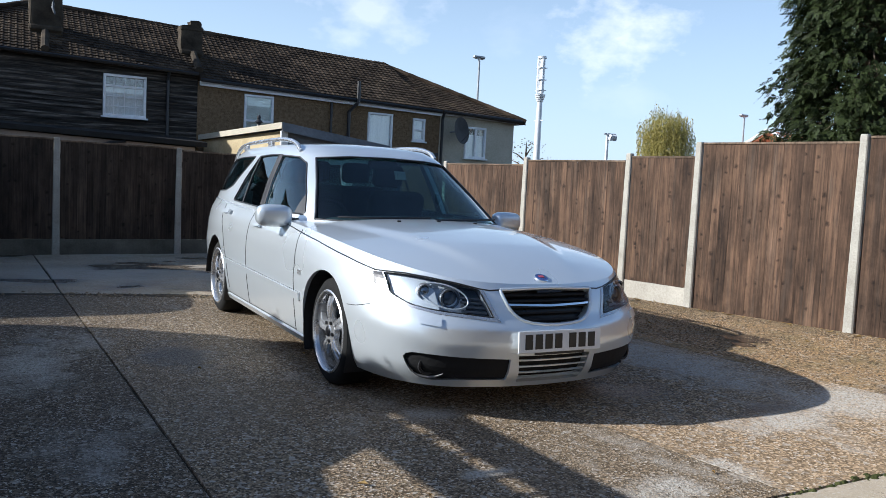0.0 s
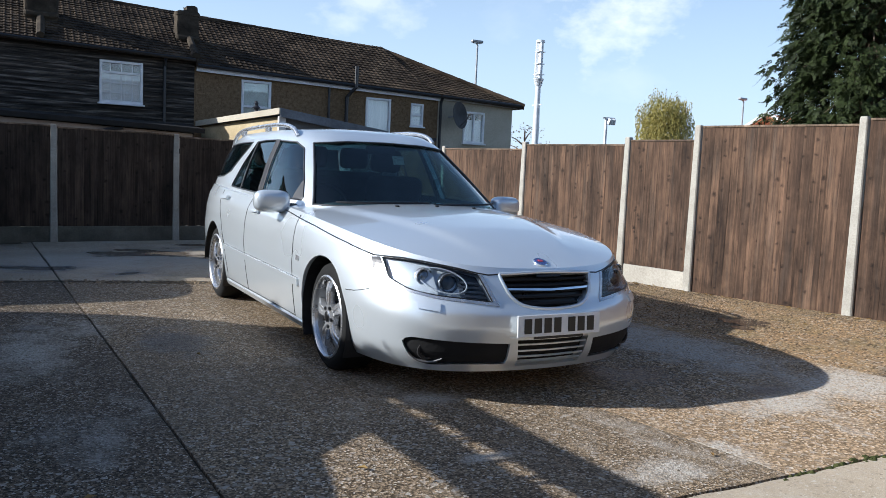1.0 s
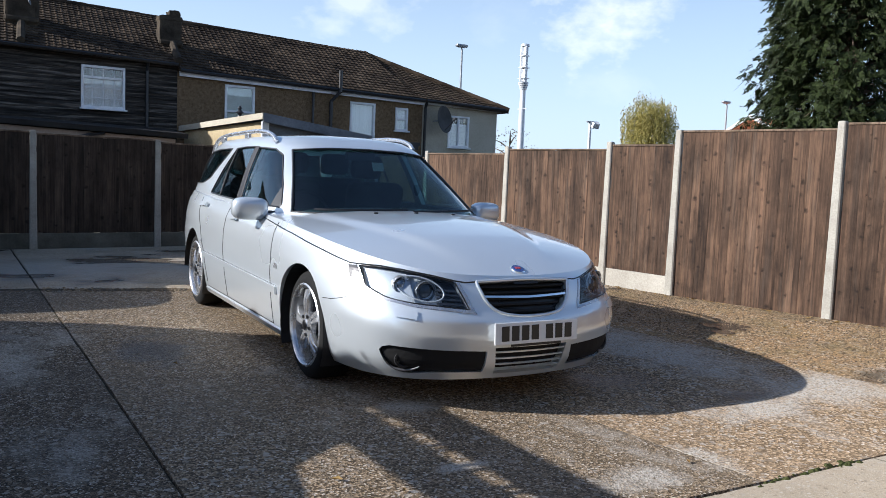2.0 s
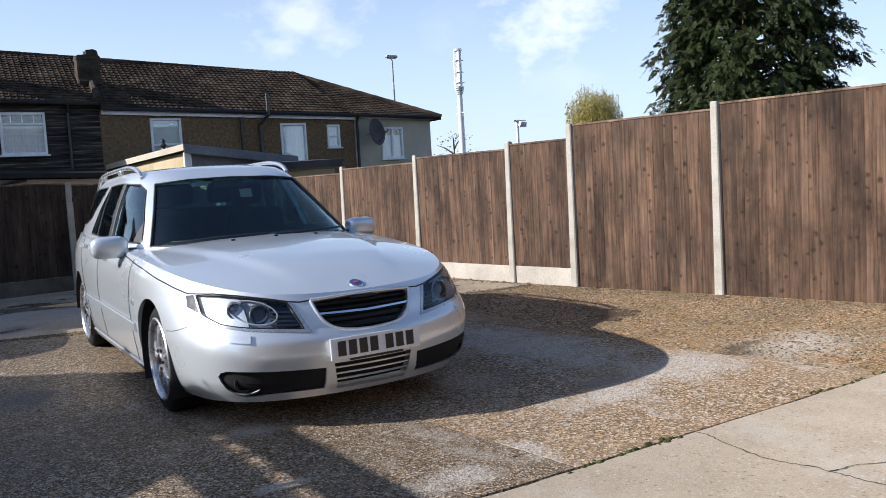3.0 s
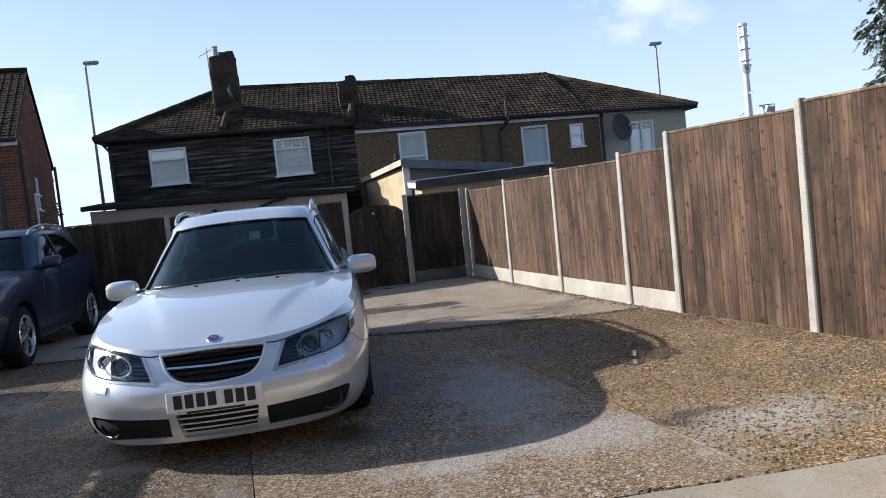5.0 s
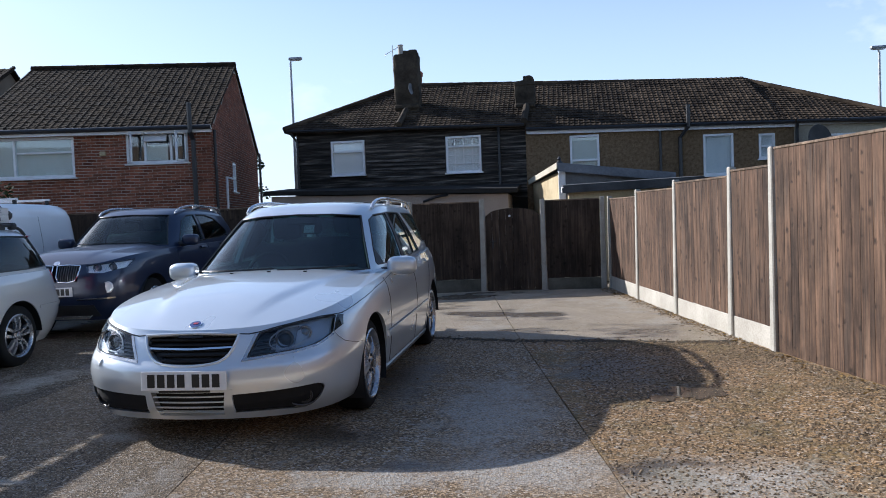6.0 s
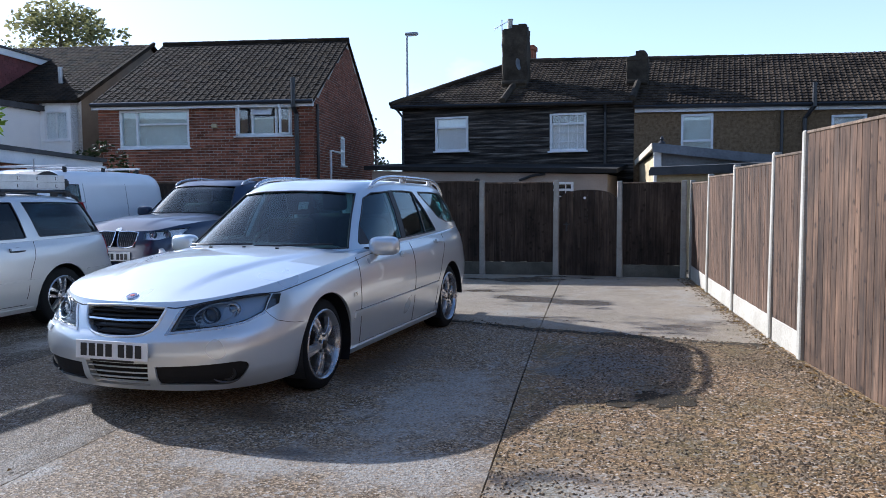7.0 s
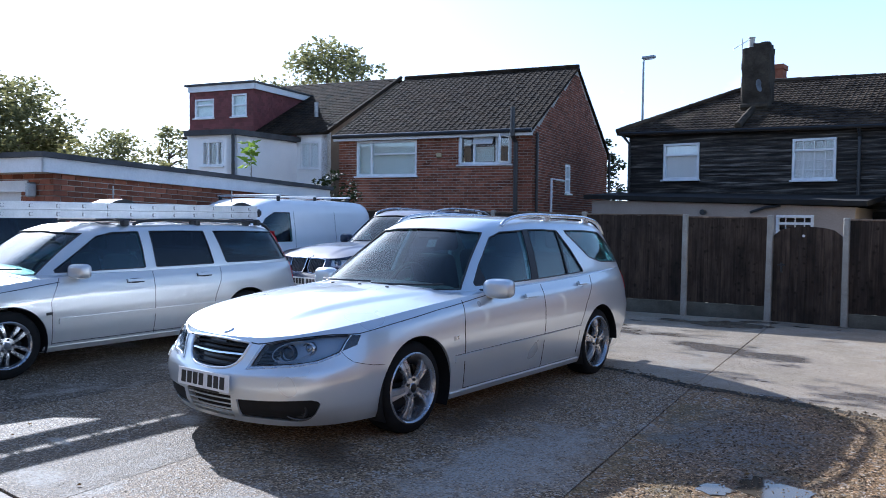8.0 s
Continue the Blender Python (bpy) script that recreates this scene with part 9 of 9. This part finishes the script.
def broken_joint():
    """Crumbled dark joint where the older slabs meet."""
    line = [Vector((-9.0, 5.85)), Vector(X1), Vector(X2), Vector(X3), Vector((3.86, 3.44))]
    left, right = [], []
    for a, b in zip(line, line[1:]):
        n = int((b - a).length / 0.05)
        d = (b - a).normalized()
        s = Vector((-d.y, d.x))
        for k in range(n):
            p = a.lerp(b, k / n)
            wob = noise.noise((p.x * 2.3, p.y * 2.3, 7.0)) * 0.04
            w = 0.05 + 0.05 * noise.noise((p.x * 1.4, 3.0, 1.0)) + 0.05 * abs(noise.noise((p.x * 8, p.y * 8, 2.0)))
            left.append((p.x + s.x * (wob + w), p.y + s.y * (wob + w), 0.003))
            right.append((p.x + s.x * (wob - w), p.y + s.y * (wob - w), 0.003))
    n = len(left)
    ob = from_lists("joint_dirt", left + right, [(n + k, n + k + 1, k + 1, k) for k in range(n - 1)], M["soil"])
    tagged(ob, "crumbled dark joint between old concrete slabs", "joint", kind="structure")


def joint_area(r):
    k = r.integers(0, 4)
    line = [(-9.0, 5.85), X1, X2, X3, (3.86, 3.44)]
    t = r.uniform()
    a, b = line[k], line[k + 1]
    return a[0] + (b[0] - a[0]) * t, a[1] + (b[1] - a[1]) * t + r.normal() * 0.06, 1.0


def crack(points, width, seed):
    """A dark hairline crack wandering over the concrete."""
    pts = [Vector(p) for p in points]
    left, right = [], []
    for a, b in zip(pts, pts[1:]):
        n = max(2, int((b - a).length / 0.02))
        d = (b - a).normalized()
        s = Vector((-d.y, d.x))
        for k in range(n):
            p = a.lerp(b, k / n) + s * (0.03 * noise.noise((k * 0.15 + seed, a.x * 5, a.y * 5)) + 0.008 * noise.noise((k * 0.9, seed, 2.0)))
            w = width * (0.35 + abs(noise.noise((k * 0.35, seed, 5.0))))
            left.append((p.x + s.x * w, p.y + s.y * w, 0.003))
            right.append((p.x - s.x * w, p.y - s.y * w, 0.003))
    n = len(left)
    ob = from_lists("crack", left + right, [(n + k, n + k + 1, k + 1, k) for k in range(n - 1)], M["soil"])
    tagged(ob, "thin dark crack in the pale concrete", "crack", kind="structure")


crack([(1.01, -1.21), (0.95, -1.6), (1.0, -1.85), (1.02, -2.15), (0.93, -2.7)], 0.006, 1.0)
crack([(1.0, -1.86), (1.3, -1.98), (1.62, -1.95)], 0.004, 4.0)
broken_joint()
pebbles("joint_rubble", "broken stones along the crumbled slab joint", 1500, joint_area, 0.016, M["pebbles"], 24)
pebbles("gravel", "loose brown gravel over the concrete near the fence", 17000, gravel_area, 0.0092, M["pebbles"], 21)
pebbles("grit", "scattered grit and small stones on the slabs", 3500, sparse_area, 0.005, M["pebbles"], 22)
pebbles("fence_rubble", "soil and small stones along the fence foot", 2600, foot_area, 0.011, M["pebbles"], 23)


def litter(name, label, count, area, size, material, seed):
    r = np.random.default_rng(seed)
    verts, faces = [], []
    for _ in range(count):
        x, y, _k = area(r)
        a, s, c = r.uniform(0, math.tau), size * r.uniform(0.6, 1.4), r.uniform(0.2, 0.6)
        ca, sa = math.cos(a), math.sin(a)
        k = len(verts)
        for u, v, w in ((-1, 0, 0.006), (0, 0.55, 0.012 + 0.01 * c), (1, 0, 0.006 + 0.012 * c), (0, -0.55, 0.012 + 0.01 * c), (0, 0, 0.006)):
            verts.append((x + (u * ca - v * sa) * s, y + (u * sa + v * ca) * s, w))
        faces += [(k, k + 3, k + 4), (k + 3, k + 2, k + 4), (k + 2, k + 1, k + 4), (k + 1, k, k + 4)]
    return tagged(from_lists(name, verts, faces, material), label, "leaves", kind="stuff")


litter("fallen_leaves", "dry brown leaves blown along the fence foot", 170, foot_area, 0.022, M["fallen"], 31)
litter("stray_leaves", "a few dry leaves on the concrete", 26, lambda r: (r.uniform(-2.5, 4.0), r.uniform(-1.0, 3.5), 1), 0.02, M["fallen"], 32)


def joint_moss():
    """Moss cushions in the joint before the pale apron."""
    r = np.random.default_rng(41)
    verts, faces = [], []
    for x0, x1, n in ((-2.4, -0.3, 60), (0.2, 0.9, 36), (1.9, 2.6, 24)):
        for _ in range(n):
            x, s = r.uniform(x0, x1), r.uniform(0.006, 0.02)
            y = -1.2 + r.normal() * 0.012 + (0.12 * max(0, -1.9 - x))
            k = len(verts)
            verts.append((x, y, s * 0.55))
            for j in range(7):
                a = j * math.tau / 7
                q = s * r.uniform(0.8, 1.3)
                verts.append((x + math.cos(a) * q * 1.5, y + math.sin(a) * q, -0.004))
            faces += [(k, k + 1 + j, k + 1 + (j + 1) % 7) for j in range(7)]
    return tagged(from_lists("joint_moss", verts, faces, M["moss"]), "green moss in the slab joint", "moss", kind="stuff")


joint_moss()


def puddle(x, y, rx, ry, seed):
    bm = bmesh.new()
    vs = []
    for k in range(64):
        a = k * math.tau / 64
        q = 1 + 0.45 * noise.noise((math.cos(a) * 1.6 + seed, math.sin(a) * 1.6, 0)) + 0.18 * noise.noise((math.cos(a) * 5, math.sin(a) * 5 + seed, 3))
        vs.append(bm.verts.new((x + math.cos(a) * rx * q, y + math.sin(a) * ry * q, 0.004)))
    bm.faces.new(vs)
    bmesh.ops.triangulate(bm, faces=bm.faces[:])
    tagged(part("puddle", bm, M["water"]), "shallow rain puddle on the gravelly concrete", "puddle", kind="structure")


puddle(3.06, 1.38, 0.2, 0.17, 1.0)
puddle(2.82, 1.2, 0.08, 0.1, 4.0)
